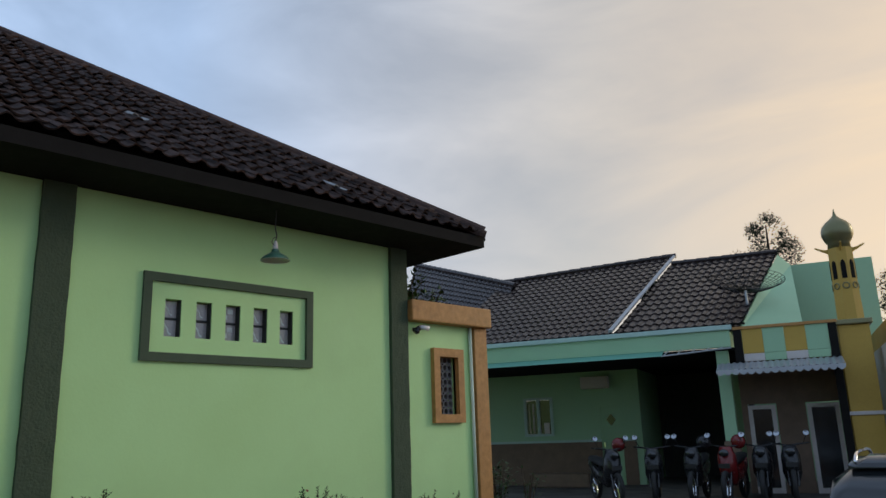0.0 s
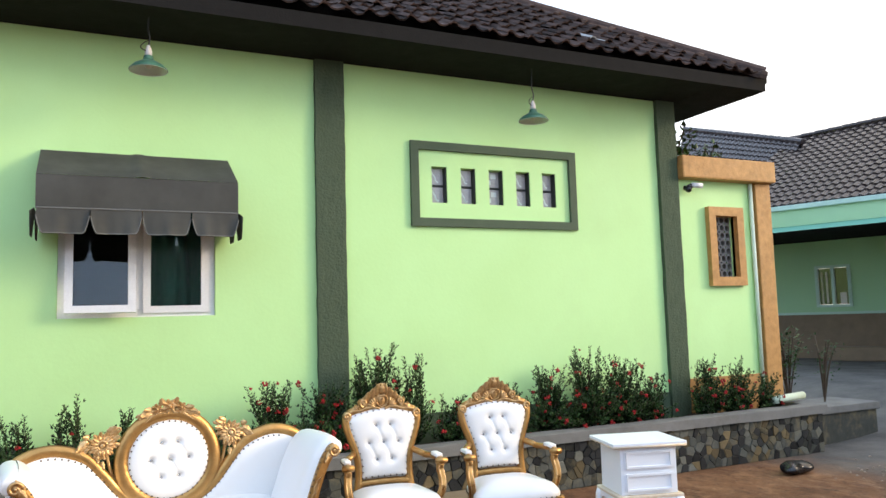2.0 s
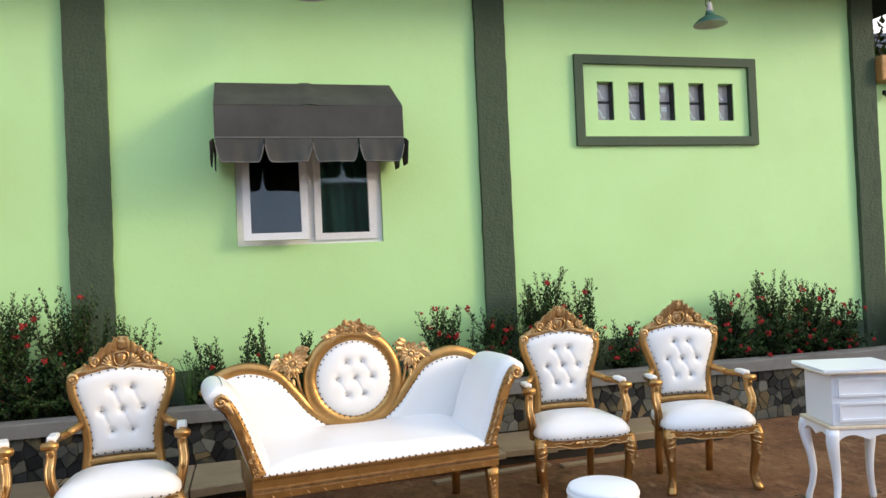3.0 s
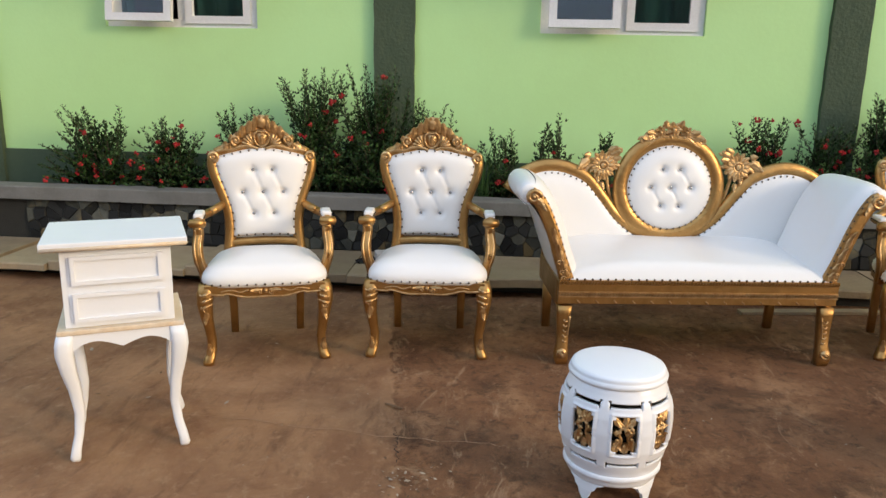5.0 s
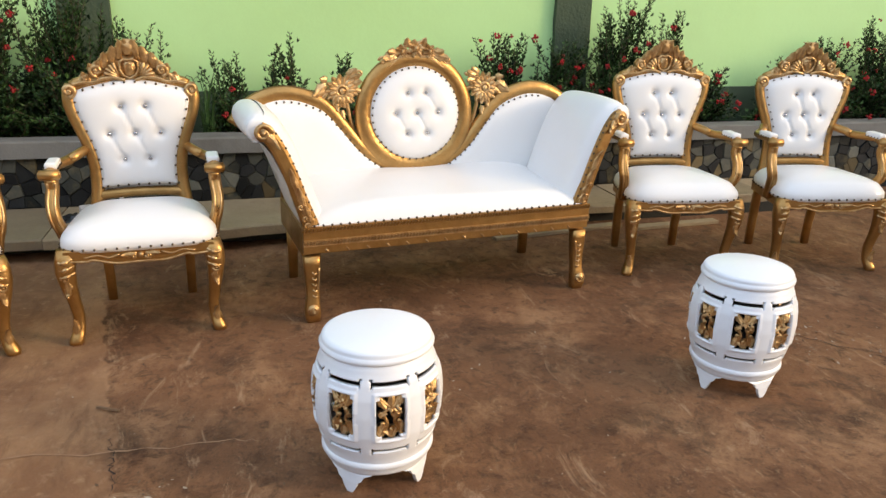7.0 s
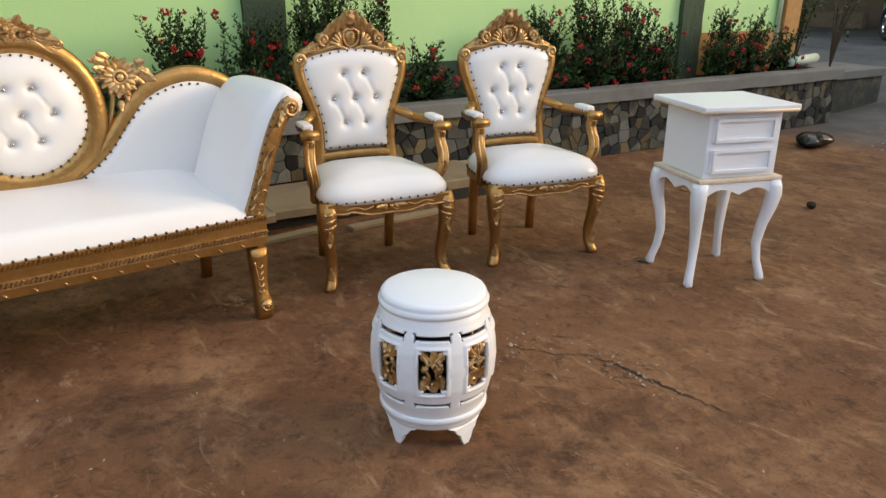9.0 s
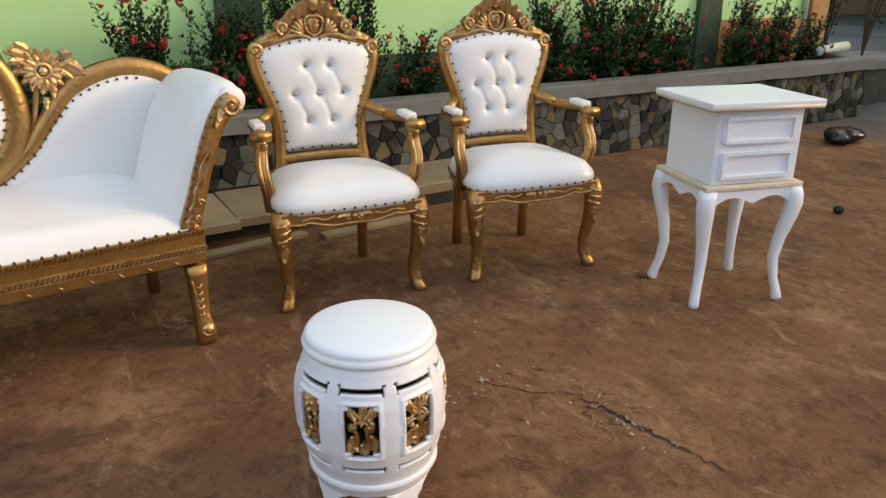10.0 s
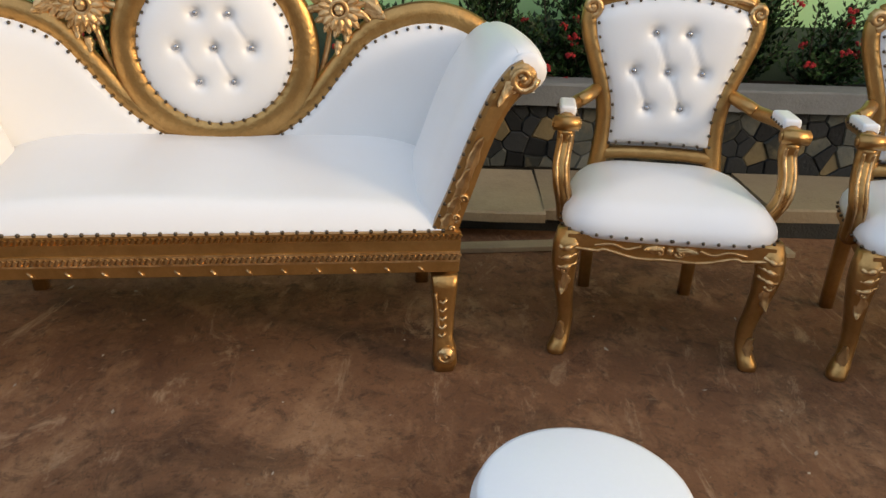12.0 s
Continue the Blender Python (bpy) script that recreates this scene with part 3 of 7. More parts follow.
def build_window(k, y0, y1):
    z0, z1 = WIN_Z
    ym = (y0 + y1) / 2
    w = thing("window_%d" % k, "white aluminium two-light window, one sash ajar, green curtain behind", "window", kind="structure")
    part("window_frame", frame_ring(y0 + 0.002, y1 - 0.002, z0 + 0.002, z1 - 0.002, 0.06, WX - 0.15, WX - 0.03), WHITE_FRAME, w)
    part("mullion", boxes((WX - 0.15, ym - 0.035, z0 + 0.062, WX - 0.028, ym + 0.035, z1 - 0.062), bevel=0.004), WHITE_FRAME, w)
    for side, (a, b) in enumerate(((y0 + 0.055, ym - 0.03), (ym + 0.03, y1 - 0.055))):
        sash = part("sash", frame_ring(a, b, z0 + 0.03, z1 - 0.05, 0.058, -0.025, 0.02), WHITE_FRAME, w)
        pane = part("pane", boxes((-0.006, a + 0.055, z0 + 0.085, 0.002, b - 0.055, z1 - 0.105)), GLASS, sash, "clear window pane")
        pane.visible_shadow = False
        if side == 0:  # top-hung sash pushed a little open
            sash.matrix_local = pose(WX - 0.012, 0, z1 - 0.05) @ pose(0, 0, 0, 0, -7, 0) @ pose(0, 0, -(z1 - 0.05))
        else:
            sash.matrix_local = pose(WX - 0.03, 0, 0)
    part("window_sill", boxes((WX - 0.15, y0 + 0.003, z0 - 0.0, WX - 0.027, y1 - 0.003, z0 + 0.006), bevel=0.002), WHITE_FRAME, w, "pale painted sill")
    part("curtain", curtain_mesh(ym + 0.02, y1 + 0.08, z0 - 0.1, z1 + 0.1, WX - 0.26), CURTAIN, w, "deep green gathered curtain")
    part("curtain", curtain_mesh(y0 - 0.1, y0 + 0.06, z0 - 0.1, z1 + 0.1, WX - 0.36), CURTAIN, w, "deep green gathered curtain")
    # room box, its dimness carried by the near-black colour
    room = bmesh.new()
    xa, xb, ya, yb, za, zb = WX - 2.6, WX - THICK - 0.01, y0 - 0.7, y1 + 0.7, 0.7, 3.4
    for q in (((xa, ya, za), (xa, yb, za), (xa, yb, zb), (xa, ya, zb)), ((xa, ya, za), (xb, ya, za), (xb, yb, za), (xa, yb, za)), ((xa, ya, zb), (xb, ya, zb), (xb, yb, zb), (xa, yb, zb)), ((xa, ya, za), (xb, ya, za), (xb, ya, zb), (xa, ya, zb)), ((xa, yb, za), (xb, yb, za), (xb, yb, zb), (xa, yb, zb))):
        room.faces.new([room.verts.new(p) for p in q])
    tagged(obj("wall_inside", room, ROOM_DARK), "room box coloured near black for the unlit inside", "wall", kind="structure")
    return w


def build_awning(y0, y1):
    """Box awning: sloping top, upright front, scalloped valance all round."""
    aw = thing("awning", "charcoal canvas awning with a scalloped valance over the window", "awning", pose(0, y0, 0), group="window awnings")
    L = y1 - y0
    zt, zf, zb, xo = 3.05, 2.765, 2.515, WX + 0.51
    nu = 48
    def sag(u):
        return -0.006 + 0.010 * abs(math.sin(math.pi * u * 2)) ** 0.5 - 0.004
    bm = bmesh.new()
    def top(u, v):
        y = L * u
        x = WX + 0.003 + v * (xo - WX)
        pinch = 0.03 * (1 - v) * 0  # straight sides
        return (x, y + pinch, zt + (zf - zt) * v - 0.018 * math.sin(math.pi * v) * abs(math.sin(2 * math.pi * u)) + 0.008 * (abs(u - 0.5) < 0.03))
    sheet(bm, top, nu, 8)
    part("top_panel", bm, CANVAS, aw, smooth=True)
    bm = bmesh.new()
    def front(u, v):
        return (xo + 0.004 * math.sin(u * 9) * math.sin(v * 3) + 0.012 * math.sin(math.pi * v) * 0.3, L * u, zf + (zb - zf) * v + (0.006 * math.sin(2 * math.pi * u * 2)) * v)
    sheet(bm, front, nu, 6)
    part("front_panel", bm, CANVAS, aw, smooth=True)
    for ys, nm in ((0.0, 0), (L, 1)):
        bm = bmesh.new()
        v = [bm.verts.new(p) for p in ((WX + 0.003, ys, zt), (xo, ys, zf), (xo, ys, zb), (WX + 0.003, ys, zb))]
        bm.faces.new(v)
        part("side_panel", bm, CANVAS, aw)
    for k in range(4):
        bm = bmesh.new()
        a, b = L * k / 4 + 0.004, L * (k + 1) / 4 - 0.004
        def val(u, v, a=a, b=b, k=k):
            d = 0.185 * min(1, (1 - abs(2 * u - 1) ** 5) + 0.30)
            return (xo + 0.012 + 0.014 * math.sin(u * 7 + k * 2) * v + 0.005 * math.sin(u * 19 + k * 5) * v + 0.012 * v, a + (b - a) * u, zb - v * d)
        sheet(bm, val, 16, 5)
        sc = part("valance_scallop", bm, CANVAS, aw, smooth=True)
        bm = bmesh.new()
        tube(bm, [Vector(val(i / 24, 1.0)) for i in range(25)], 0.005, n=5)
        part("piping", bm, CANVAS_TRIM, sc)
    for ys, sg in ((0.0, -1), (L, 1)):
        for k in range(2):
            bm = bmesh.new()
            def side(u, v, ys=ys, sg=sg, k=k):
                d = 0.2 * min(1, (1 - abs(2 * u - 1) ** 4) + 0.12)
                return (WX + 0.01 + (k + u) * 0.25, ys + sg * (0.008 + 0.02 * v * (k + u * 0.5)), zb - v * d)
            sheet(bm, side, 10, 4)
            part("valance_scallop", bm, CANVAS, aw, smooth=True)
    bm = bmesh.new()
    tube(bm, [(xo + 0.012, 0, zb), (xo + 0.012, L, zb)], 0.007, n=6)
    part("piping", bm, CANVAS_TRIM, aw)
    bm = bmesh.new()
    for p, q in (((WX, 0.02, zb + 0.01), (xo - 0.01, 0.02, zb + 0.01)), ((WX, L - 0.02, zb + 0.01), (xo - 0.01, L - 0.02, zb + 0.01)), ((xo - 0.01, 0.01, zb + 0.01), (xo - 0.01, L - 0.01, zb + 0.01))):
        tube(bm, [p, q], 0.011, n=6, up=(0, 0, 1))
    part("support_frame", bm, BLACK_BAR, aw)
    return aw


for k, (a, b) in enumerate(WIN):
    build_window(k + 1, a, b)
build_awning(0.47, 1.905)
build_awning(0.47 - 3.35, 1.905 - 3.35)


# ---- enamel lamps hung below the eaves ----
def build_pendant(y, x=-6.5, z=3.50):
    lamp = thing("pendant_lamp", "green enamel outdoor lamp hung from the eaves", "lamp", pose(x, y, z), group="lamps under the eaves")
    bm = bmesh.new()
    prof = [(0.145, 0.0), (0.14, 0.012), (0.11, 0.042), (0.075, 0.062), (0.045, 0.078), (0.036, 0.10), (0.034, 0.115)]
    loops = [[(r * math.cos(2 * math.pi * j / 32), r * math.sin(2 * math.pi * j / 32), zz) for j in range(32)] for r, zz in prof]
    rings(bm, loops, cap=False)
    part("shade", bm, LAMP_GREEN, lamp, "green enamel shade", smooth=True)
    bm = bmesh.new()
    rings(bm, [[((r - 0.003) * math.cos(2 * math.pi * j / 32), (r - 0.003) * math.sin(2 * math.pi * j / 32), zz - 0.003) for j in range(32)] for r, zz in prof], cap=False)
    part("shade_lining", bm, LAMP_INNER, lamp, "white enamel inside", smooth=True)
    bm = lathe(bmesh.new(), [(0.026, 0.112), (0.028, 0.14), (0.022, 0.17), (0.016, 0.19), (0.012, 0.20)], 14)
    part("lamp_holder", bm, LITTER_WHITE, lamp, "white porcelain holder", smooth=True)
    bm = bmesh.new()
    tube(bm, smooth_path([(0, 0, 0.195), (0.006, 0.008, 0.26), (-0.004, -0.004, 0.34), (0, 0, 0.44), (0, 0, 0.52)]), 0.006, n=6)
    tube(bm, smooth_path([(0.01, -0.02, 0.15), (0.03, -0.06, 0.17), (0.01, -0.035, 0.215), (0, 0, 0.24)]), 0.004, n=5)
    part("cable", bm, BLACK_BAR, lamp, smooth=True)
    bm = blob(bmesh.new(), (0, 0, 0.055), 0.032, 10, 6, (1, 1, 1.3))
    part("bulb", bm, LITTER_WHITE, lamp, smooth=True)
    return lamp


build_pendant(1.226, z=3.62)
build_pendant(4.728, z=3.52)

# ---- tiled hip roof over the green building ----
EX, EY, EZ, PITCH = -6.29, 7.64, 4.22, 0.665
RUN = 5.4
roof = thing("roof", "old dark clay tiled hip roof with mossy tiles", "roof", kind="structure")
bm = bmesh.new()
y_far = -10.0
top = (EX - RUN, EZ + PITCH * RUN)
v = [bm.verts.new(p) for p in ((EX, y_far, EZ - 0.05), (EX, EY, EZ - 0.05), (EX - RUN, EY - RUN, top[1] - 0.05), (EX - RUN, y_far, top[1] - 0.05), (EX - 2 * RUN, EY, EZ - 0.05), (EX - 2 * RUN, y_far, EZ - 0.05))]
for q in ((0, 1, 2, 3), (1, 4, 2), (4, 5, 3, 2)):
    bm.faces.new([v[i] for i in q])
part("roof_deck", bm, DARK_WOOD, roof)
# soffit and fascia, almost black
part("soffit", boxes((WX - 0.5, -10.0, 4.046, EX + 0.03, 6.94, 4.08), (WX - 6.0, 6.945, 4.046, EX + 0.03, EY - 0.03, 4.08)), DARK_WOOD, roof, "blackened wooden soffit")
part("fascia", boxes((EX - 0.01, -10.0, 4.05, EX + 0.025, EY, 4.18)), DARK_WOOD, roof, "dark fascia board")
part("fascia", boxes((EX - 6.0, EY - 0.03, 4.05, EX - 0.012, EY + 0.005, 4.18)), DARK_WOOD, roof, "dark fascia board")
sl = Vector((-1, 0, PITCH)).normalized()       # up the slope
nrm = Vector((PITCH, 0, 1)).normalized()
TW, TL = 0.20, 0.225


def tile_mesh(mat):
    """One pantile: a shallow S across, lapping the row below."""
    prof = [(-0.5, 0.020), (-0.36, 0.046), (-0.18, 0.042), (0.0, 0.012), (0.2, 0.0), (0.38, 0.006), (0.5, 0.020)]
    vs, fs = [], []
    for zz in (0.0, -0.016):
        for s, lift in ((-0.03, 0.034), (TL * 1.02, 0.0)):
            for a, h in prof:
                p = Vector((0, a * TW, 0)) + sl * s + nrm * (h + lift + zz)
                vs.append(p)
    k = len(prof)
    for i in range(k - 1):
        fs.append((i, i + 1, k + i + 1, k + i))
        fs.append((i, 2 * k + i, 2 * k + i + 1, i + 1))
    me = bpy.data.meshes.new("roof_tile")
    me.from_pydata([tuple(p) for p in vs], [], fs)
    me.materials.append(mat)
    return me, vs, fs


tile_data, tile_vs, tile_fs = tile_mesh(OLD_TILE)
pale_data = tile_data.copy()
pale_data.materials.clear()
pale_data.materials.append(PALE_TILE)
rest_v, rest_f = [], []
tiles_near = []
slope_len = RUN * math.sqrt(1 + PITCH * PITCH)
rnd = random.Random(5)
for r in range(int(slope_len / TL)):
    run = r * TL / math.sqrt(1 + PITCH * PITCH)
    c = 0
    y = EY - run - 0.10 - rnd.uniform(0, 0.03)
    while y > -6.0:
        at = Vector((EX - run, y - TW / 2, EZ + PITCH * run)) + nrm * rnd.uniform(-0.006, 0.012) + Vector((0, rnd.uniform(-0.005, 0.005), 0)) + sl * rnd.uniform(-0.022, 0.022)
        turn = rnd.uniform(-0.018, 0.018)
        if r < 14 and y > 2.6 and len(tiles_near) < 290:
            tiles_near.append((at, turn, r, c))
        else:
            b0 = len(rest_v)
            for p in tile_vs:
                rest_v.append((at.x + p.x, at.y + p.y + turn * p.x, at.z + p.z))
            rest_f.extend(tuple(b0 + i for i in f) for f in tile_fs)
        y -= TW
        c += 1
me = bpy.data.meshes.new("roof_tiles")
me.from_pydata(rest_v, [], rest_f)
me.materials.append(OLD_TILE)
rest = new("roof_tiles", me)
rest.parent = roof
tagged(rest, "old dark clay pantiles", kind="stuff")
# hip capping tiles
hip_dir = Vector((-1, -1, PITCH)).normalized()
hip_len = RUN * math.sqrt(2 + PITCH * PITCH)
cap_n = int(hip_len / 0.36)
cap_me = None
for i in range(cap_n):
    if cap_me is None:
        bm = bmesh.new()
        side = Vector((1, -1, 0)).normalized()
        upn = side.cross(hip_dir) * -1
        upn = upn if upn.z > 0 else -upn
        loops = []
        for s, g in ((-0.03, 1.20), (0.03, 1.22), (0.06, 1.0), (0.37, 0.92)):
            lp = []
            for j in range(9):
                a = math.pi * j / 8
                lp.append(hip_dir * s + side * (math.cos(a) * 0.135 * g) + upn * (math.sin(a) * 0.105 * g - 0.012))
            for j in range(9):
                a = math.pi * (8 - j) / 8
                lp.append(hip_dir * s + side * (math.cos(a) * 0.118 * g) + upn * (math.sin(a) * 0.088 * g - 0.014))
            loops.append(lp)
        rings(bm, loops)
        bmesh.ops.recalc_face_normals(bm, faces=bm.faces)
        cap_me = bpy.data.meshes.new("hip_tile")
        bm.to_mesh(cap_me)
        bm.free()
        cap_me.materials.append(RIDGE_TILE)
    o = new("hip_tile", cap_me)
    o.parent = roof
    o.location = Vector((EX - 0.01, EY - 0.01, EZ - 0.045)) + hip_dir * (i * 0.36) + Vector((0, 0, rnd.uniform(-0.004, 0.006)))
hip_foot = Vector((EX - 0.01, EY - 0.01, EZ - 0.03))
bm = bmesh.new()
tube(bm, [hip_foot, hip_foot + hip_dir * hip_len], 0.15, 0.055, n=8, up=tuple(Vector((1, -1, 0)).normalized()))
part("hip_bedding", bm, OLD_TILE, roof, "dark mortar bed under the hip tiles")
bm = boxes((EX - 0.30, EY - 0.30, 4.05, EX + 0.015, EY + 0.0, 4.19))
part("corner_block", bm, DARK_WOOD, roof, "dark eaves corner")
rr = random.Random(17)
x = EX
while x > EX - 4.0:
    w = rr.uniform(0.07, 0.11)
    bm = boxes((x - w, EY - 0.02, EZ - 0.075 + rr.uniform(-0.02, 0.015), x - 0.004, EY + 0.045 + rr.uniform(-0.015, 0.02), EZ + 0.005))
    part("eave_tile", bm, DARK_WOOD, roof)
    x -= w
bm = bmesh.new()
tube(bm, [(EX - RUN, EY - RUN, top[1] + 0.02), (EX - RUN, y_far, top[1] + 0.02)], 0.1, 0.08, n=10, up=(0, 0, 1))
part("ridge", bm, RIDGE_TILE, roof)

# ---- garden wall with the ochre lintel and grille ----
GY0, GY1 = 6.935, 8.12
garden = tagged(obj("wall_garden", wall_faces(bmesh.new(), [(7.475, 7.815, 2.01, 2.75)], GY0, GY1 + 0.02, 0.0, 3.3, WX - 0.02, WX - 0.2), PAINT), "light green garden wall with an ochre lintel and grille", "wall", kind="structure")
part("base_band", boxes((WX - 0.02, 6.937, 0.4, WX + 0.006, 8.1, 0.87)), ORANGE, garden, "ochre painted base band")
part("lintel", boxes((WX - 0.3, 6.94, 3.155, WX + 0.13, 8.41, 3.415), bevel=0.02), ORANGE, garden, "ochre sponged lintel beam")
part("column", boxes((WX - 0.25, 8.14, 0.0, WX + 0.05, 8.385, 3.153), bevel=0.012), ORANGE, garden, "ochre sponged column")
part("grille_frame", frame_ring(7.375, 7.92, 1.915, 2.845, 0.105, WX - 0.06, WX + 0.045), ORANGE, garden, "ochre grille surround")
bm = bmesh.new()
tube(bm, [(WX + 0.01, 8.095, 0.5), (WX + 0.01, 8.095, 3.15)], 0.024, n=8)
part("downpipe", bm, PIPE_WHITE, garden, "pale pvc downpipe", smooth=True)
# pierced block: a plate with round holes, 4 by 8
gr = thing("window_grille", "grey pierced concrete grille with rows of round holes", "window", kind="structure")
bm = bmesh.new()
cw, ch = 0.335 / 4, 0.735 / 8
for i in range(4):
    for j in range(8):
        cy, cz = 7.478 + (i + 0.5) * cw, 2.013 + (j + 0.5) * ch
        n = 16
        ins, outs = [], []
        for k in range(n):
            a = 2 * math.pi * (k + 0.5) / n
            c, s = math.cos(a), math.sin(a)
            q = max(abs(c), abs(s))
            outs.append((cy + c / q * cw / 2, cz + s / q * ch / 2))
            ins.append((cy + c * 0.031, cz + s * 0.034))
        for x0, x1, A, B in ((WX - 0.08, WX - 0.08, outs, ins), (WX - 0.08, WX - 0.14, ins, ins)):
            va = [bm.verts.new((x0, *p)) for p in A]
            vb = [bm.verts.new((x1, *p)) for p in B]
            for k in range(n):
                bm.faces.new((va[k], va[(k + 1) % n], vb[(k + 1) % n], vb[k]))
part("pierced_plate", bm, CONCRETE, gr)
# shade behind the holes given by a near-black box
part("backing", boxes((WX - 0.75, 7.3, 1.8, WX - 0.72, 8.0, 2.95), (WX - 0.72, 7.30, 1.8, WX - 0.21, 7.32, 2.95), (WX - 0.72, 7.98, 1.8, WX - 0.21, 8.0, 2.95), (WX - 0.72, 7.32, 2.92, WX - 0.21, 7.98, 2.95)), ROOM_DARK, gr, "near-black box for the shade behind the grille")

# security camera under the lintel
cc = thing("security_camera", "small white bullet camera on a black bracket under the lintel", "camera", pose(WX + 0.02, 7.06, 3.05))
bm = bmesh.new()
tube(bm, [(0.0, 0.0, 0.0), (0.05, 0.0, 0.0), (0.08, 0.03, 0.02)], 0.03, n=10)
blob(bm, (0.05, 0.0, -0.02), 0.04, 10, 6)
part("bracket", bm, BLACK_PLASTIC, cc, smooth=True)
bm = bmesh.new()
tube(bm, [(0.05, 0.05, 0.03), (0.09, 0.17, 0.02)], 0.03, n=14, up=(0, 0, 1))
part("housing", bm, WHITE_FRAME, cc, "white camera housing", smooth=True)

# ---- raised planter with stone veneer ----
PX, PY0, PY1, PTOP = -6.45, -9.0, 8.42, 0.535
planter = thing("planter", "raised planter with stone veneer face and grey concrete coping", "planter", kind="structure")
part("core", boxes((WX + 0.021, PY0, -0.05, PX - 0.02, PY1 - 0.02, 0.43)), MORTAR, planter)
bm = bmesh.new()
def cap_top(u, v):
    prof = [(PX - 0.14, 0.44), (PX - 0.14, PTOP - 0.004), (PX - 0.135, PTOP), (PX + 0.028, PTOP), (PX + 0.036, PTOP - 0.008), (PX + 0.036, 0.435), (PX - 0.14, 0.435)]
    x, z = prof[round(v * 6)]
    y = PY0 + (PY1 - PY0) * u
    return (x + 0.005 * noise.noise((y * 3, v * 5, 1)), y, z + 0.006 * noise.noise((y * 2.2, v * 3, 4)))
sheet(bm, cap_top, 160, 6)
part("coping", bm, CONCRETE, planter, "grey cement coping", smooth=False)
part("coping", boxes((WX + 0.03, PY1 - 0.15, 0.436, PX + 0.03, PY1 + 0.03, PTOP - 0.003), bevel=0.008), CONCRETE, planter, "grey cement coping")
bm = bmesh.new()
sheet(bm, lambda u, v: (WX + 0.02 + v * (PX - WX - 0.16), PY0 + (PY1 - 0.2 - PY0) * u, 0.47 + 0.05 * noise.noise((u * 60, v * 3, 0))), 120, 6)
part("soil", bm, SOIL, planter, "dark bare soil", smooth=True)
# lower bed beyond the corner
bed = thing("planter", "low outer planter with stone face beyond the column", "planter", kind="structure")
part("core", boxes((WX - 0.35, 8.47, -0.05, WX + 0.26, 9.72, 0.36)), STONE, bed)
part("coping", boxes((WX - 0.4, 8.452, 0.361, WX + 0.30, 9.75, 0.45), bevel=0.01), CONCRETE, bed)

# step along the foot of the planter
ledge = thing("ledge", "low step of tan sandstone slabs along the planter foot", "step", kind="structure")
part("riser", boxes((PX - 0.02, -9.0, -0.05, -5.98, 4.3, 0.07)), MORTAR, ledge)
y = -9.0
rs = random.Random(3)
while y < 4.2:
    ln = rs.uniform(0.32, 0.62)
    y2 = min(y + ln, 4.3)
    f0 = -5.80 + rs.uniform(-0.03, 0.035) - 0.045 * max(0, y)
    f1 = -5.80 + rs.uniform(-0.03, 0.035) - 0.045 * max(0, y2)
    zt = 0.128 + rs.uniform(-0.012, 0.012)
    bm = bmesh.new()
    ol = [(PX + 0.0, y + 0.006), (f0, y + 0.006 + rs.uniform(-0.02, 0.01)), ((f0 + f1) / 2 + rs.uniform(-0.02, 0.02), (y + y2) / 2), (f1, y2 - 0.006), (PX + 0.0, y2 - 0.006)]
    rings(bm, [[(a, b, 0.072) for a, b in ol], [(a, b, zt - 0.008) for a, b in ol], [(a + (-0.008 if a > PX + 0.1 else 0), b, zt) for a, b in ol]])
    if y < -3.5:
        y = y2
        part("slab", bm, SANDSTONE, ledge)
        continue
    part("slab", bm, SANDSTONE, ledge)
    y = y2

# ---- carved furniture: tools ----
def leaf_carving(bm, base, tip, width, normal, lift=0.012, ridges=3, curl=0.35):
    """A carved acanthus lobe from base to tip, ribbed, its end curling forward."""
    base, tip, nn = Vector(base), Vector(tip), Vector(normal).normalized()
    d = tip - base
    side = d.cross(nn).normalized()
    L = d.length
    def f(u, v):
        s = 2 * v - 1
        w = width * (math.sin(math.pi * min(1, 0.16 + 0.84 * u)) ** 0.7) * (1 + 0.16 * math.sin(u * 16))
        h = lift * (1 - s * s) * (0.5 + 0.5 * math.sin(math.pi * u)) + lift * 0.45 * math.cos(s * math.pi * ridges) * (1 - abs(s))
        c = curl * L * max(0, u - 0.55) ** 2 * 3
        return base + d * (u - 0.25 * c) + side * (s * w) + nn * (h + c * 0.9)
    def g(u, v):
        return f(u, v) - nn * (0.009 + 0.006 * math.sin(math.pi * u))
    nu, nv = 9, 8
    A = [[bm.verts.new(f(i / nu, j / nv)) for j in range(nv + 1)] for i in range(nu + 1)]
    B = [[bm.verts.new(g(i / nu, j / nv)) for j in range(nv + 1)] for i in range(nu + 1)]
    for i in range(nu):
        for j in range(nv):
            bm.faces.new((A[i][j], A[i + 1][j], A[i + 1][j + 1], A[i][j + 1]))
            bm.faces.new((B[i][j], B[i][j + 1], B[i + 1][j + 1], B[i + 1][j]))
    for i in range(nu):
        for j in (0, nv):
            bm.faces.new((A[i][j], A[i + 1][j], B[i + 1][j], B[i][j]))
    for j in range(nv):
        for i in (0, nu):
            bm.faces.new((A[i][j], A[i][j + 1], B[i][j + 1], B[i][j]))


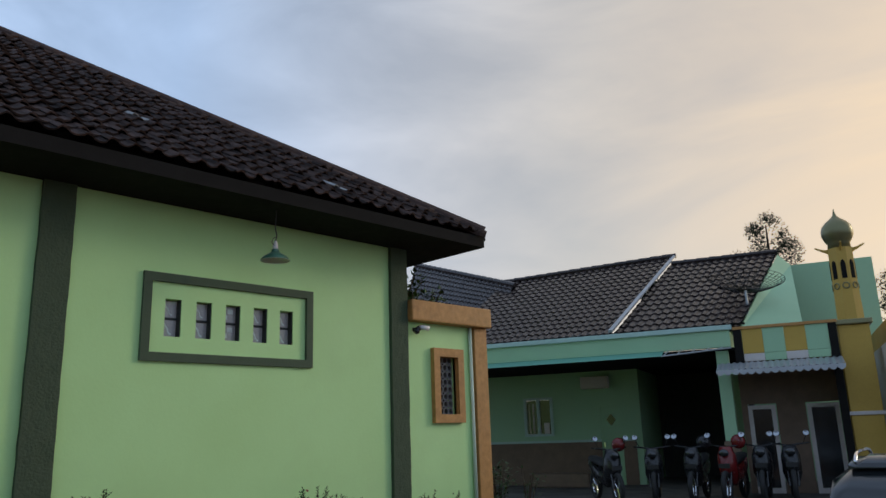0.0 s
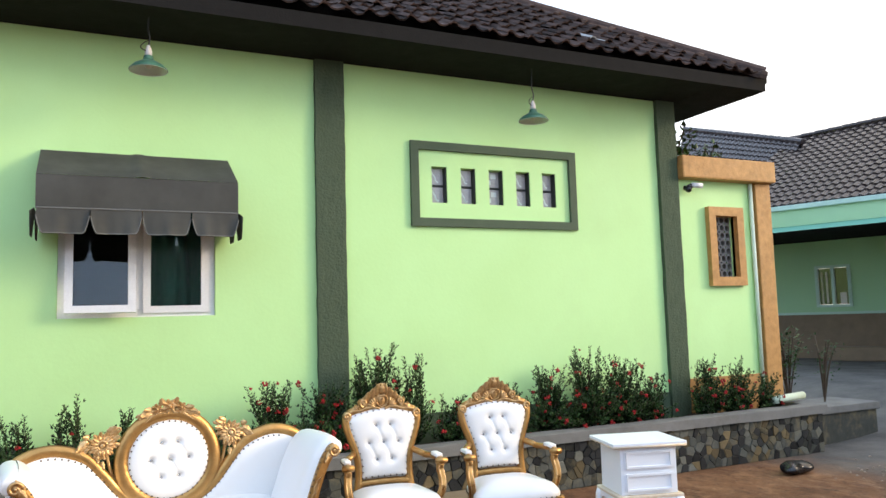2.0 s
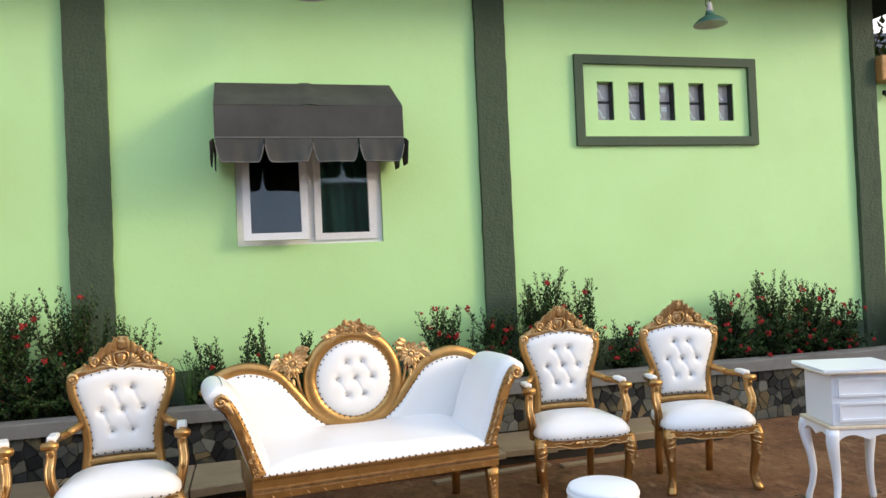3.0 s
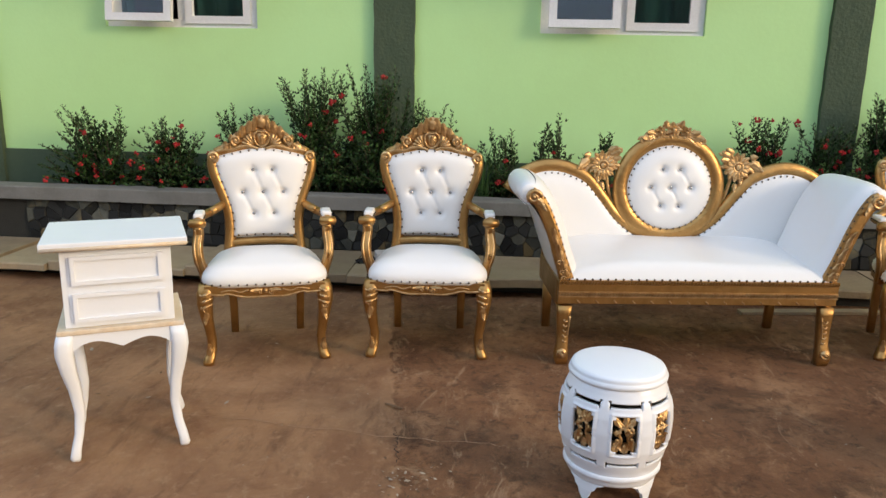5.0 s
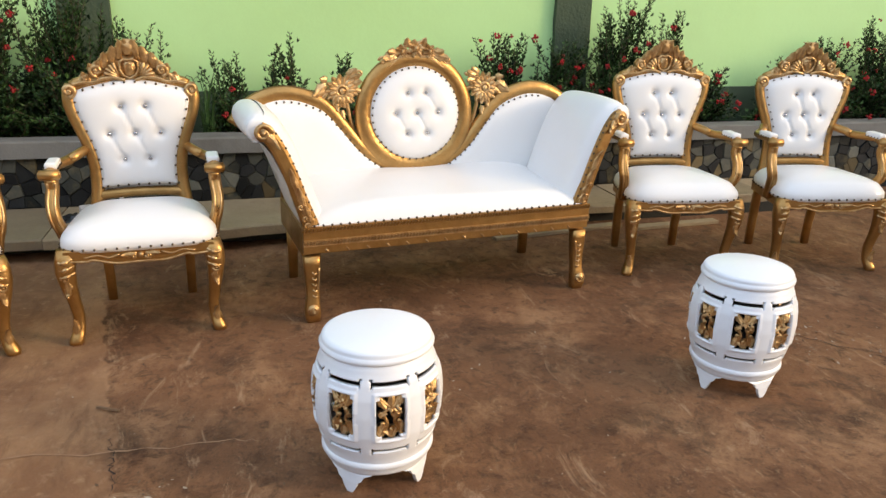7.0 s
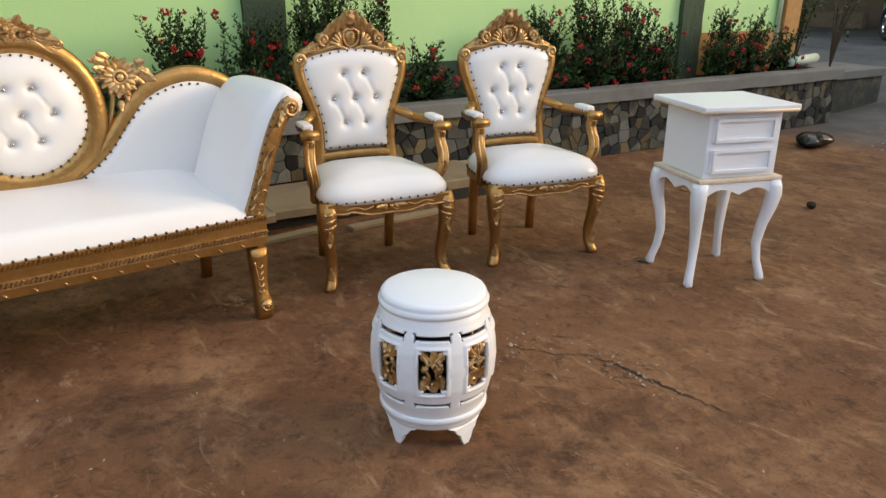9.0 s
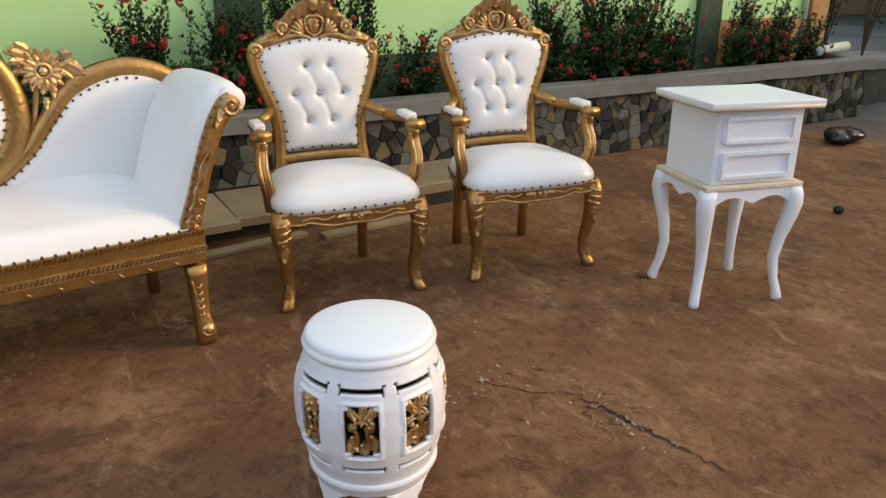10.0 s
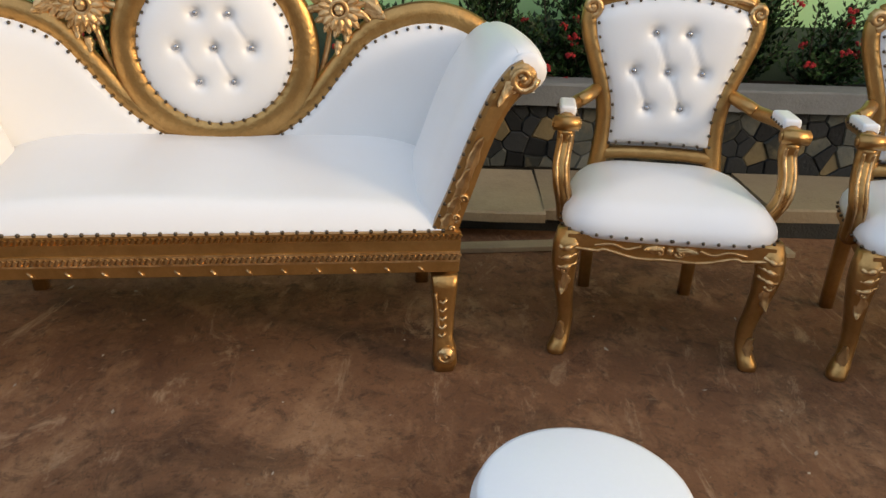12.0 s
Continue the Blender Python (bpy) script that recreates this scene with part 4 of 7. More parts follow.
def volute(bm, centre, r, thick, normal=(1, 0, 0), start=0.0, turns=1.6, hand=1, depth=None):
    """A flat spiral scroll in the plane at right angles to normal."""
    c, nn = Vector(centre), Vector(normal).normalized()
    a = nn.cross(Vector((0, 0, 1)))
    a = a.normalized() if a.length > 0.1 else Vector((0, 1, 0))
    b = a.cross(nn).normalized() * -1
    n = int(14 * turns)
    pts, rad = [], []
    for i in range(n + 1):
        t = i / n
        q = start + hand * 2 * math.pi * turns * t
        rr = r * (1 - 0.88 * t)
        pts.append(c + a * (rr * math.cos(q)) + b * (rr * math.sin(q)) + nn * (0.006 * t))
        rad.append(thick * (1 - 0.45 * t))
    tube(bm, pts, rad, [q * (depth or 1.0) for q in rad], n=7, up=tuple(nn))
    blob(bm, tuple(c + nn * 0.006), r * 0.26, 8, 5)


def nails(points, r=0.0055, normal=(1, 0, 0)):
    bm = bmesh.new()
    for p in points:
        blob(bm, tuple(p), r, 6, 4)
    return bm


def along(pts, step):
    """Evenly spaced points on a polyline."""
    out, left = [], 0.0
    pts = [Vector(p) for p in pts]
    for a, b in zip(pts, pts[1:]):
        d = (b - a).length
        s = left
        while s < d:
            out.append(a.lerp(b, s / d))
            s += step
        left = s - d
    return out


def cabriole(bm, x, y, top, out_x, out_y, knee=0.039, ankle=0.023, foot=0.029):
    """A bowed leg: knee forward, slim ankle, scrolled toe."""
    prof = [(1.0, 0.000, knee * 0.98), (0.90, 0.010, knee * 1.06), (0.78, 0.016, knee * 0.98), (0.62, 0.010, knee * 0.80), (0.45, -0.002, knee * 0.64), (0.30, -0.012, ankle * 1.02), (0.17, -0.010, ankle), (0.10, 0.000, ankle * 1.18), (0.05, 0.010, foot), (0.015, 0.012, foot * 0.95), (0.0, 0.010, foot * 0.75)]
    loft(bm, [(x + o * out_x, y + o * out_y, top * f, r, r) for f, o, r in prof[::-1]], 12, 2.6)


# ---- armchair ----
def back_half(z):
    """Half width of the chair back's frame (centre line) at height z."""
    pts = [(0.40, 0.196), (0.46, 0.188), (0.52, 0.178), (0.58, 0.173), (0.64, 0.173), (0.70, 0.181), (0.76, 0.198), (0.82, 0.220), (0.88, 0.241), (0.94, 0.252), (0.985, 0.241)]
    for (a, p), (b, q) in zip(pts, pts[1:]):
        if z <= b:
            t = max(0, (z - a) / (b - a))
            return p + (q - p) * t
    return pts[-1][1]


def back_x(z):
    return -0.418 - 0.10 * (z - 0.44)


def build_armchair(m):
    ch = thing("armchair", "gold carved armchair with tufted white faux leather", "chair", m, group="gilded armchairs in the yard")
    # frame of the back: posts rise from the seat, waist in, ears out
    zs = [0.40, 0.46, 0.52, 0.58, 0.64, 0.70, 0.76, 0.82, 0.88, 0.93, 0.965]
    for s in (-1, 1):
        bm = bmesh.new()
        pts = smooth_path([(back_x(z), s * (back_half(z) + (0.004 if z > 0.5 else 0.002)), z) for z in zs] + [(back_x(0.985) + 0.004, s * 0.238, 0.990)], 3)
        tube(bm, pts, 0.029, 0.023, n=10)
        part("back_post", bm, GOLD, ch, smooth=True)
        bm = bmesh.new()
        volute(bm, (back_x(0.97) + 0.018, s * 0.252, 0.972), 0.029, 0.012, start=math.pi * (0.5 if s > 0 else 0.5), hand=-s, turns=1.4)
        blob(bm, (back_x(0.97) + 0.006, s * 0.25, 0.974), 0.030, 10, 6, (0.6, 1, 1))
        part("ear_scroll", bm, GOLD_LIGHT, ch, smooth=True)
    # top rail: arched, rising to the middle
    bm = bmesh.new()
    rail = []
    for i in range(25):
        t = i / 24 * 2 - 1
        z = 0.985 + 0.055 * (1 - abs(t) ** 1.7) + 0.006 * math.sin(abs(t) * 9)
        rail.append((back_x(z), t * 0.236, z))
    tube(bm, rail, 0.027, 0.021, n=10)
    part("top_rail", bm, GOLD, ch, smooth=True)
    bm = bmesh.new()
    tube(bm, smooth_path([(back_x(0.51), -0.175, 0.515), (back_x(0.51), -0.09, 0.522), (back_x(0.51), 0, 0.524), (back_x(0.51), 0.09, 0.522), (back_x(0.51), 0.175, 0.515)]), 0.022, 0.02, n=10)
    part("back_rail", bm, GOLD, ch, smooth=True)
    # carved crest: a peaked board with leaves, shells, a cartouche and a rose on top
    bm = bmesh.new()
    xb = back_x(1.06) + 0.014
    nn = (1, 0, 0.12)
    half = [(0.205, 0.998), (0.165, 1.036), (0.130, 1.078), (0.085, 1.120), (0.040, 1.150)]
    prism(bm, [(-y, z) for y, z in half] + [(y, z) for y, z in half[::-1]], xb - 0.018, xb)
    for s in (-1, 1):
        for y0, z0, y1, z1, w in ((0.215, 0.998, 0.158, 1.040, 0.021), (0.185, 1.014, 0.186, 1.052, 0.015), (0.150, 1.034, 0.118, 1.098, 0.024), (0.152, 1.046, 0.156, 1.088, 0.016),
                                  (0.105, 1.062, 0.094, 1.134, 0.022), (0.075, 1.084, 0.056, 1.160, 0.022), (0.045, 1.100, 0.026, 1.182, 0.020)):
            leaf_carving(bm, (xb, s * y0, z0), (xb + 0.010, s * y1, z1), w, nn)
        volute(bm, (xb + 0.012, s * 0.132, 1.056), 0.028, 0.010, start=math.pi / 2, hand=s, turns=1.5)
        volute(bm, (xb + 0.010, s * 0.180, 1.020), 0.020, 0.008, start=math.pi / 2, hand=-s, turns=1.3)
        for k in range(4):  # ribbed shell beside the cartouche
            a = 0.25 + 0.34 * k
            tube(bm, smooth_path([(xb + 0.008, s * 0.045, 1.030), (xb + 0.020, s * (0.045 + 0.032 * math.cos(a)), 1.030 + 0.034 * math.sin(a)), (xb + 0.010, s * (0.045 + 0.056 * math.cos(a)), 1.030 + 0.060 * math.sin(a))], 4), [0.004 + 0.0008 * q for q in range(9)], n=6)
        tube(bm, smooth_path([(xb + 0.010, s * 0.232, 0.998), (xb + 0.013, s * 0.190, 1.008), (xb + 0.013, s * 0.150, 1.008), (xb + 0.013, s * 0.105, 1.024), (xb + 0.013, s * 0.060, 1.026), (xb + 0.013, s * 0.020, 1.014)]), 0.008, n=6)
    shield = [(0.0, 1.022), (0.026, 1.034), (0.038, 1.060), (0.036, 1.092), (0.018, 1.104), (0.0, 1.100), (-0.018, 1.104), (-0.036, 1.092), (-0.038, 1.060), (-0.026, 1.034)]
    prism(bm, shield, xb - 0.002, xb + 0.010)
    tube(bm, [(xb + 0.012, y, z) for y, z in shield], 0.006, n=6, closed=True)
    leaf_carving(bm, (xb + 0.010, 0, 1.034), (xb + 0.014, 0, 1.090), 0.020, (1, 0, 0), 0.008)
    # rose bud standing on the peak
    loft(bm, [(xb, 0, 1.120, 0.012, 0.016), (xb, 0, 1.140, 0.020, 0.030), (xb, 0, 1.162, 0.022, 0.034), (xb, 0, 1.180, 0.016, 0.026), (xb, 0, 1.188, 0.008, 0.012)], 12)
    for k in range(7):
        a = 2 * math.pi * k / 7
        leaf_carving(bm, (xb + 0.006, 0.014 * math.cos(a), 1.150), (xb + 0.008 + 0.014 * math.sin(a), 0.036 * math.cos(a), 1.186), 0.012, (math.sin(a) + 0.4, math.cos(a), 0.3), 0.005, 1)
    carved("crest_carving", "carved_leaf", bm, GOLD_LIGHT, ch, "pale gold carved leaf and shell crest")
    # tufted back
    z0, z1 = 0.545, 1.0
    btn = [(-0.050, 0.905), (0.050, 0.905), (-0.105, 0.788), (0.0, 0.788), (0.105, 0.788), (-0.052, 0.676), (0.052, 0.676)]
    creases = [(0, 3), (1, 4), (2, 5), (3, 6)]
    def tuft(y, z):
        h = 0.0
        for by, bz in btn:
            h -= 0.020 * math.exp(-((y - by) ** 2 + (z - bz) ** 2) / 0.018 ** 2) + 0.007 * math.exp(-((y - by) ** 2 + (z - bz) ** 2) / 0.04 ** 2)
        for i, j in creases:
            ay, az = btn[i]
            cy, cz = btn[j]
            ly, lz = cy - ay, cz - az
            t = ((y - ay) * ly + (z - az) * lz) / (ly * ly + lz * lz)
            if 0 < t < 1:
                d2 = (y - ay - t * ly) ** 2 + (z - az - t * lz) ** 2
                h -= 0.0065 * math.exp(-d2 / 0.008 ** 2)
        return h
    bm = bmesh.new()
    def cushion(u, v):
        s = 2 * u - 1
        zt = 0.972 + 0.044 * (1 - abs(s) ** 1.8)
        zb = 0.552 + 0.006 * (1 - s * s)
        z = zb + (zt - zb) * v
        y = s * (back_half(0.552 + (0.985 - 0.552) * v) - 0.012)
        e = (1 - abs(s) ** 6) * (1 - abs(2 * v - 1) ** 8)
        x = back_x(z) + 0.012 + 0.042 * e ** 0.6 * (0.75 + 0.25 * (1 - s * s)) + tuft(y, z) * e
        return (x, y, z)
    sheet(bm, cushion, 44, 56)
    bk = part("back_cushion", bm, LEATHER, ch, "white faux leather tufted back", smooth=True)
    for by, bz in btn:
        part("tufting_button", blob(bmesh.new(), (back_x(bz) + 0.036, by, bz), 0.0085, 8, 5, (0.7, 1, 1)), BUTTON, bk, "silver tufting button", smooth=True)
    edge = [cushion(u, v) for u, v in [(0.02, i / 20) for i in range(20)] + [(i / 16, 0.985) for i in range(16)] + [(0.98, 1 - i / 20) for i in range(20)] + [(1 - i / 16, 0.012) for i in range(17)]]
    part("nailheads", nails([Vector(p) + Vector((0.008, 0, 0)) for p in along(edge, 0.043)]), NAIL, bk, "bronze nailhead trim", smooth=True)
    bm = bmesh.new()
    sheet(bm, lambda u, v: (back_x(0.55 + 0.45 * v) - 0.012, (2 * u - 1) * (back_half(0.55 + 0.42 * v) - 0.005), 0.54 + 0.46 * v), 6, 6)
    part("back_lining", bm, LEATHER, ch)
    # seat: rounded trapezoid cushion
    def outline(a):
        c, s = math.cos(a), math.sin(a)
        p = 5.0
        k = (abs(c) ** p + abs(s) ** p) ** (-1 / p)
        X, Y = c * k, s * k
        xx = -0.198 + X * 0.250
        wy = 0.252 + 0.062 * (X + 1) / 2
        return xx, Y * wy
    bm = bmesh.new()
    N = 56
    loops = []
    for r, z in ((1.0, 0.408), (1.02, 0.425), (1.012, 0.446), (0.98, 0.462), (0.90, 0.484), (0.75, 0.503), (0.5, 0.519), (0.25, 0.527), (0.05, 0.529)):
        lp = []
        for i in range(N):
            a = 2 * math.pi * i / N
            x, y = outline(a)
            cx = -0.205
            zz = z - (0.010 * max(0, math.cos(a)) if r > 0.9 else 0)
            lp.append((cx + (x - cx) * r, y * r, zz))
        loops.append(lp)
    rings(bm, loops)
    st = part("seat_cushion", bm, LEATHER, ch, "white faux leather seat", smooth=True)
    ring = [(outline(2 * math.pi * i / 120)[0] * 1.0, outline(2 * math.pi * i / 120)[1] * 1.0, 0.414) for i in range(121)]
    part("nailheads", nails([Vector((-0.205 + (p.x + 0.205) * 1.035, p.y * 1.03, p.z)) for p in along(ring, 0.040)]), NAIL, st, "bronze nailhead trim", smooth=True)
    # seat rails
    bm = bmesh.new()
    n = 40
    top_l = [(-0.285 + 0.57 * i / n, 0.406) for i in range(n + 1)]
    low = [(y, 0.350 + 0.007 * math.cos(y / 0.285 * math.pi * 3) * (abs(y) < 0.19) + 0.012 * (abs(y) / 0.285) ** 2 - 0.014 * math.exp(-(y / 0.07) ** 2)) for y, _ in top_l]
    for i in range(n):
        a, b, c, d = top_l[i], top_l[i + 1], low[i + 1], low[i]
        prism(bm, [a, b, c, d], 0.018, 0.042)
    bmesh.ops.remove_doubles(bm, verts=bm.verts, dist=1e-5)
    part("front_rail", bm, GOLD, ch)
    bm = bmesh.new()
    tube(bm, [(0.043, y, z + 0.006) for y, z in low], 0.005, n=6)
    for s in (-1, 1):
        leaf_carving(bm, (0.042, s * 0.015, 0.378), (0.046, s * 0.075, 0.382), 0.014, (1, 0, 0), 0.008)
        volute(bm, (0.046, s * 0.028, 0.372), 0.013, 0.005, start=0, hand=s, turns=1.2)
        tube(bm, smooth_path([(0.044, s * 0.08, 0.385), (0.045, s * 0.12, 0.374), (0.045, s * 0.16, 0.386), (0.044, s * 0.21, 0.378)]), 0.004, n=6)
    blob(bm, (0.046, 0, 0.378), 0.012, 8, 5)
    carved("rail_carving", "carved_leaf", bm, GOLD_LIGHT, ch)
    for s in (-1, 1):
        bm = bmesh.new()
        prism(bm, [(0.02, s * 0.268), (0.02, s * 0.292), (-0.43, s * 0.235), (-0.43, s * 0.211)], 0.352, 0.408, "z")
        part("side_rail", bm, GOLD, ch)
    part("back_seat_rail", boxes((-0.455, -0.20, 0.34, -0.425, 0.20, 0.405)), GOLD, ch)
    # legs
    for s in (-1, 1):
        bm = bmesh.new()
        cabriole(bm, 0.0, s * 0.275, 0.41, 1.0, s * 0.8)
        leg = part("leg", bm, GOLD, ch, "gold cabriole front leg", smooth=True)
        bm = bmesh.new()
        kx, ky = 0.044, s * 0.288
        for k in range(3):
            tube(bm, smooth_path([(kx - 0.026, ky + s * 0.024, 0.372 - 0.03 * k), (kx + 0.006, ky + s * 0.008, 0.364 - 0.03 * k), (kx + 0.004, ky - s * 0.018, 0.372 - 0.03 * k), (kx - 0.02, ky - s * 0.038, 0.380 - 0.03 * k)]), [0.004, 0.006, 0.008, 0.009, 0.009, 0.008] * 3 + [0.004], n=6, up=(0, 0, 1))
        leaf_carving(bm, (kx - 0.002, ky, 0.305), (kx - 0.010, ky - s * 0.004, 0.215), 0.019, (1, s * 0.3, 0.1), 0.007)
        volute(bm, (kx + 0.002, ky, 0.295), 0.016, 0.006, start=0, hand=s, turns=1.2)
        leaf_carving(bm, (0.018, s * 0.282, 0.03), (0.012, s * 0.276, 0.115), 0.015, (1, s * 0.4, 0), 0.007)
        carved("leg_carving", "leg_carving", bm, GOLD_LIGHT, leg, deep=False)
        bm = bmesh.new()
        loft(bm, [(-0.470, s * 0.178, 0.0, 0.020, 0.021), (-0.466, s * 0.179, 0.12, 0.021, 0.022), (-0.452, s * 0.182, 0.25, 0.023, 0.023), (-0.435, s * 0.186, 0.36, 0.022, 0.022), (-0.430, s * 0.19, 0.42, 0.022, 0.022)], 10, 4)
        part("leg", bm, GOLD, ch, "plain gold back leg", smooth=True)
        # arm
        bm = bmesh.new()
        zz = 0.715
        pts = smooth_path([(back_x(zz) + 0.005, s * 0.212, zz + 0.004), (back_x(zz) + 0.07, s * 0.248, 0.706), (-0.36, s * 0.280, 0.690), (-0.27, s * 0.305, 0.694), (-0.18, s * 0.312, 0.700), (-0.12, s * 0.314, 0.688)], 5)
        tube(bm, pts, [0.022 + 0.003 * min(1, i / 14) for i in range(len(pts))], 0.021, n=10, up=(0, 0, 1))
        arm = part("arm", bm, GOLD, ch, smooth=True)
        bm = bmesh.new()
        tube(bm, [(-0.100, s * 0.314 - 0.036, 0.687), (-0.100, s * 0.314 + 0.036, 0.687)], 0.0215, n=14, up=(1, 0, 0))
        for e in (-1, 1):
            tube(bm, [(-0.100, s * 0.314 + e * 0.035, 0.687), (-0.100, s * 0.314 + e * 0.041, 0.687)], 0.014, n=14, up=(1, 0, 0))
        box(bm, -0.155, s * 0.314 - 0.024, 0.676, -0.104, s * 0.314 + 0.024, 0.705, bevel=0.006)
        part("arm_scroll", bm, GOLD, arm, smooth=True)
        bm = bmesh.new()
        box(bm, -0.255, s * 0.310 - 0.025, 0.698, -0.132, s * 0.312 + 0.025, 0.729, bevel=0.0135, seg=4)
        pad = part("arm_pad", bm, LEATHER, ch, "white padded armrest", smooth=True)
        part("nailheads", nails([(-0.245 + 0.026 * k, s * 0.311 + e * 0.026, 0.706) for k in range(5) for e in (-1, 1)], 0.0045), NAIL, pad, "bronze nailhead trim", smooth=True)
        bm = bmesh.new()
        pts = smooth_path([(-0.115, s * 0.313, 0.672), (-0.125, s * 0.312, 0.63), (-0.10, s * 0.318, 0.57), (-0.085, s * 0.312, 0.51), (-0.115, s * 0.298, 0.45), (-0.15, s * 0.288, 0.385)], 5)
        tube(bm, pts, [0.024 + 0.004 * abs(i / 12.5 - 1) for i in range(26)][:len(pts)], 0.026, n=10, up=(0, 1, 0))
        post = part("arm_post", bm, GOLD, ch, smooth=True)
        bm = bmesh.new()
        for e in (-1, 1):
            tube(bm, [Vector(p) + Vector((0.022, e * 0.013, 0)) for p in pts[2:]], 0.0055, n=6, up=(0, 1, 0))
        part("carved_rib", bm, GOLD_LIGHT, post, smooth=True)
    return ch


CHAIRS = [((-4.600, -0.781), 17.2), ((-4.750, 0.001), 3.9), ((-4.990, 2.650), -7.0), ((-4.872, 3.466), -9.5)]
first_chair = build_armchair(pose(CHAIRS[0][0][0], CHAIRS[0][0][1], 0, 0, 0, CHAIRS[0][1]))
for (x, y), a in CHAIRS[1:]:
    copy_thing(first_chair, pose(x, y, 0, 0, 0, a))


# ---- chaise sofa ----
def arm_curve(t):
    """Outward-flaring arm, t from the seat (0) to the roll (1): half width and height of the front frame."""
    pts = smooth_path([(0, 0.66, 0.43), (0, 0.677, 0.48), (0, 0.705, 0.56), (0, 0.745, 0.68), (0, 0.790, 0.785), (0, 0.832, 0.846), (0, 0.860, 0.862)], 8)
    i = t * (len(pts) - 1)
    k = min(int(i), len(pts) - 2)
    p = pts[k].lerp(pts[k + 1], i - k)
    return p.y, p.z


def build_sofa(m):
    so = thing("sofa", "gold carved settee with white faux leather and a tufted oval back", "sofa", m)
    D = 0.56
    # rails
    bm = boxes((-0.012, -0.705, 0.382, 0.026, 0.705, 0.432), bevel=0.004)
    box(bm, -0.016, -0.705, 0.318, 0.020, 0.705, 0.379, bevel=0.004)
    part("front_rail", bm, GOLD, so)
    for s in (-1, 1):
        part("side_rail", boxes((-D, s * 0.69 - 0.016, 0.30, -0.018, s * 0.69 + 0.016, 0.43), bevel=0.004), GOLD, so)
    part("back_rail", boxes((-D - 0.02, -0.70, 0.30, -D + 0.012, 0.70, 0.46), bevel=0.004), GOLD, so)
    for z in (0.428, 0.370):
        bm = bmesh.new()
        for i in range(94):
            y = -0.70 + 1.40 * i / 93
            tube(bm, [(0.026, y - 0.005, z - 0.007), (0.030, y + 0.004, z + 0.007)], 0.0062, n=5)
        box(bm, 0.016, -0.704, z + 0.008, 0.031, 0.704, z + 0.014)
        box(bm, 0.016, -0.704, z - 0.015, 0.031, 0.704, z - 0.009)
        part("rope_moulding", bm, GOLD_LIGHT if z < 0.40 else GOLD, so, "gold rope-carved moulding")
    for i in range(14):
        y = -0.60 + 1.2 * i / 13
        bm = bmesh.new()
        tube(bm, [(0.021, y - 0.009, 0.338), (0.024, y, 0.330), (0.021, y + 0.008, 0.322)], [0.003, 0.0045, 0.002], n=5)
        part("rail_nick", bm, GOLD_LIGHT, so, "small carved nick", smooth=True)
    # legs
    for s in (-1, 1):
        bm = bmesh.new()
        loft(bm, [(0.006, s * 0.672, 0.0, 0.026, 0.030), (0.010, s * 0.674, 0.03, 0.030, 0.036), (0.010, s * 0.673, 0.07, 0.029, 0.034), (0.002, s * 0.668, 0.11, 0.025, 0.028), (-0.004, s * 0.668, 0.18, 0.027, 0.030), (-0.006, s * 0.668, 0.265, 0.030, 0.036), (-0.004, s * 0.666, 0.305, 0.030, 0.038)], 14, 4.5)
        leg = part("leg", bm, GOLD, so, smooth=True)
        bm = bmesh.new()
        tube(bm, [(0.036, s * 0.674, 0.062), (0.046, s * 0.674, 0.062)], 0.026, n=16, up=(0, 0, 1))
        volute(bm, (0.047, s * 0.674, 0.062), 0.021, 0.005, start=0, hand=s, turns=1.1)
        for k in range(5):
            tube(bm, [(0.028, s * 0.652, 0.125 + 0.027 * k), (0.032, s * 0.662, 0.118 + 0.027 * k), (0.028, s * 0.672, 0.13 + 0.027 * k)], 0.0045, n=5)
        tube(bm, smooth_path([(0.026, s * 0.640, 0.255), (0.030, s * 0.646, 0.20), (0.028, s * 0.650, 0.15)]), 0.005, n=6)
        carved("foot_rosette", "foot_carving", bm, GOLD_LIGHT, leg, "carved rosette on the foot", deep=False)
        bm = bmesh.new()
        loft(bm, [(-D - 0.01, s * 0.655, 0.0, 0.022, 0.024), (-D, s * 0.655, 0.15, 0.024, 0.026), (-D + 0.005, s * 0.655, 0.31, 0.028, 0.03)], 10, 4)
        part("leg", bm, GOLD, so, smooth=True)
    # seat
    bm = bmesh.new()
    def seat(u, v):
        s = 2 * u - 1
        y = s * 0.665
        x = 0.018 - v * (D + 0.0)
        crown = (1 - abs(s) ** 6) * 0.062 + 0.012 * math.sin(u * 5 + v * 2) * (1 - abs(s))
        edge = 1 - (1 - min(1, v / 0.16)) ** 2.6
        return (x - 0.006 * (1 - edge), y, 0.442 + 0.045 * v + crown * edge * (0.92 + 0.08 * math.sin(v * 3)) + 0.012 * edge)
    sheet(bm, seat, 60, 30)
    v0 = [bm.verts.new((0.016, -0.665 + 1.33 * i / 60, 0.430)) for i in range(61)]
    bm.verts.ensure_lookup_table()
    for i in range(60):
        bm.faces.new((v0[i], v0[i + 1], bm.verts[(i + 1) * 31], bm.verts[i * 31]))
    st = part("seat_cushion", bm, LEATHER, so, "white faux leather bench seat", smooth=True)
    part("nailheads", nails([(0.030, -0.655 + 1.31 * i / 34, 0.447) for i in range(35)], 0.0062), NAIL, st, "bronze nailhead trim", smooth=True)
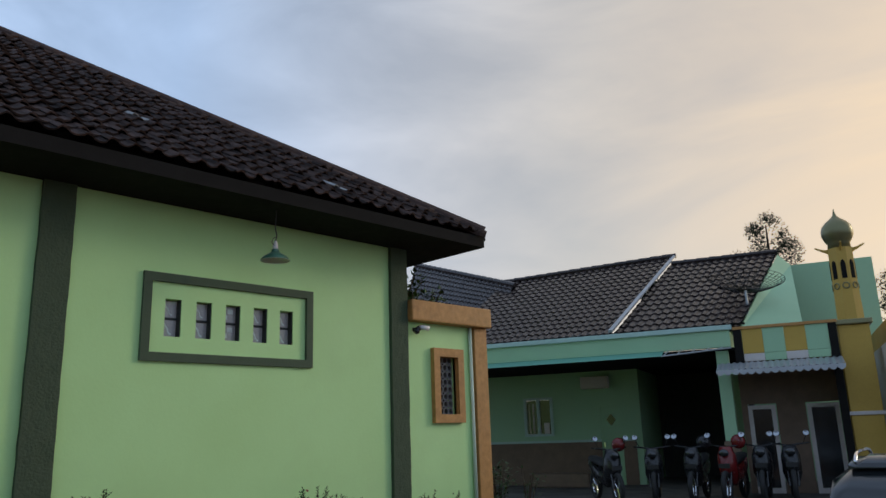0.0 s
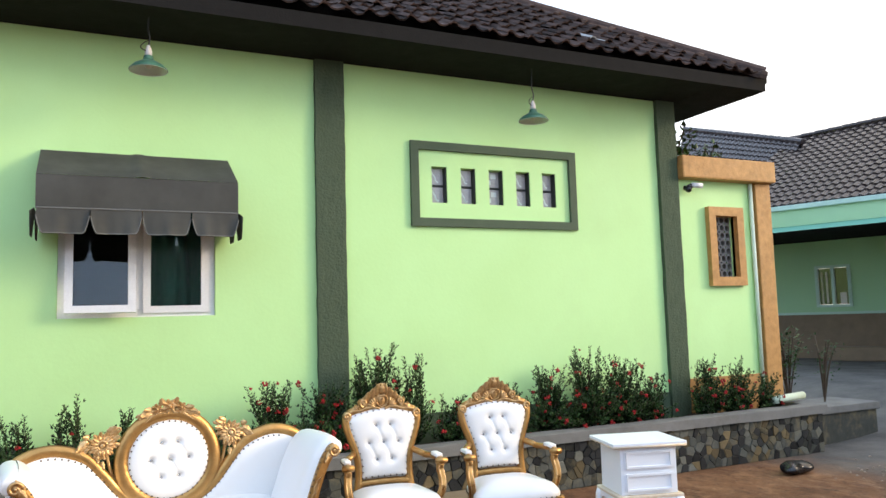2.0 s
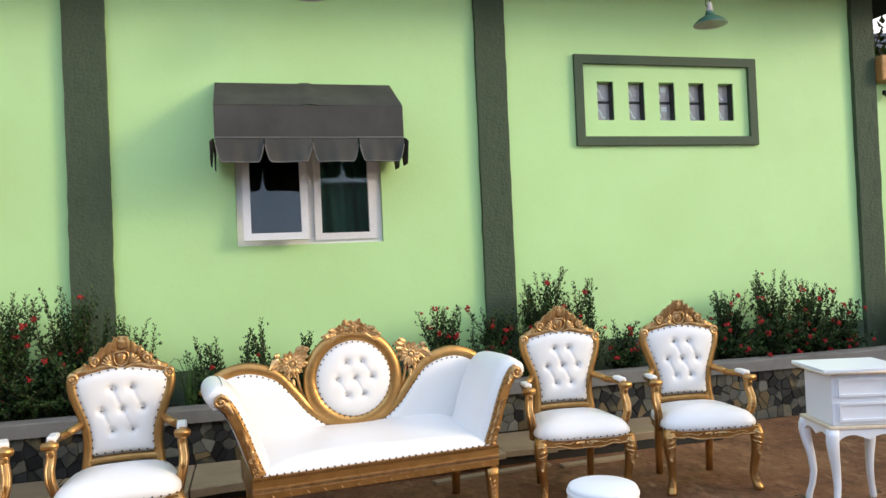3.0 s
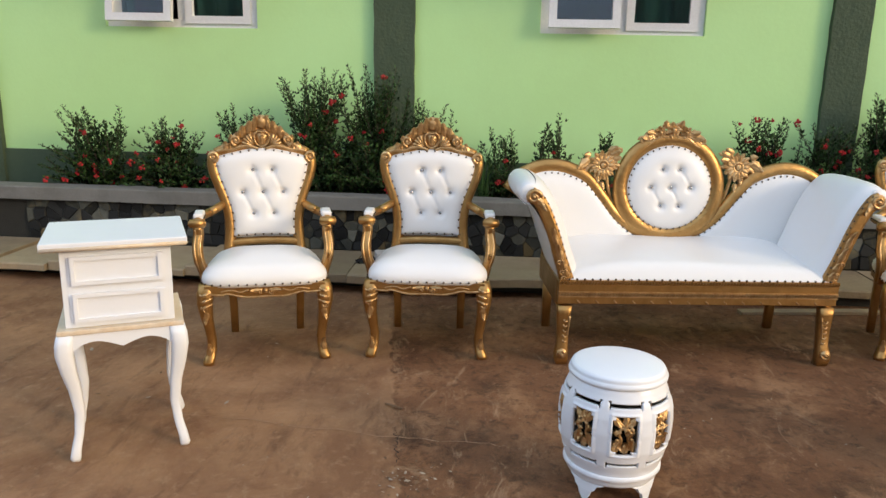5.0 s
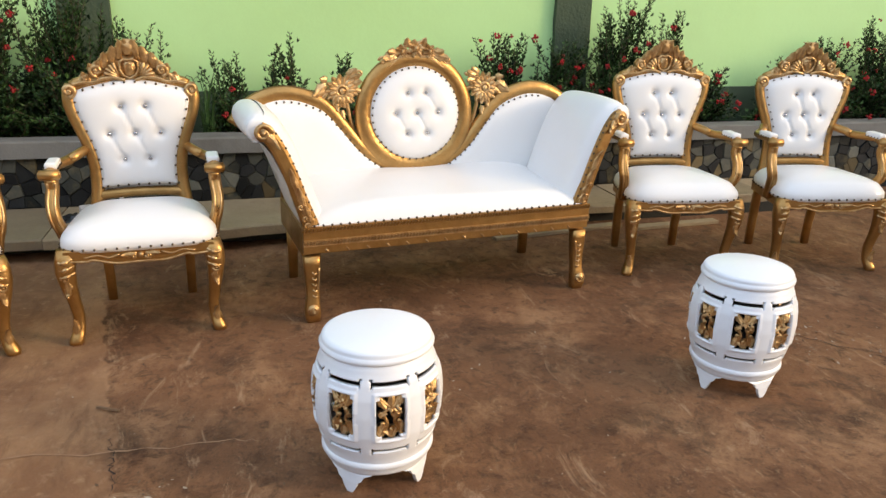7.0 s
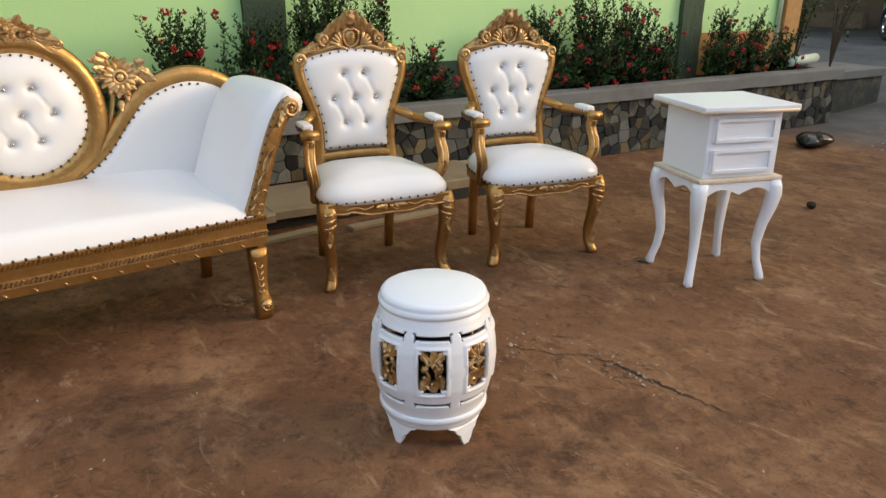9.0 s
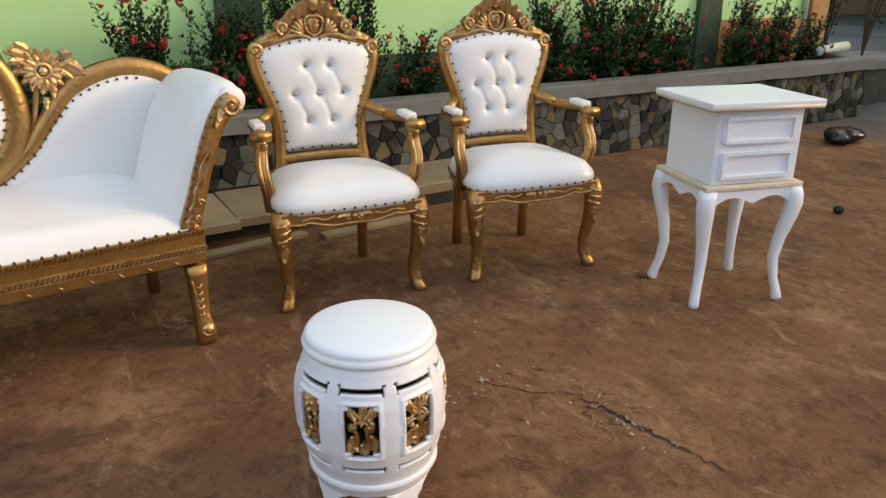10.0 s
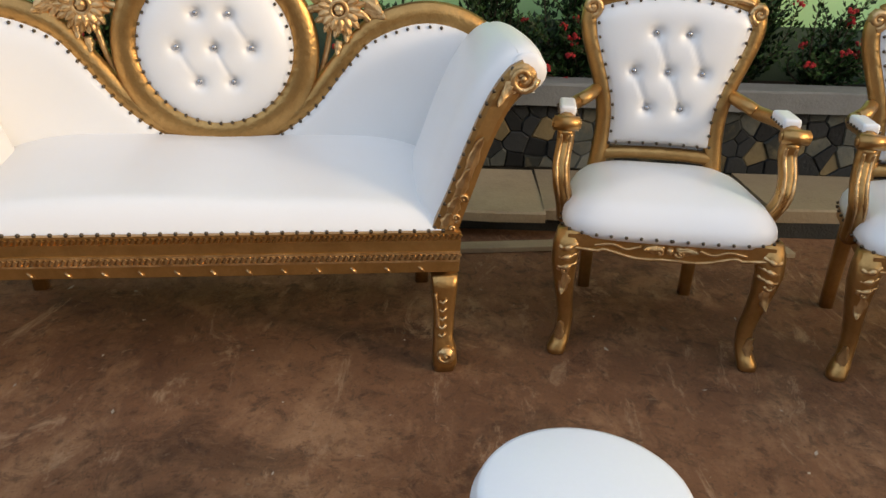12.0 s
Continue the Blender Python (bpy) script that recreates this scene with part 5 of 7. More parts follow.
    # arms
    for s in (-1, 1):
        bm = bmesh.new()
        n = 30
        loops = []
        for i in range(n + 1):
            t = i / n
            y, z = arm_curve(t)
            y2, z2 = arm_curve(min(1, t + 0.02))
            y1, z1 = arm_curve(max(0, t - 0.02))
            d = Vector((0, y2 - y1, z2 - z1)).normalized()
            nrmv = Vector((0, -d.z, d.y))
            w = 0.036 - 0.006 * math.sin(math.pi * t)
            c = Vector((0, y, z))
            lp = []
            for a, b in ((-1, 0.85), (-0.6, 1), (0.6, 1), (1, 0.85), (1, -0.85), (-1, -1)):
                q = c + nrmv * (a * w)
                lp.append((-0.016 + b * 0.026, s * q.y, q.z))
            loops.append(lp)
        rings(bm, loops)
        fr = part("arm_front", bm, GOLD, so, "gold carved arm front", smooth=False)
        bm = bmesh.new()
        ye, ze = arm_curve(0.95)
        volute(bm, (0.014, s * (ye - 0.006), ze - 0.008), 0.036, 0.010, start=math.pi, hand=-s, turns=1.5)
        tube(bm, [(-0.03, s * (ye - 0.006), ze - 0.008), (0.012, s * (ye - 0.006), ze - 0.008)], 0.036, n=16, up=(0, 0, 1))
        for t0, t1, w in ((0.86, 0.70, 0.024), (0.82, 0.66, 0.016), (0.36, 0.54, 0.020), (0.26, 0.42, 0.022), (0.16, 0.30, 0.024), (0.04, 0.20, 0.026)):
            a, b = arm_curve(t0), arm_curve(t1)
            leaf_carving(bm, (0.010, s * a[0], a[1]), (0.014, s * (b[0] - 0.006), b[1]), w * 0.75, (1, 0, 0), 0.008)
        for t in (0.06, 0.16, 0.28):
            a = arm_curve(t)
            volute(bm, (0.014, s * (a[0] + 0.012), a[1]), 0.014, 0.005, start=t * 9, hand=s, turns=1.1)
        carved("arm_carving", "arm_carving", bm, GOLD_LIGHT, fr, deep=False)
        # upholstered arm with rolled top
        bm = bmesh.new()
        def inner(u, v, s=s):
            t = u
            y, z = arm_curve(min(1.0, t))
            y2, z2 = arm_curve(min(1, t + 0.02))
            y1, z1 = arm_curve(max(0, t - 0.02))
            d = Vector((0, y2 - y1, z2 - z1)).normalized()
            nv = Vector((0, -d.z, d.y))
            puff = 0.072 + 0.014 * math.sin(math.pi * v) - 0.006 * t
            q = Vector((0, y, z)) + nv * puff
            ex = 1 - abs(2 * v - 1) ** 10
            q = Vector((0, y, z)) + nv * (0.028 + (puff - 0.028) * ex)
            x = -0.012 - v * (D - 0.03)
            crease = -0.004 * math.exp(-((v - 0.10 - 0.05 * (1 - t)) / 0.02) ** 2) * max(0.0, math.sin(math.pi * (t - 0.6) / 0.4)) * (t > 0.6)
            return (x, s * q.y, q.z + crease)
        sheet(bm, inner, 34, 22)
        ye, ze = arm_curve(1.0)
        def roll(u, v, s=s):
            x = -0.012 - v * (D - 0.03)
            y2, z2 = arm_curve(1.0)
            y1, z1 = arm_curve(0.98)
            d = Vector((0, y2 - y1, z2 - z1)).normalized()
            a0 = math.atan2(d.y, -d.z)
            a = a0 - u * math.radians(215)
            ex = 1 - abs(2 * v - 1) ** 10
            r = 0.028 + (0.035 + 0.012 * math.sin(math.pi * v)) * ex * (1 - 0.40 * u)
            return (x, s * (y2 + r * math.cos(a)), z2 + r * math.sin(a))
        sheet(bm, roll, 14, 22)
        def outer(u, v, s=s):
            t = 1 - u
            y, z = arm_curve(t)
            x = -0.012 - v * (D - 0.03)
            y2, z2 = arm_curve(min(1, t + 0.02))
            y1, z1 = arm_curve(max(0, t - 0.02))
            d = Vector((0, y2 - y1, z2 - z1)).normalized()
            k = 0.028 + 0.030 * t ** 3 + 0.006 * math.sin(math.pi * v)
            return (x, s * (y + d.z * k), z - d.y * k)
        sheet(bm, outer, 14, 8)
        bmesh.ops.remove_doubles(bm, verts=bm.verts, dist=0.0015)
        blob(bm, (-0.020, s * (ye + 0.004), ze), 0.05, 14, 8, (0.3, 1, 1))
        ar = part("arm_cushion", bm, LEATHER, so, "white faux leather rolled arm", smooth=True)
        pts = []
        for i in range(60):
            t = 0.02 + 0.96 * i / 59
            p = Vector(inner(t, 0.0))
            pts.append((0.006, p.y, p.z + 0.002))
        part("nailheads", nails(along(pts, 0.036), 0.0058), NAIL, ar, "bronze nailhead trim", smooth=True)
    # back: two sloping wings and the tufted oval
    BX = -D + 0.0
    def bx(z):
        return BX - 0.06 * (z - 0.45)
    wing = [(0.90, 0.79), (0.845, 0.862), (0.76, 0.912), (0.66, 0.930), (0.56, 0.912), (0.46, 0.862), (0.375, 0.762), (0.298, 0.666), (0.205, 0.588), (0.10, 0.54), (0.0, 0.535)]
    for s in (-1, 1):
        bm = bmesh.new()
        pts = smooth_path([(bx(z), s * y, z) for y, z in wing], 5)
        tube(bm, pts, [0.040] * 25 + [0.036] * 12 + [0.032] * 14, 0.024, n=10)
        part("back_rail_wing", bm, GOLD, so, "gold swept top rail", smooth=True)
        bm = bmesh.new()
        path = smooth_path([(0, y, z) for y, z in wing], 4)
        def up(u, v, s=s):
            i = u * (len(path) - 1)
            k = min(int(i), len(path) - 2)
            p = path[k].lerp(path[k + 1], i - k)
            z = 0.40 + (p.z - 0.020 - 0.40) * v
            e = (1 - abs(2 * v - 1) ** 6)
            lim = 0.66 + 0.20 * max(0.0, (z - 0.45) / 0.37) ** 1.15
            return (bx(z) + 0.012 + 0.030 * e * (1 - 0.6 * u), s * min(p.y, lim), z)
        sheet(bm, up, 32, 16)
        wg = part("wing_cushion", bm, LEATHER, so, "white faux leather sloping back", smooth=True)
        part("nailheads", nails([(bx(p.z) + 0.026, s * p.y, p.z - 0.036 + 0.01 * (p.y < 0.4)) for p in along(path, 0.036) if p.y < 0.72], 0.0058), NAIL, wg, "bronze nailhead trim", smooth=True)
    CZ, RY, RZ = 0.818, 0.240, 0.238
    bm = bmesh.new()
    ov = []
    for i in range(48):
        a = 2 * math.pi * i / 48
        z = CZ + (RZ + 0.034) * math.sin(a)
        ov.append((bx(z) + 0.008, (RY + 0.034) * math.cos(a), z))
    tube(bm, ov, [0.042 + 0.012 * max(0, -math.sin(2 * math.pi * i / 48)) for i in range(48)], 0.024, n=10, closed=True)
    part("oval_frame", bm, GOLD, so, "gold oval back frame", smooth=True)
    bm = bmesh.new()
    btn = [(-0.048, 0.925), (0.048, 0.925), (-0.112, 0.825), (0.0, 0.825), (0.112, 0.825), (-0.052, 0.722), (0.052, 0.722)]
    creases = [(1, 4), (2, 5), (3, 6)]
    def disc(u, v):
        a = 2 * math.pi * v
        r = u
        y, z = RY * r * math.cos(a), CZ + RZ * r * math.sin(a)
        h = 0.050 * (1 - r ** 5) ** 0.8
        t = 0.0
        for by, bz in btn:
            d2 = (y - by) ** 2 + (z - bz) ** 2
            t -= 0.022 * math.exp(-d2 / 0.018 ** 2) + 0.008 * math.exp(-d2 / 0.04 ** 2)
        for i, j in creases:
            ay, az = btn[i]
            cy, cz = btn[j]
            ly, lz = cy - ay, cz - az
            k = ((y - ay) * ly + (z - az) * lz) / (ly * ly + lz * lz)
            if 0 < k < 1:
                t -= 0.005 * math.exp(-((y - ay - k * ly) ** 2 + (z - az - k * lz) ** 2) / 0.008 ** 2)
        return (bx(z) + 0.014 + h + t * (1 - r ** 6), y, z)
    sheet(bm, disc, 34, 72)
    bmesh.ops.remove_doubles(bm, verts=bm.verts, dist=1e-5)
    oc = part("oval_cushion", bm, LEATHER, so, "white faux leather tufted oval", smooth=True)
    for by, bz in btn:
        part("tufting_button", blob(bmesh.new(), (bx(bz) + 0.050, by, bz), 0.009, 8, 5, (0.7, 1, 1)), BUTTON, oc, "silver tufting button", smooth=True)
    part("nailheads", nails([Vector(disc(0.965, i / 40)) + Vector((0.006, 0, 0)) for i in range(40)], 0.0056), NAIL, oc, "bronze nailhead trim", smooth=True)
    bm = bmesh.new()
    prism(bm, [((RY + 0.02) * math.cos(2 * math.pi * i / 40), CZ + (RZ + 0.02) * math.sin(2 * math.pi * i / 40)) for i in range(40)], bx(0.80) - 0.040, bx(0.80) - 0.030)
    part("back_board", bm, GOLD, so)
    # crest of roses, side flowers
    bm = bmesh.new()
    xc = bx(1.09) + 0.024
    def flower(c, r, petals=9, layers=3):
        for L in range(layers):
            for k in range(petals - L):
                a = 2 * math.pi * (k + 0.5 * L) / (petals - L)
                rr = r * (1 - 0.27 * L)
                d = Vector((0, math.cos(a), math.sin(a)))
                leaf_carving(bm, Vector(c) + Vector((0.004 * L, 0, 0)) + d * rr * 0.15, Vector(c) + Vector((0.010 + 0.008 * L, 0, 0)) + d * rr, rr * 0.36, (1, 0, 0), 0.006, 1, 0.3)
        blob(bm, (c[0] + 0.02, c[1], c[2]), r * 0.28, 8, 5)
    flower((xc, 0, 1.141), 0.045, 7)
    flower((xc, -0.072, 1.126), 0.036, 7)
    flower((xc, 0.072, 1.126), 0.036, 7)
    for s in (-1, 1):
        leaf_carving(bm, (xc, s * 0.10, 1.111), (xc + 0.008, s * 0.175, 1.088), 0.026, (1, 0, 0.2), 0.010)
        leaf_carving(bm, (xc, s * 0.09, 1.116), (xc + 0.008, s * 0.150, 1.126), 0.022, (1, 0, 0.2), 0.010)
        leaf_carving(bm, (xc, s * 0.035, 1.146), (xc + 0.008, s * 0.050, 1.191), 0.020, (1, 0, 0.2), 0.009)
        volute(bm, (xc, s * 0.170, 1.081), 0.020, 0.008, start=0, hand=s, turns=1.3)
        tube(bm, smooth_path([(xc, s * 0.02, 1.101), (xc, s * 0.08, 1.096), (xc, s * 0.14, 1.05), (xc, s * 0.185, 1.03)]), 0.010, n=7)
    carved("crest_carving", "carved_petal", bm, GOLD_LIGHT, so, "pale gold carved rose crest")
    for s in (-1, 1):
        bm = bmesh.new()
        xf = bx(0.96) + 0.016
        fy, fz = s * 0.380, 0.940
        prism(bm, [(fy + 0.066 * math.cos(2 * math.pi * i / 20), fz + 0.066 * math.sin(2 * math.pi * i / 20)) for i in range(20)], xf - 0.012, xf + 0.002)
        for k in range(26):
            a = 2 * math.pi * k / 26
            far = 0.084 if k % 2 else 0.066
            d = Vector((0, math.cos(a), math.sin(a)))
            c = Vector((xf + (0.0 if k % 2 else 0.006), fy, fz))
            leaf_carving(bm, c + d * 0.020, c + d * far + Vector((0.006, 0, 0)), 0.016, (1, 0, 0), 0.007, 1, 0.15)
        ring = [(xf + 0.010, fy + 0.026 * math.cos(2 * math.pi * i / 20), fz + 0.026 * math.sin(2 * math.pi * i / 20)) for i in range(20)]
        tube(bm, ring, 0.008, n=6, closed=True)
        blob(bm, (xf + 0.010, fy, fz), 0.017, 10, 6)
        for k in range(6):
            a = 2 * math.pi * k / 6
            blob(bm, (xf + 0.018, fy + 0.010 * math.cos(a), fz + 0.010 * math.sin(a)), 0.006, 6, 4)
        # leaves tie the flower to the oval and the wing
        for y0, z0, y1, z1, w in ((0.420, 0.965, 0.478, 0.925, 0.024), (0.415, 0.985, 0.452, 0.992, 0.018), (0.425, 0.94, 0.49, 0.912, 0.018), (0.310, 0.985, 0.252, 1.012, 0.026), (0.305, 0.965, 0.244, 0.978, 0.022), (0.315, 1.005, 0.268, 1.040, 0.018),
                                  (0.350, 0.895, 0.330, 0.850, 0.016), (0.372, 0.89, 0.366, 0.835, 0.015), (0.325, 0.905, 0.298, 0.875, 0.014), (0.345, 0.84, 0.335, 0.795, 0.013)):
            leaf_carving(bm, (xf, s * (y0 + 0.035), z0 + 0.006), (xf + 0.005, s * (y1 + 0.035), z1 + 0.006), w, (1, 0, 0), 0.008)
        volute(bm, (xf + 0.002, s * 0.290, 1.020), 0.018, 0.007, start=0, hand=s, turns=1.2)
        volute(bm, (xf + 0.002, s * 0.505, 0.925), 0.016, 0.007, start=0, hand=-s, turns=1.2)
        tube(bm, smooth_path([(xf - 0.008, s * 0.270, 0.93), (xf - 0.004, s * 0.30, 0.94), (xf - 0.006, s * 0.345, 0.955)]), 0.013, n=7)
        tube(bm, smooth_path([(xf - 0.016, s * 0.315, 0.73), (xf - 0.012, s * 0.338, 0.81), (xf - 0.010, s * 0.362, 0.93)]), 0.010, n=7)
        tube(bm, smooth_path([(xf - 0.008, s * 0.490, 0.885), (xf - 0.004, s * 0.45, 0.93), (xf - 0.006, s * 0.39, 0.955)]), 0.012, n=7)
        carved("flower_carving", "carved_petal", bm, GOLD_LIGHT, so, "pale gold carved flower bracket")
    return so


build_sofa(pose(-4.838, 1.352, 0, 0, 0, 6.3))


# ---- white bedside tables ----
def build_nightstand(m):
    ns = thing("nightstand", "white lacquered two-drawer bedside table on cabriole legs", "nightstand", m, group="white bedside tables")
    W, Dp = 0.196, 0.172     # half width (y) and half depth (x) at the legs
    bm = bmesh.new()
    box(bm, -Dp - 0.034, -W - 0.046, 0.812, Dp + 0.034, W + 0.046, 0.832, bevel=0.005)
    part("tabletop", bm, LACQUER, ns, "glossy white top")
    bm = bmesh.new()
    for e in (-1, 1):
        tube(bm, [(e * (Dp + 0.028), -W - 0.04, 0.809), (e * (Dp + 0.028), W + 0.04, 0.809)], 0.009, n=8, up=(0, 0, 1))
        tube(bm, [(-Dp - 0.03, e * (W + 0.038), 0.809), (Dp + 0.03, e * (W + 0.038), 0.809)], 0.009, n=8, up=(0, 0, 1))
    part("top_moulding", bm, CREAM_EDGE, ns, "rubbed cream edge moulding", smooth=True)
    body = part("body", boxes((-Dp + 0.008, -W + 0.012, 0.512, Dp - 0.008, W - 0.012, 0.811), bevel=0.003), LACQUER, ns)
    bm = boxes((-Dp - 0.018, -W - 0.018, 0.492, Dp + 0.018, W + 0.018, 0.511), bevel=0.005)
    part("waist_moulding", bm, CREAM_EDGE, ns, "rubbed cream waist moulding")
    xf = Dp - 0.008
    for z0, z1 in ((0.672, 0.775), (0.535, 0.640)):
        dr = part("drawer", boxes((xf + 0.001, -W + 0.035, z0 + 0.005, xf + 0.007, W - 0.035, z1 - 0.005)), LACQUER, ns)
        part("drawer_moulding", frame_ring(-W + 0.045, W - 0.045, z0, z1, 0.014, xf + 0.0071, xf + 0.017), LACQUER, dr)
    # scalloped apron, all round
    n = 24
    for axis, half, off in (("x", W, Dp - 0.002), ("x", W, -Dp - 0.012), ("y", Dp, W - 0.002), ("y", Dp, -W - 0.012)):
        bm = bmesh.new()
        for i in range(n):
            a, b = -half + 2 * half * i / n, -half + 2 * half * (i + 1) / n
            def low(q):
                t = abs(q) / half
                return 0.452 - 0.010 * math.cos(t * math.pi * 2.2) - 0.03 * max(0, t - 0.72) / 0.28 + 0.008 * math.exp(-(t / 0.08) ** 2) * -1
            prism(bm, [(a, 0.491), (b, 0.491), (b, low(b)), (a, low(a))], off, off + 0.014, axis)
        bmesh.ops.remove_doubles(bm, verts=bm.verts, dist=1e-5)
        part("apron", bm, LACQUER, ns)
    for sx in (-1, 1):
        for sy in (-1, 1):
            bm = bmesh.new()
            sec = []
            for z, o, r in ((0.0, 0.006, 0.015), (0.012, 0.008, 0.019), (0.04, 0.004, 0.0175), (0.10, -0.010, 0.0165), (0.18, -0.018, 0.0185), (0.27, -0.010, 0.022), (0.35, 0.004, 0.027), (0.42, 0.012, 0.031), (0.46, 0.010, 0.031), (0.491, 0.004, 0.029)):
                sec.append((sx * (Dp - 0.012 + o), sy * (W - 0.012 + o), z, r, r))
            loft(bm, sec, 12, 3.4)
            part("leg", bm, LACQUER, ns, smooth=True)
    return ns


ns = build_nightstand(pose(-4.335, 4.030, 0, 0, 0, -15.8))
copy_thing(ns, pose(-3.785, -1.085, 0, 0, 0, 26.5))


# ---- barrel stools ----
def stool_r(z):
    pts = [(0.085, 0.160), (0.12, 0.170), (0.16, 0.183), (0.21, 0.195), (0.27, 0.199), (0.32, 0.195), (0.36, 0.185), (0.40, 0.170), (0.413, 0.163)]
    for (a, p), (b, q) in zip(pts, pts[1:]):
        if z <= b:
            t = max(0, (z - a) / (b - a))
            t = t * t * (3 - 2 * t) * 0.3 + t * 0.7
            return p + (q - p) * t
    return pts[-1][1]


def build_stool(m):
    st = thing("stool", "white lacquered barrel stool with pierced gold carved panels", "stool", m, group="white barrel stools")
    H = 0.455
    bm = lathe(bmesh.new(), [(0.02, 0.412), (0.150, 0.412), (0.166, 0.414), (0.173, 0.420), (0.174, 0.428), (0.168, 0.434), (0.166, 0.437), (0.167, 0.443), (0.162, 0.451), (0.152, 0.455), (0.02, 0.456)], 56)
    part("seat", bm, LACQUER, st, "glossy round seat", smooth=True)
    # shell as a curved sheet of cells with the openings left out, given thickness
    PN = 8
    def opening(a, z):
        """True inside a panel window or one of the horizontal slots; a is the angle inside one eighth, -0.5 to 0.5."""
        y = a * 2 * math.pi / PN * stool_r(z)
        if abs(y) < 0.042 and 0.203 < z < 0.338:
            c = 0.012
            return not (abs(y) > 0.042 - c and (z > 0.338 - c or z < 0.203 + c))
        if abs(y) < 0.052 and (0.360 < z < 0.376 or 0.158 < z < 0.169):
            return True
        if 0.052 <= abs(y) < 0.061 and (0.354 < z < 0.382 or 0.153 < z < 0.174):
            return abs(y) < 0.058
        return False
    na, nz = 28 * PN, 90
    za, zb = 0.10, 0.413
    def P(i, j, inset):
        a = 2 * math.pi * i / na
        z = za + (zb - za) * j / nz
        r = stool_r(z) - inset
        # raised border round each window
        f = ((i / na * PN + 0.5) % 1.0) - 0.5
        y = f * 2 * math.pi / PN * r
        if inset == 0:
            e = max(abs(y) - 0.042, abs(z - 0.2705) - 0.0675)
            if 0 < e < 0.008:
                r += 0.004
        return (r * math.cos(a), r * math.sin(a), z)
    keep = {}
    for i in range(na):
        for j in range(nz):
            f = (((i + 0.5) / na * PN + 0.5) % 1.0) - 0.5
            z = za + (zb - za) * (j + 0.5) / nz
            keep[i, j] = not opening(f, z)
    vo, fo, idx = [], [], {}
    def vid(i, j, k):
        i %= na
        if (i, j, k) not in idx:
            idx[i, j, k] = len(vo)
            vo.append(P(i, j, 0.0 if k == 0 else 0.014))
        return idx[i, j, k]
    for (i, j), s in keep.items():
        if not s:
            continue
        fo.append((vid(i, j, 0), vid(i + 1, j, 0), vid(i + 1, j + 1, 0), vid(i, j + 1, 0)))
        fo.append((vid(i, j, 1), vid(i, j + 1, 1), vid(i + 1, j + 1, 1), vid(i + 1, j, 1)))
        for (p, q), di, dj in ((((i, j), (i + 1, j)), 0, -1), (((i + 1, j), (i + 1, j + 1)), 1, 0), (((i + 1, j + 1), (i, j + 1)), 0, 1), (((i, j + 1), (i, j)), -1, 0)):
            nb = keep.get(((i + di) % na, j + dj), None)
            if nb is False:
                fo.append((vid(*p, 0), vid(*p, 1), vid(*q, 1), vid(*q, 0)))
    me = bpy.data.meshes.new("shell")
    me.from_pydata(vo, [], fo)
    me.materials.append(LACQUER)
    me.polygons.foreach_set("use_smooth", [len(set(idx_f) ) == 4 and True for idx_f in fo])
    sh = new("shell", me)
    sh.parent = st
    bm = lathe(bmesh.new(), [(0.160, 0.116), (0.172, 0.112), (0.175, 0.106), (0.175, 0.098), (0.168, 0.092), (0.163, 0.088), (0.164, 0.078), (0.158, 0.070), (0.02, 0.070)], 56)
    part("base_ring", bm, LACQUER, st, "moulded base ring", smooth=True)
    # four bracket feet
    for k in range(4):
        a0 = math.pi / 4 + k * math.pi / 2
        bm = bmesh.new()
        ol = [(-0.088, 0.080), (0.088, 0.080), (0.070, 0.066), (0.050, 0.060), (0.042, 0.044), (0.028, 0.036), (0.022, 0.018), (0.010, 0.0), (-0.010, 0.0), (-0.022, 0.018), (-0.028, 0.036), (-0.042, 0.044), (-0.050, 0.060), (-0.070, 0.066)]
        def bend(y, z, r):
            a = a0 + y / 0.16
            return (r * math.cos(a), r * math.sin(a), z)
        rings(bm, [[bend(y, z, 0.160 - 0.06 * (0.08 - z)) for y, z in ol], [bend(y, z, 0.143) for y, z in ol]])
        part("foot", bm, LACQUER, st)
    # carved gold panels inside the windows
    rr = random.Random(21)
    for k in range(PN):
        a0 = 2 * math.pi * k / PN
        nv = Vector((math.cos(a0), math.sin(a0), 0))
        tv = Vector((-math.sin(a0), math.cos(a0), 0))
        c = nv * 0.180
        bm = bmesh.new()
        def at(y, z, d=0.0):
            return c + tv * y + Vector((0, 0, 0.2705 + z * 1.16)) + nv * d
        for y0, z0, y1, z1, w in ((-0.03, -0.05, -0.012, -0.012, 0.015), (0.0, -0.055, 0.012, -0.018, 0.015), (0.03, -0.045, 0.026, -0.01, 0.013), (-0.034, 0.0, -0.012, 0.014, 0.012), (0.008, -0.004, 0.032, 0.018, 0.013), (-0.03, 0.05, -0.014, 0.026, 0.012), (0.004, 0.055, 0.0, 0.02, 0.012), (0.030, 0.052, 0.018, 0.028, 0.013), (-0.034, -0.028, -0.008, -0.036, 0.011)):
            leaf_carving(bm, at(y0 + rr.uniform(-0.004, 0.004), z0), at(y1, z1 + rr.uniform(-0.006, 0.006), 0.004), w, tuple(nv), 0.008, 2, 0.5)
        tube(bm, smooth_path([at(-0.038, -0.056, 0.002), at(-0.01, -0.02, 0.006), at(-0.02, 0.012, 0.004), at(0.012, 0.030, 0.006), at(0.036, 0.056, 0.002)]), 0.0055, n=6, up=tuple(nv))
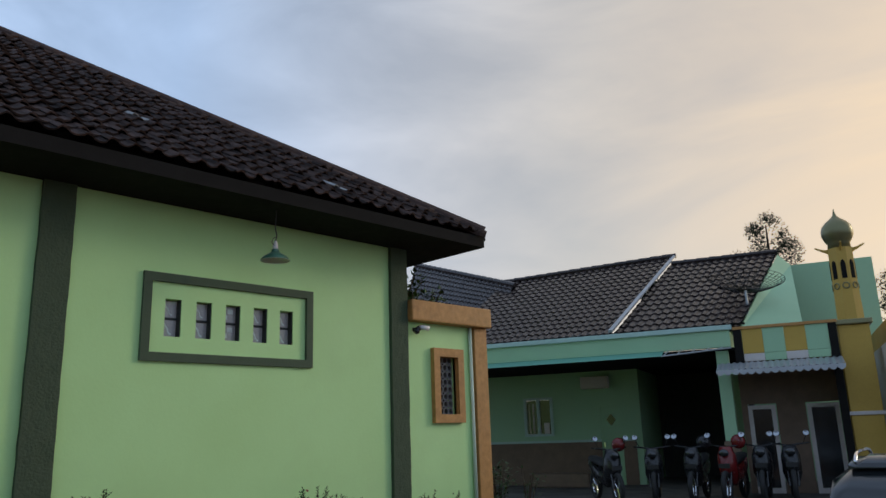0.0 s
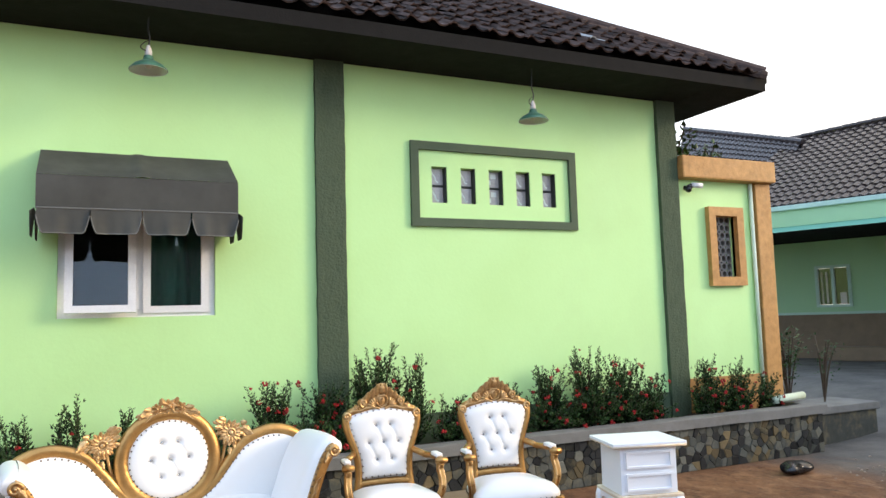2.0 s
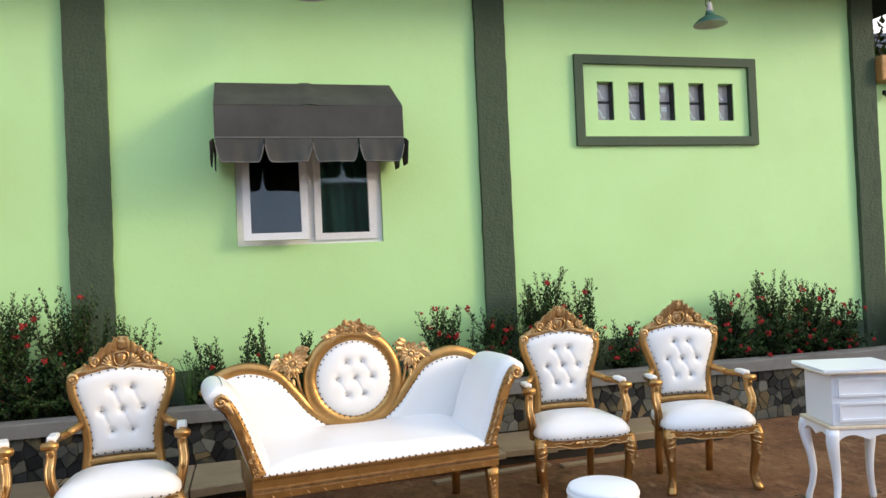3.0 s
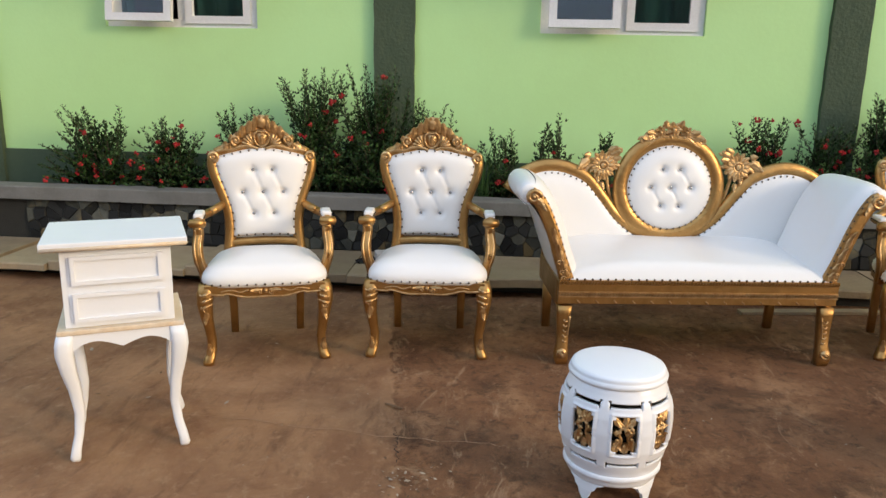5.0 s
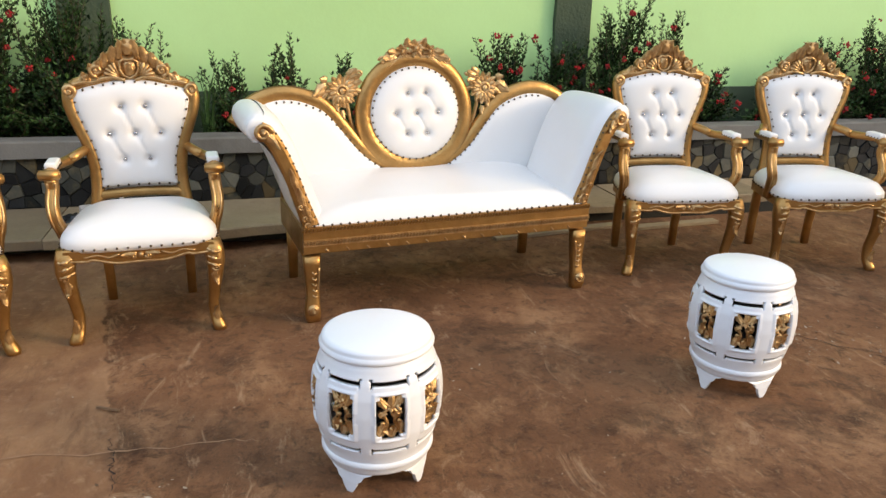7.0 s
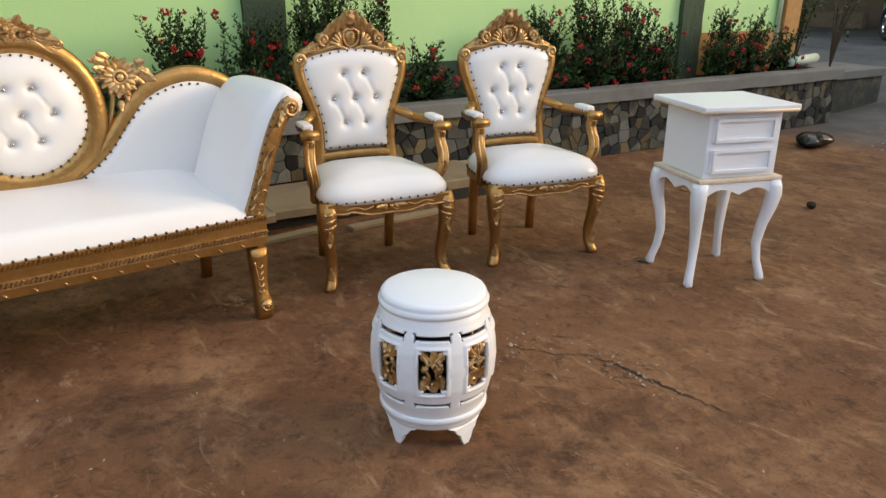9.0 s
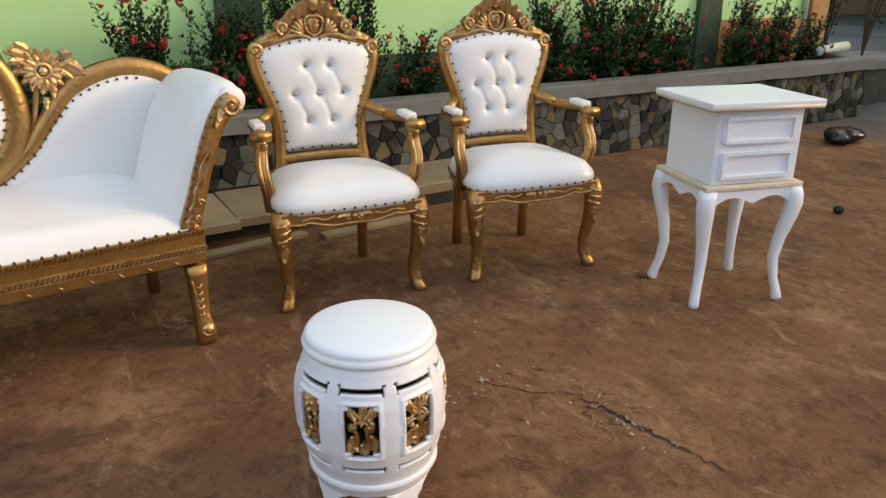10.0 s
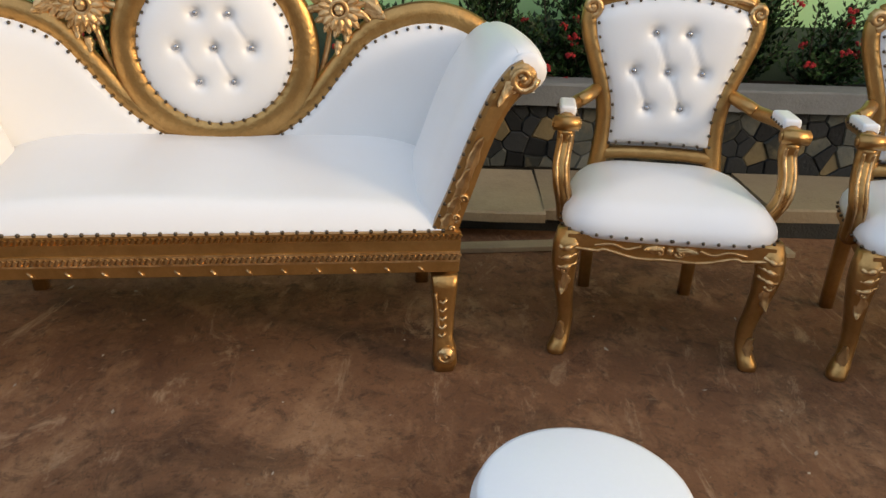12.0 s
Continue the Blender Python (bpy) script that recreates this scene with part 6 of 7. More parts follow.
        tube(bm, smooth_path([at(0.038, -0.056, 0.002), at(0.012, -0.012, 0.004), at(0.020, 0.01, 0.006), at(-0.012, 0.034, 0.004), at(-0.036, 0.056, 0.002)]), 0.005, n=6, up=tuple(nv))
        for _ in range(5):
            blob(bm, tuple(at(rr.uniform(-0.026, 0.026), rr.uniform(-0.04, 0.04), 0.008)), 0.007, 7, 5)
        carved("carved_panel", "carved_leaf", bm, GOLD_LIGHT, st, "gold pierced leaf carving")
    # added cylinder whose near-black colour gives the shade behind the openings
    bm = bmesh.new()
    rings(bm, [[(r * math.cos(2 * math.pi * j / 40), r * math.sin(2 * math.pi * j / 40), z) for j in range(40)] for r, z in ((0.115, 0.08), (0.125, 0.2), (0.12, 0.41))], cap=False)
    part("shade_liner", bm, SLOT_DARK, st, "near-black liner for the shaded inside of the barrel", smooth=True)
    return st


# one window of each stool faces the yard, slightly off the camera's side
stool = build_stool(pose(-3.612, 0.778, 0, 0, 0, 2) @ Matrix.Diagonal((0.975, 0.975, 1.03, 1)))
copy_thing(stool, pose(-3.862, 2.212, 0, 0, 0, -32) @ Matrix.Diagonal((0.98, 0.98, 1.01, 1)))

# ---- planting ----
def leaf_pair(vs, fs, p, d, side, size):
    """A folded pointed leaf: two triangles each side of its midrib."""
    up = d.cross(side).normalized()
    b = len(vs)
    L = size
    w = size * 0.26
    tip = p + d * L - up * L * 0.12
    mid = p + d * L * 0.5
    vs.extend((p, mid + side * w + up * w * 0.35, tip, mid - side * w + up * w * 0.35))
    fs.append((b, b + 1, b + 2))
    fs.append((b, b + 2, b + 3))


def build_bush(x, y, height, width, seed, flowers=10, sparse=1.0, lean=0.10):
    rn = random.Random(seed)
    bush = thing("flowering_shrub", "ixora shrub with small dark leaves and red blossoms" if flowers else "green shrub with upright twigs", "shrub", pose(x, y, 0.47), group="shrubs in the planter")
    stems = bmesh.new()
    vs, fs, dv, df = [], [], [], []
    ends = []
    width *= 1.35
    n = int(78 * sparse * (width / 0.4) ** 0.9) + 6
    for k in range(n):
        tall = k < max(3, n * 0.33)
        h = height * (rn.uniform(0.55, 1.0) if tall else rn.uniform(0.12, 0.55))
        a = rn.uniform(0, 2 * math.pi)
        spread = width * rn.uniform(0.25, 1.0) * (0.75 if tall else 1.1)
        base = Vector((rn.uniform(-0.05, 0.05), rn.uniform(-0.3, 0.3) * width, 0))
        tip = Vector((math.cos(a) * spread * 0.30 + lean * (1.6 if not tall else 0.8), math.sin(a) * spread, h))
        midp = base.lerp(tip, 0.5) + Vector((rn.uniform(-0.03, 0.03), rn.uniform(-0.05, 0.05), h * 0.06))
        pts = smooth_path([base, midp, tip], 5)
        tube(stems, pts, [0.006 - 0.0045 * i / (len(pts) - 1) for i in range(len(pts))], n=5)
        L = sum((q - p).length for p, q in zip(pts, pts[1:]))
        m = int(L / 0.013)
        for i in range(m):
            t = 0.10 + 0.90 * i / m
            f = t * (len(pts) - 1)
            j = min(int(f), len(pts) - 2)
            p = pts[j].lerp(pts[j + 1], f - j)
            ax = (pts[j + 1] - pts[j]).normalized()
            q = Vector((math.cos(i * 2.4 + k), math.sin(i * 2.4 + k), 0))
            d = (q + ax * rn.uniform(0.4, 1.1) + Vector((0, 0, rn.uniform(-0.2, 0.2)))).normalized()
            side = d.cross(ax)
            if side.length < 0.05:
                continue
            side.normalize()
            size = rn.uniform(0.028, 0.048) * (1.15 - 0.4 * t)
            # lower leaves mostly take the darker copy, inner shade by colour
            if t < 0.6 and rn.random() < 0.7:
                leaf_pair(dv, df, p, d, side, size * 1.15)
            else:
                leaf_pair(vs, fs, p, d, side, size)
            if rn.random() < 0.45 and t < 0.85:  # side twiglet
                q2 = p + d * rn.uniform(0.02, 0.07)
                for r in range(2):
                    d2 = (d + Vector((rn.uniform(-1, 1), rn.uniform(-1, 1), rn.uniform(-0.3, 0.9)))).normalized()
                    s2 = d2.cross(Vector((0.3, 0.2, 1))).normalized()
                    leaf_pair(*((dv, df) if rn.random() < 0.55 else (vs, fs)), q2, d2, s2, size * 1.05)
        ends.append((pts[int(len(pts) * rn.uniform(0.55, 0.85))], (pts[-1] - pts[-2]).normalized()))
        ends.append((tip, (pts[-1] - pts[-2]).normalized()))
    tagged(part("branching", stems, STEM, bush, "brown twiggy stems"), kind="stuff")
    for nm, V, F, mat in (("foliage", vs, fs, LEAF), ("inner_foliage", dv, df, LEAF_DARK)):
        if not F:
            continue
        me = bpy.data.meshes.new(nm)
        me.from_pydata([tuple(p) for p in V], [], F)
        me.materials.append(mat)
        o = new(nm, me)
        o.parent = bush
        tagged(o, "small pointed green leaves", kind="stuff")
    rn.shuffle(ends)
    for p, d in ends[:int(flowers * 1.9)]:
        bm = bmesh.new()
        c = p + Vector((rn.uniform(0.0, 0.07), rn.uniform(-0.04, 0.04), rn.uniform(-0.05, 0.01)))
        r = rn.uniform(0.014, 0.025)
        for i in range(rn.randint(7, 12)):
            q = Vector((rn.gauss(0, 1) + 0.3, rn.gauss(0, 1), rn.gauss(0, 0.8) + 0.2)).normalized()
            blob(bm, tuple(c + q * r * rn.uniform(0.5, 1.1)), r * rn.uniform(0.32, 0.5), 5, 3)
        part("blossom", bm, FLOWER, bush, "red blossom cluster")
    return bush


# y, height above the soil, half width, blossoms, density
SHRUBS = [(-2.75, 0.62, 0.30, 8, 1.0), (-2.15, 0.55, 0.30, 8, 0.9), (-1.55, 0.66, 0.30, 8, 1.0), (-1.05, 0.92, 0.30, 5, 1.4), (-0.62, 0.95, 0.28, 7, 1.5), (-0.22, 0.72, 0.22, 5, 1.1),
          (0.36, 0.55, 0.16, 2, 0.55), (0.72, 0.72, 0.16, 3, 0.55), (1.05, 0.60, 0.12, 2, 0.4), (1.75, 0.42, 0.20, 5, 0.6), (2.22, 0.66, 0.24, 9, 0.9), (2.66, 0.62, 0.26, 11, 1.1), (3.08, 0.92, 0.26, 8, 1.3), (3.42, 0.82, 0.22, 6, 1.1), (3.85, 0.48, 0.18, 6, 0.6),
          (4.45, 0.52, 0.24, 8, 0.8), (4.92, 0.68, 0.24, 9, 1.0), (5.40, 0.80, 0.28, 11, 1.2), (5.82, 0.72, 0.26, 11, 1.2), (6.20, 0.50, 0.18, 6, 0.7), (6.95, 0.66, 0.24, 7, 0.9), (7.40, 0.62, 0.24, 6, 0.8), (7.85, 0.42, 0.16, 3, 0.5)]
for i, (y, h, w, fl, sp) in enumerate(SHRUBS):
    build_bush(-6.78, y, h * 1.06, w, 100 + i, fl, sp)
# one grassy tuft
tuft = thing("grass_tuft", "tuft of long thin grass blades", "grass", pose(-6.62, 0.22, 0.48))
bm = bmesh.new()
rn = random.Random(8)
for k in range(40):
    a = rn.uniform(0, 6.28)
    h = rn.uniform(0.15, 0.5)
    o = Vector((math.cos(a), math.sin(a), 0)) * h * rn.uniform(0.2, 0.7)
    tube(bm, smooth_path([Vector((rn.uniform(-0.03, 0.03), rn.uniform(-0.04, 0.04), 0)), o * 0.4 + Vector((0, 0, h * 0.8)), o + Vector((0.03, 0, h * rn.uniform(0.5, 1.0)))], 4), [0.003, 0.003, 0.003, 0.0025, 0.0025, 0.002, 0.002, 0.0015, 0.001], 0.001, n=4)
part("blades", bm, LEAF, tuft)

# leafy growth behind the garden wall and by the column
def build_leafy(x, y, z, h, w, n, size, seed, name="garden_shrub", label="broad-leaved green shrub behind the garden wall"):
    rn = random.Random(seed)
    t = thing(name, label, "shrub", pose(x, y, z))
    st = bmesh.new()
    V, F = [], []
    for k in range(9):
        tip = Vector((rn.uniform(-w, w), rn.uniform(-w, w), h * rn.uniform(0.7, 1)))
        pts = smooth_path([Vector((0, 0, 0)), tip * 0.5 + Vector((0, 0, h * 0.15)), tip], 4)
        tube(st, pts, 0.008, n=5)
        for i in range(n // 9):
            p = pts[rn.randint(3, len(pts) - 1)] + Vector((rn.uniform(-0.1, 0.1), rn.uniform(-0.1, 0.1), rn.uniform(-0.1, 0.1)))
            d = Vector((rn.uniform(-1, 1), rn.uniform(-1, 1), rn.uniform(-0.5, 0.7))).normalized()
            s = d.cross(Vector((0.1, 0.2, 1))).normalized()
            leaf_pair(V, F, p, d, s, size * rn.uniform(0.7, 1.2))
    tagged(part("branching", st, STEM, t), kind="stuff")
    me = bpy.data.meshes.new("foliage")
    me.from_pydata([tuple(p) for p in V], [], F)
    me.materials.append(LEAF)
    o = new("foliage", me)
    o.parent = t
    tagged(o, "green leaves", kind="stuff")
    return t


build_leafy(-7.45, 7.25, 3.0, 0.85, 0.30, 260, 0.11, 3)
build_leafy(-7.5, 7.75, 2.9, 0.75, 0.25, 160, 0.10, 4)
build_leafy(-7.2, 8.75, 0.43, 0.95, 0.22, 260, 0.07, 5, "potted_shrub", "dark green shrub growing beside the ochre column")
build_leafy(-7.05, 9.2, 0.43, 0.85, 0.20, 90, 0.05, 6, "potted_shrub", "half-bare twiggy shrub in the outer planter")
bm = bmesh.new()
tube(bm, [(0, -0.35, 0.0), (0, 0.32, 0.0)], 0.045, n=12, up=(0, 0, 1))
pp = thing("pipe", "pale pvc pipe lying across the planter corner", "pipe", pose(-6.72, 8.20, 0.60, 0, 0, 14))
part("tube", bm, PIPE_WHITE, pp, smooth=True)

# ---- loose things on the ground ----
def crack(points, w, seed, mat=CRACK, label="dirt-filled crack in the concrete"):
    rn = random.Random(seed)
    bm = bmesh.new()
    pts = []
    for a, b in zip(points, points[1:]):
        for i in range(8):
            t = i / 8
            pts.append(Vector((a[0] + (b[0] - a[0]) * t + rn.uniform(-0.012, 0.012), a[1] + (b[1] - a[1]) * t + rn.uniform(-0.012, 0.012), 0.003)))
    pts.append(Vector((*points[-1], 0.003)))
    row = []
    for i, p in enumerate(pts):
        d = (pts[min(i + 1, len(pts) - 1)] - pts[max(i - 1, 0)]).normalized()
        s = Vector((-d.y, d.x, 0))
        k = w * rn.uniform(0.3, 1.3) * math.sin(math.pi * (i + 0.6) / (len(pts) + 0.2))
        row.append((bm.verts.new(p + s * k), bm.verts.new(p - s * k)))
    for a, b in zip(row, row[1:]):
        bm.faces.new((a[0], b[0], b[1], a[1]))
    return part("crack", bm, mat, ground, label)


crack([(-3.93, 2.955), (-3.87, 2.985), (-3.758, 3.009), (-3.65, 3.02), (-3.532, 3.048), (-3.40, 3.07)], 0.008, 1)
crack([(-3.88, 2.98), (-3.86, 2.93), (-3.78, 2.90), (-3.70, 2.91)], 0.002, 2)
crack([(-5.1, 6.4), (-4.85, 6.55), (-4.5, 6.5), (-4.2, 6.75)], 0.008, 3)
crack([(-3.93, 2.955), (-4.0, 2.88), (-4.12, 2.78), (-4.2, 2.70)], 0.0025, 7)
crack([(-3.95, -0.05), (-3.85, -0.03), (-3.75, -0.012), (-3.62, 0.008)], 0.003, 4)
crack([(-4.02, -1.4), (-3.94, -0.666), (-3.864, -0.038), (-3.846, 0.342), (-3.83, 0.5)], 0.003, 5, SCUFF, "pale worn line across the slab")
rn = random.Random(44)
litter_v, litter_f, chip_v, chip_f = [], [], [], []
for k in range(900):
    x, y = rn.choices(((rn.uniform(-5.9, -2.6), rn.uniform(-2.4, 7.5)), (rn.gauss(-4.1, 0.12), rn.gauss(2.76, 0.10)), (rn.gauss(-3.55, 0.06), rn.gauss(0.06, 0.05)), (rn.gauss(-3.8, 0.12), rn.gauss(3.0, 0.05))), weights=(0.70, 0.12, 0.10, 0.08))[0]
    s = rn.uniform(0.003, 0.009) if rn.random() < 0.9 else rn.uniform(0.010, 0.018)
    V, F = (litter_v, litter_f) if rn.random() < 0.6 else (chip_v, chip_f)
    a = rn.uniform(0, 6.28)
    b = len(V)
    c, q = math.cos(a), math.sin(a)
    for u, v, h in ((-1, -0.4, 0), (0.2, -0.6, 0.15), (1, 0.1, 0.5), (0, 0.5, 0.1)):
        V.append((x + s * (u * c - v * q), y + s * (u * q + v * c), 0.003 + h * s))
    F.append((b, b + 1, b + 2, b + 3))
for nm, V, F, mat, lab in (("dry_leaves", litter_v, litter_f, DRY_LEAF, "dry leaf scraps scattered on the yard"), ("chips", chip_v, chip_f, PALE_CHIP, "pale crumbs and chips scattered on the yard")):
    me = bpy.data.meshes.new(nm)
    me.from_pydata(V, [], F)
    me.materials.append(mat)
    tagged(new(nm, me), lab, "litter", kind="stuff")
bm = bmesh.new()
for k in range(150):
    p = (rn.gauss(-5.2, 0.28), rn.gauss(8.25, 0.35), 0.006)
    blob(bm, p, rn.uniform(0.006, 0.02), 5, 3, (1, 1, 0.4))
tagged(obj("rubble", bm, PALE_CHIP), "scattered pale rubble beside the planter end", "rubble", kind="stuff")
# twig, dry leaf, planks, plastic blocks
bm = bmesh.new()
tube(bm, smooth_path([(-4.16, -0.12, 0.006), (-4.13, -0.08, 0.012), (-4.12, -0.04, 0.006)]), 0.005, n=5)
tagged(obj("twig", bm, DRY_LEAF), "short dry twig lying on the joint", "twig")
def dry_leaf(x, y, z, s, a):
    bm = bmesh.new()
    sheet(bm, lambda u, v: ((u - 0.5) * s, (v - 0.5) * s * 0.6 * math.sin(math.pi * min(0.98, max(0.02, u))), 0.004 + 0.25 * s * (v - 0.5) ** 2 + 0.1 * s * math.sin(u * 5)), 8, 4)
    o = tagged(obj("dry_leaf", bm, DRY_LEAF, smooth=True), "curled dry brown leaf on the ground", "leaf", group="dry leaves")
    o.matrix_world = pose(x, y, z, 0, 0, a)
for x, y, z, s, a in ((-4.57, 3.86, 0.002, 0.08, 30), (-4.28, 4.37, 0.002, 0.08, 80), (-4.5, 4.35, 0.002, 0.05, 10), (-6.2, 3.1, 0.13, 0.12, 40), (-3.9, 5.0, 0.002, 0.05, 0), (-3.2, 1.3, 0.002, 0.04, 60), (-5.4, 5.1, 0.002, 0.06, 15)):
    dry_leaf(x, y, z, s, a)
for x, y, ln, a in ((-5.78, 3.12, 0.62, 4), (-5.78, 2.3, 0.9, 8)):
    bm = boxes((-0.035, -ln / 2, 0.0, 0.035, ln / 2, 0.022), bevel=0.004)
    o = tagged(obj("plank", bm, SANDSTONE), "thin weathered board lying beside the step", "plank", group="loose boards")
    o.matrix_world = pose(x, y, 0.001, 0, 0, a)
for x, y, w, h, mat, nm, lab in ((-6.16, -0.43, 0.06, 0.075, LITTER_WHITE, "block", "off-white plastic block on the step"), (-6.22, -0.28, 0.035, 0.11, LITTER_WHITE, "bottle", "small white bottle standing on the step"), (-6.16, -0.55, 0.05, 0.04, BLACK_PLASTIC, "rag", "black crumpled rag on the step")):
    bm = bmesh.new()
    if nm == "bottle":
        lathe(bm, [(0.026, 0), (0.028, 0.01), (0.028, 0.06), (0.014, 0.08), (0.012, 0.10), (0.013, 0.112)], 14)
    elif nm == "rag":
        sheet(bm, lambda u, v: ((u - 0.5) * 0.13, (v - 0.5) * 0.17, 0.05 * math.sin(math.pi * u) * math.sin(math.pi * v) * (0.7 + 0.5 * noise.noise((u * 5, v * 5, 2)))), 12, 12)
    else:
        box(bm, -w, -w * 1.1, 0, w, w * 1.1, h, bevel=0.008)
    o = tagged(obj(nm, bm, mat, smooth=nm != "block"), lab, nm)
    o.matrix_world = pose(x, y, 0.128, 0, 0, 18)

# crumpled black bag and a stone further along the yard
bm = bmesh.new()
bag_loops = []
for i in range(9):
    a = math.pi * i / 8
    r, z = 0.16 * math.sin(a) ** 0.6 + 0.01, 0.055 - 0.055 * math.cos(a)
    bag_loops.append([(r * math.cos(b) * (0.75 + 0.35 * noise.noise((math.cos(b) * 2, math.sin(b) * 2, z * 9))), r * 1.35 * math.sin(b) * (0.85 + 0.4 * noise.noise((math.cos(b) * 3, math.sin(b) * 3, 4 + z * 12))), z) for b in [2 * math.pi * k / 22 for k in range(22)]])
rings(bm, bag_loops)
bag = tagged(obj("bag", bm, BLACK_PLASTIC, smooth=True), "crumpled black plastic bag lying on the yard", "bag")
bag.matrix_world = pose(-5.86, 7.22, 0.001, 0, 0, 20)
bm = blob(bmesh.new(), (0, 0, 0.022), 0.03, 9, 6, (1.0, 1.3, 0.75))
stone_ob = tagged(obj("stone", bm, SOIL), "small dark lump of stone on the yard", "stone")
stone_ob.matrix_world = pose(-4.716, 5.476, 0, 0, 0, 40)

# ---- the house across the drive ----
FAR = pose(-6.63, 15.34, -0.08, 0, 0, 20.4)
GZ = 0.5


def quad_tiles(corners, nx, ny, mat, parent, lift=0.035):
    """Glazed tiles laid over a quad: corners are eave-left, eave-right, ridge-right, ridge-left."""
    e0, e1, r1, r0 = [Vector(c) for c in corners]
    nv = (e1 - e0).cross(r0 - e0).normalized()
    V, F = [], []
    prof = [(0.0, 0.3), (0.18, 0.95), (0.36, 0.75), (0.6, 0.1), (0.82, 0.0), (1.0, 0.3)]
    for j in range(ny):
        for i in range(nx):
            b = len(V)
            for dv, h in ((-0.06, 0.028), (1.0, 0.0)):
                for du, w in prof:
                    u, v = (i + du) / nx, (j + dv) / ny
                    p = e0.lerp(e1, u).lerp(r0.lerp(r1, u), v)
                    V.append(tuple(p + nv * (w * lift + h)))
            k = len(prof)
            for q in range(k - 1):
                F.append((b + q, b + q + 1, b + k + q + 1, b + k + q))
            b2 = len(V)
            for q in range(k):
                p = Vector(V[b + q]) - nv * 0.03
                V.append(tuple(p))
            for q in range(k - 1):
                F.append((b + q, b2 + q, b2 + q + 1, b + q + 1))
    me = bpy.data.meshes.new("roof_tiles")
    me.from_pydata(V, [], F)
    me.materials.append(mat)
    o = new("roof_tiles", me)
    o.parent = parent
    tagged(o, "brown glazed roof tiles", kind="stuff")
    bm = bmesh.new()
    bm.faces.new([bm.verts.new(c - nv * 0.02) for c in (e0, e1, r1, r0)])
    part("roof_deck", bm, DARK_WOOD, parent)


def ridge_line(parent, a, b, mat, r=0.07):
    bm = bmesh.new()
    a, b = Vector(a), Vector(b)
    n = max(3, int((b - a).length / 0.3))
    for i in range(n):
        p, q = a.lerp(b, i / n), a.lerp(b, (i + 1.12) / n)
        tube(bm, [p, q], [r * 1.15, r * 0.9], n=8, up=(0, 0, 1))
    tagged(part("ridge_tiles", bm, mat, parent, "ridge tiles"), kind="stuff")


house = thing("house", "mint green house with brown tiled roof and deep carport", "house", FAR)
# carport canopy
part("fascia", boxes((-9.5, 0.0, 3.36, 0.0, 0.16, 3.69), (-0.16, 0.162, 3.36, 0.0, 3.4, 3.69)), MINT, house, "mint green canopy fascia")
part("cornice", boxes((-9.5, -0.05, 3.692, 0.05, 0.2, 3.79), (-0.14, 0.202, 3.692, 0.05, 3.4, 3.79), bevel=0.012), PALE_MINT, house, "pale cornice moulding")
bm = bmesh.new()
sheet(bm, lambda u, v: (-9.5 + 8.2 * u, 0.02 - 0.45 * v, 3.36 - 0.14 * v), 30, 3)
part("canopy_sheet", bm, TEAL, house, "teal sheet hung under the fascia")
bm = bmesh.new()
for i in range(5):
    x = -1.25 + 0.26 * i
    tube(bm, [(x, -0.4 + 0.07 * i, 3.24 + 0.02 * i), (x + 0.05, 0.0, 3.36)], 0.014, n=6)
tube(bm, [(-1.3, -0.43, 3.22), (0.0, -0.05, 3.33)], 0.016, n=6)
part("canopy_bracket", bm, STEEL, house, "bare metal canopy bracket")
part("ceiling", boxes((-9.5, 0.17, 3.30, 0.14, 6.75, 3.355)), DARK_WOOD, house)
part("eave_board", boxes((-9.5, 0.02, 3.792, 0.3, 0.18, 3.82)), DARK_WOOD, house)
# back wall of the carport with window and door
bm = wall_faces(bmesh.new(), [(4.74, 5.53, 1.71, 2.70), (3.0, 3.5, GZ, 2.38)], 2.65, 9.5, GZ - 0.3, 3.3, 0.0, 0.15)
wl_ = part("wall", bm, MINT, house, "mint green carport wall")
wl_.matrix_local = Matrix(((0, -1, 0, 0), (1, 0, 0, 3.5), (0, 0, 1, 0), (0, 0, 0, 1)))
part("dado", boxes((-9.5, 3.455, GZ - 0.2, -3.52, 3.498, 1.54), (-2.98, 3.455, GZ - 0.2, -2.66, 3.498, 1.54)), DADO, house, "brown stone dado")
part("dado_rail", boxes((-9.5, 3.44, 1.542, -3.52, 3.498, 1.60), (-2.98, 3.44, 1.542, -2.66, 3.498, 1.60)), PALE_MINT, house)
w = part("window", boxes((-5.53, 3.46, 1.71, -5.46, 3.55, 2.70), (-4.81, 3.46, 1.71, -4.74, 3.55, 2.70), (-5.17, 3.46, 1.71, -5.10, 3.55, 2.70), (-5.46, 3.46, 2.64, -5.171, 3.55, 2.70), (-5.46, 3.46, 1.71, -5.171, 3.55, 1.77), (-5.099, 3.46, 2.64, -4.811, 3.55, 2.70), (-5.099, 3.46, 1.71, -4.811, 3.55, 1.77)), PALE_MINT, house, "pale window frame")
for a, b in ((-5.455, -5.175), (-5.095, -4.815)):
    part("pane", boxes((a, 3.52, 1.775, b, 3.53, 2.635)), CAR_GLASS, w, "dark window pane")
part("curtain", boxes((-5.40, 3.505, 1.8, -5.37, 3.515, 2.55), (-5.30, 3.505, 1.8, -5.26, 3.515, 2.55), (-5.0, 3.505, 1.78, -4.86, 3.515, 2.05)), LITTER_WHITE, w, "pale curtain strips")
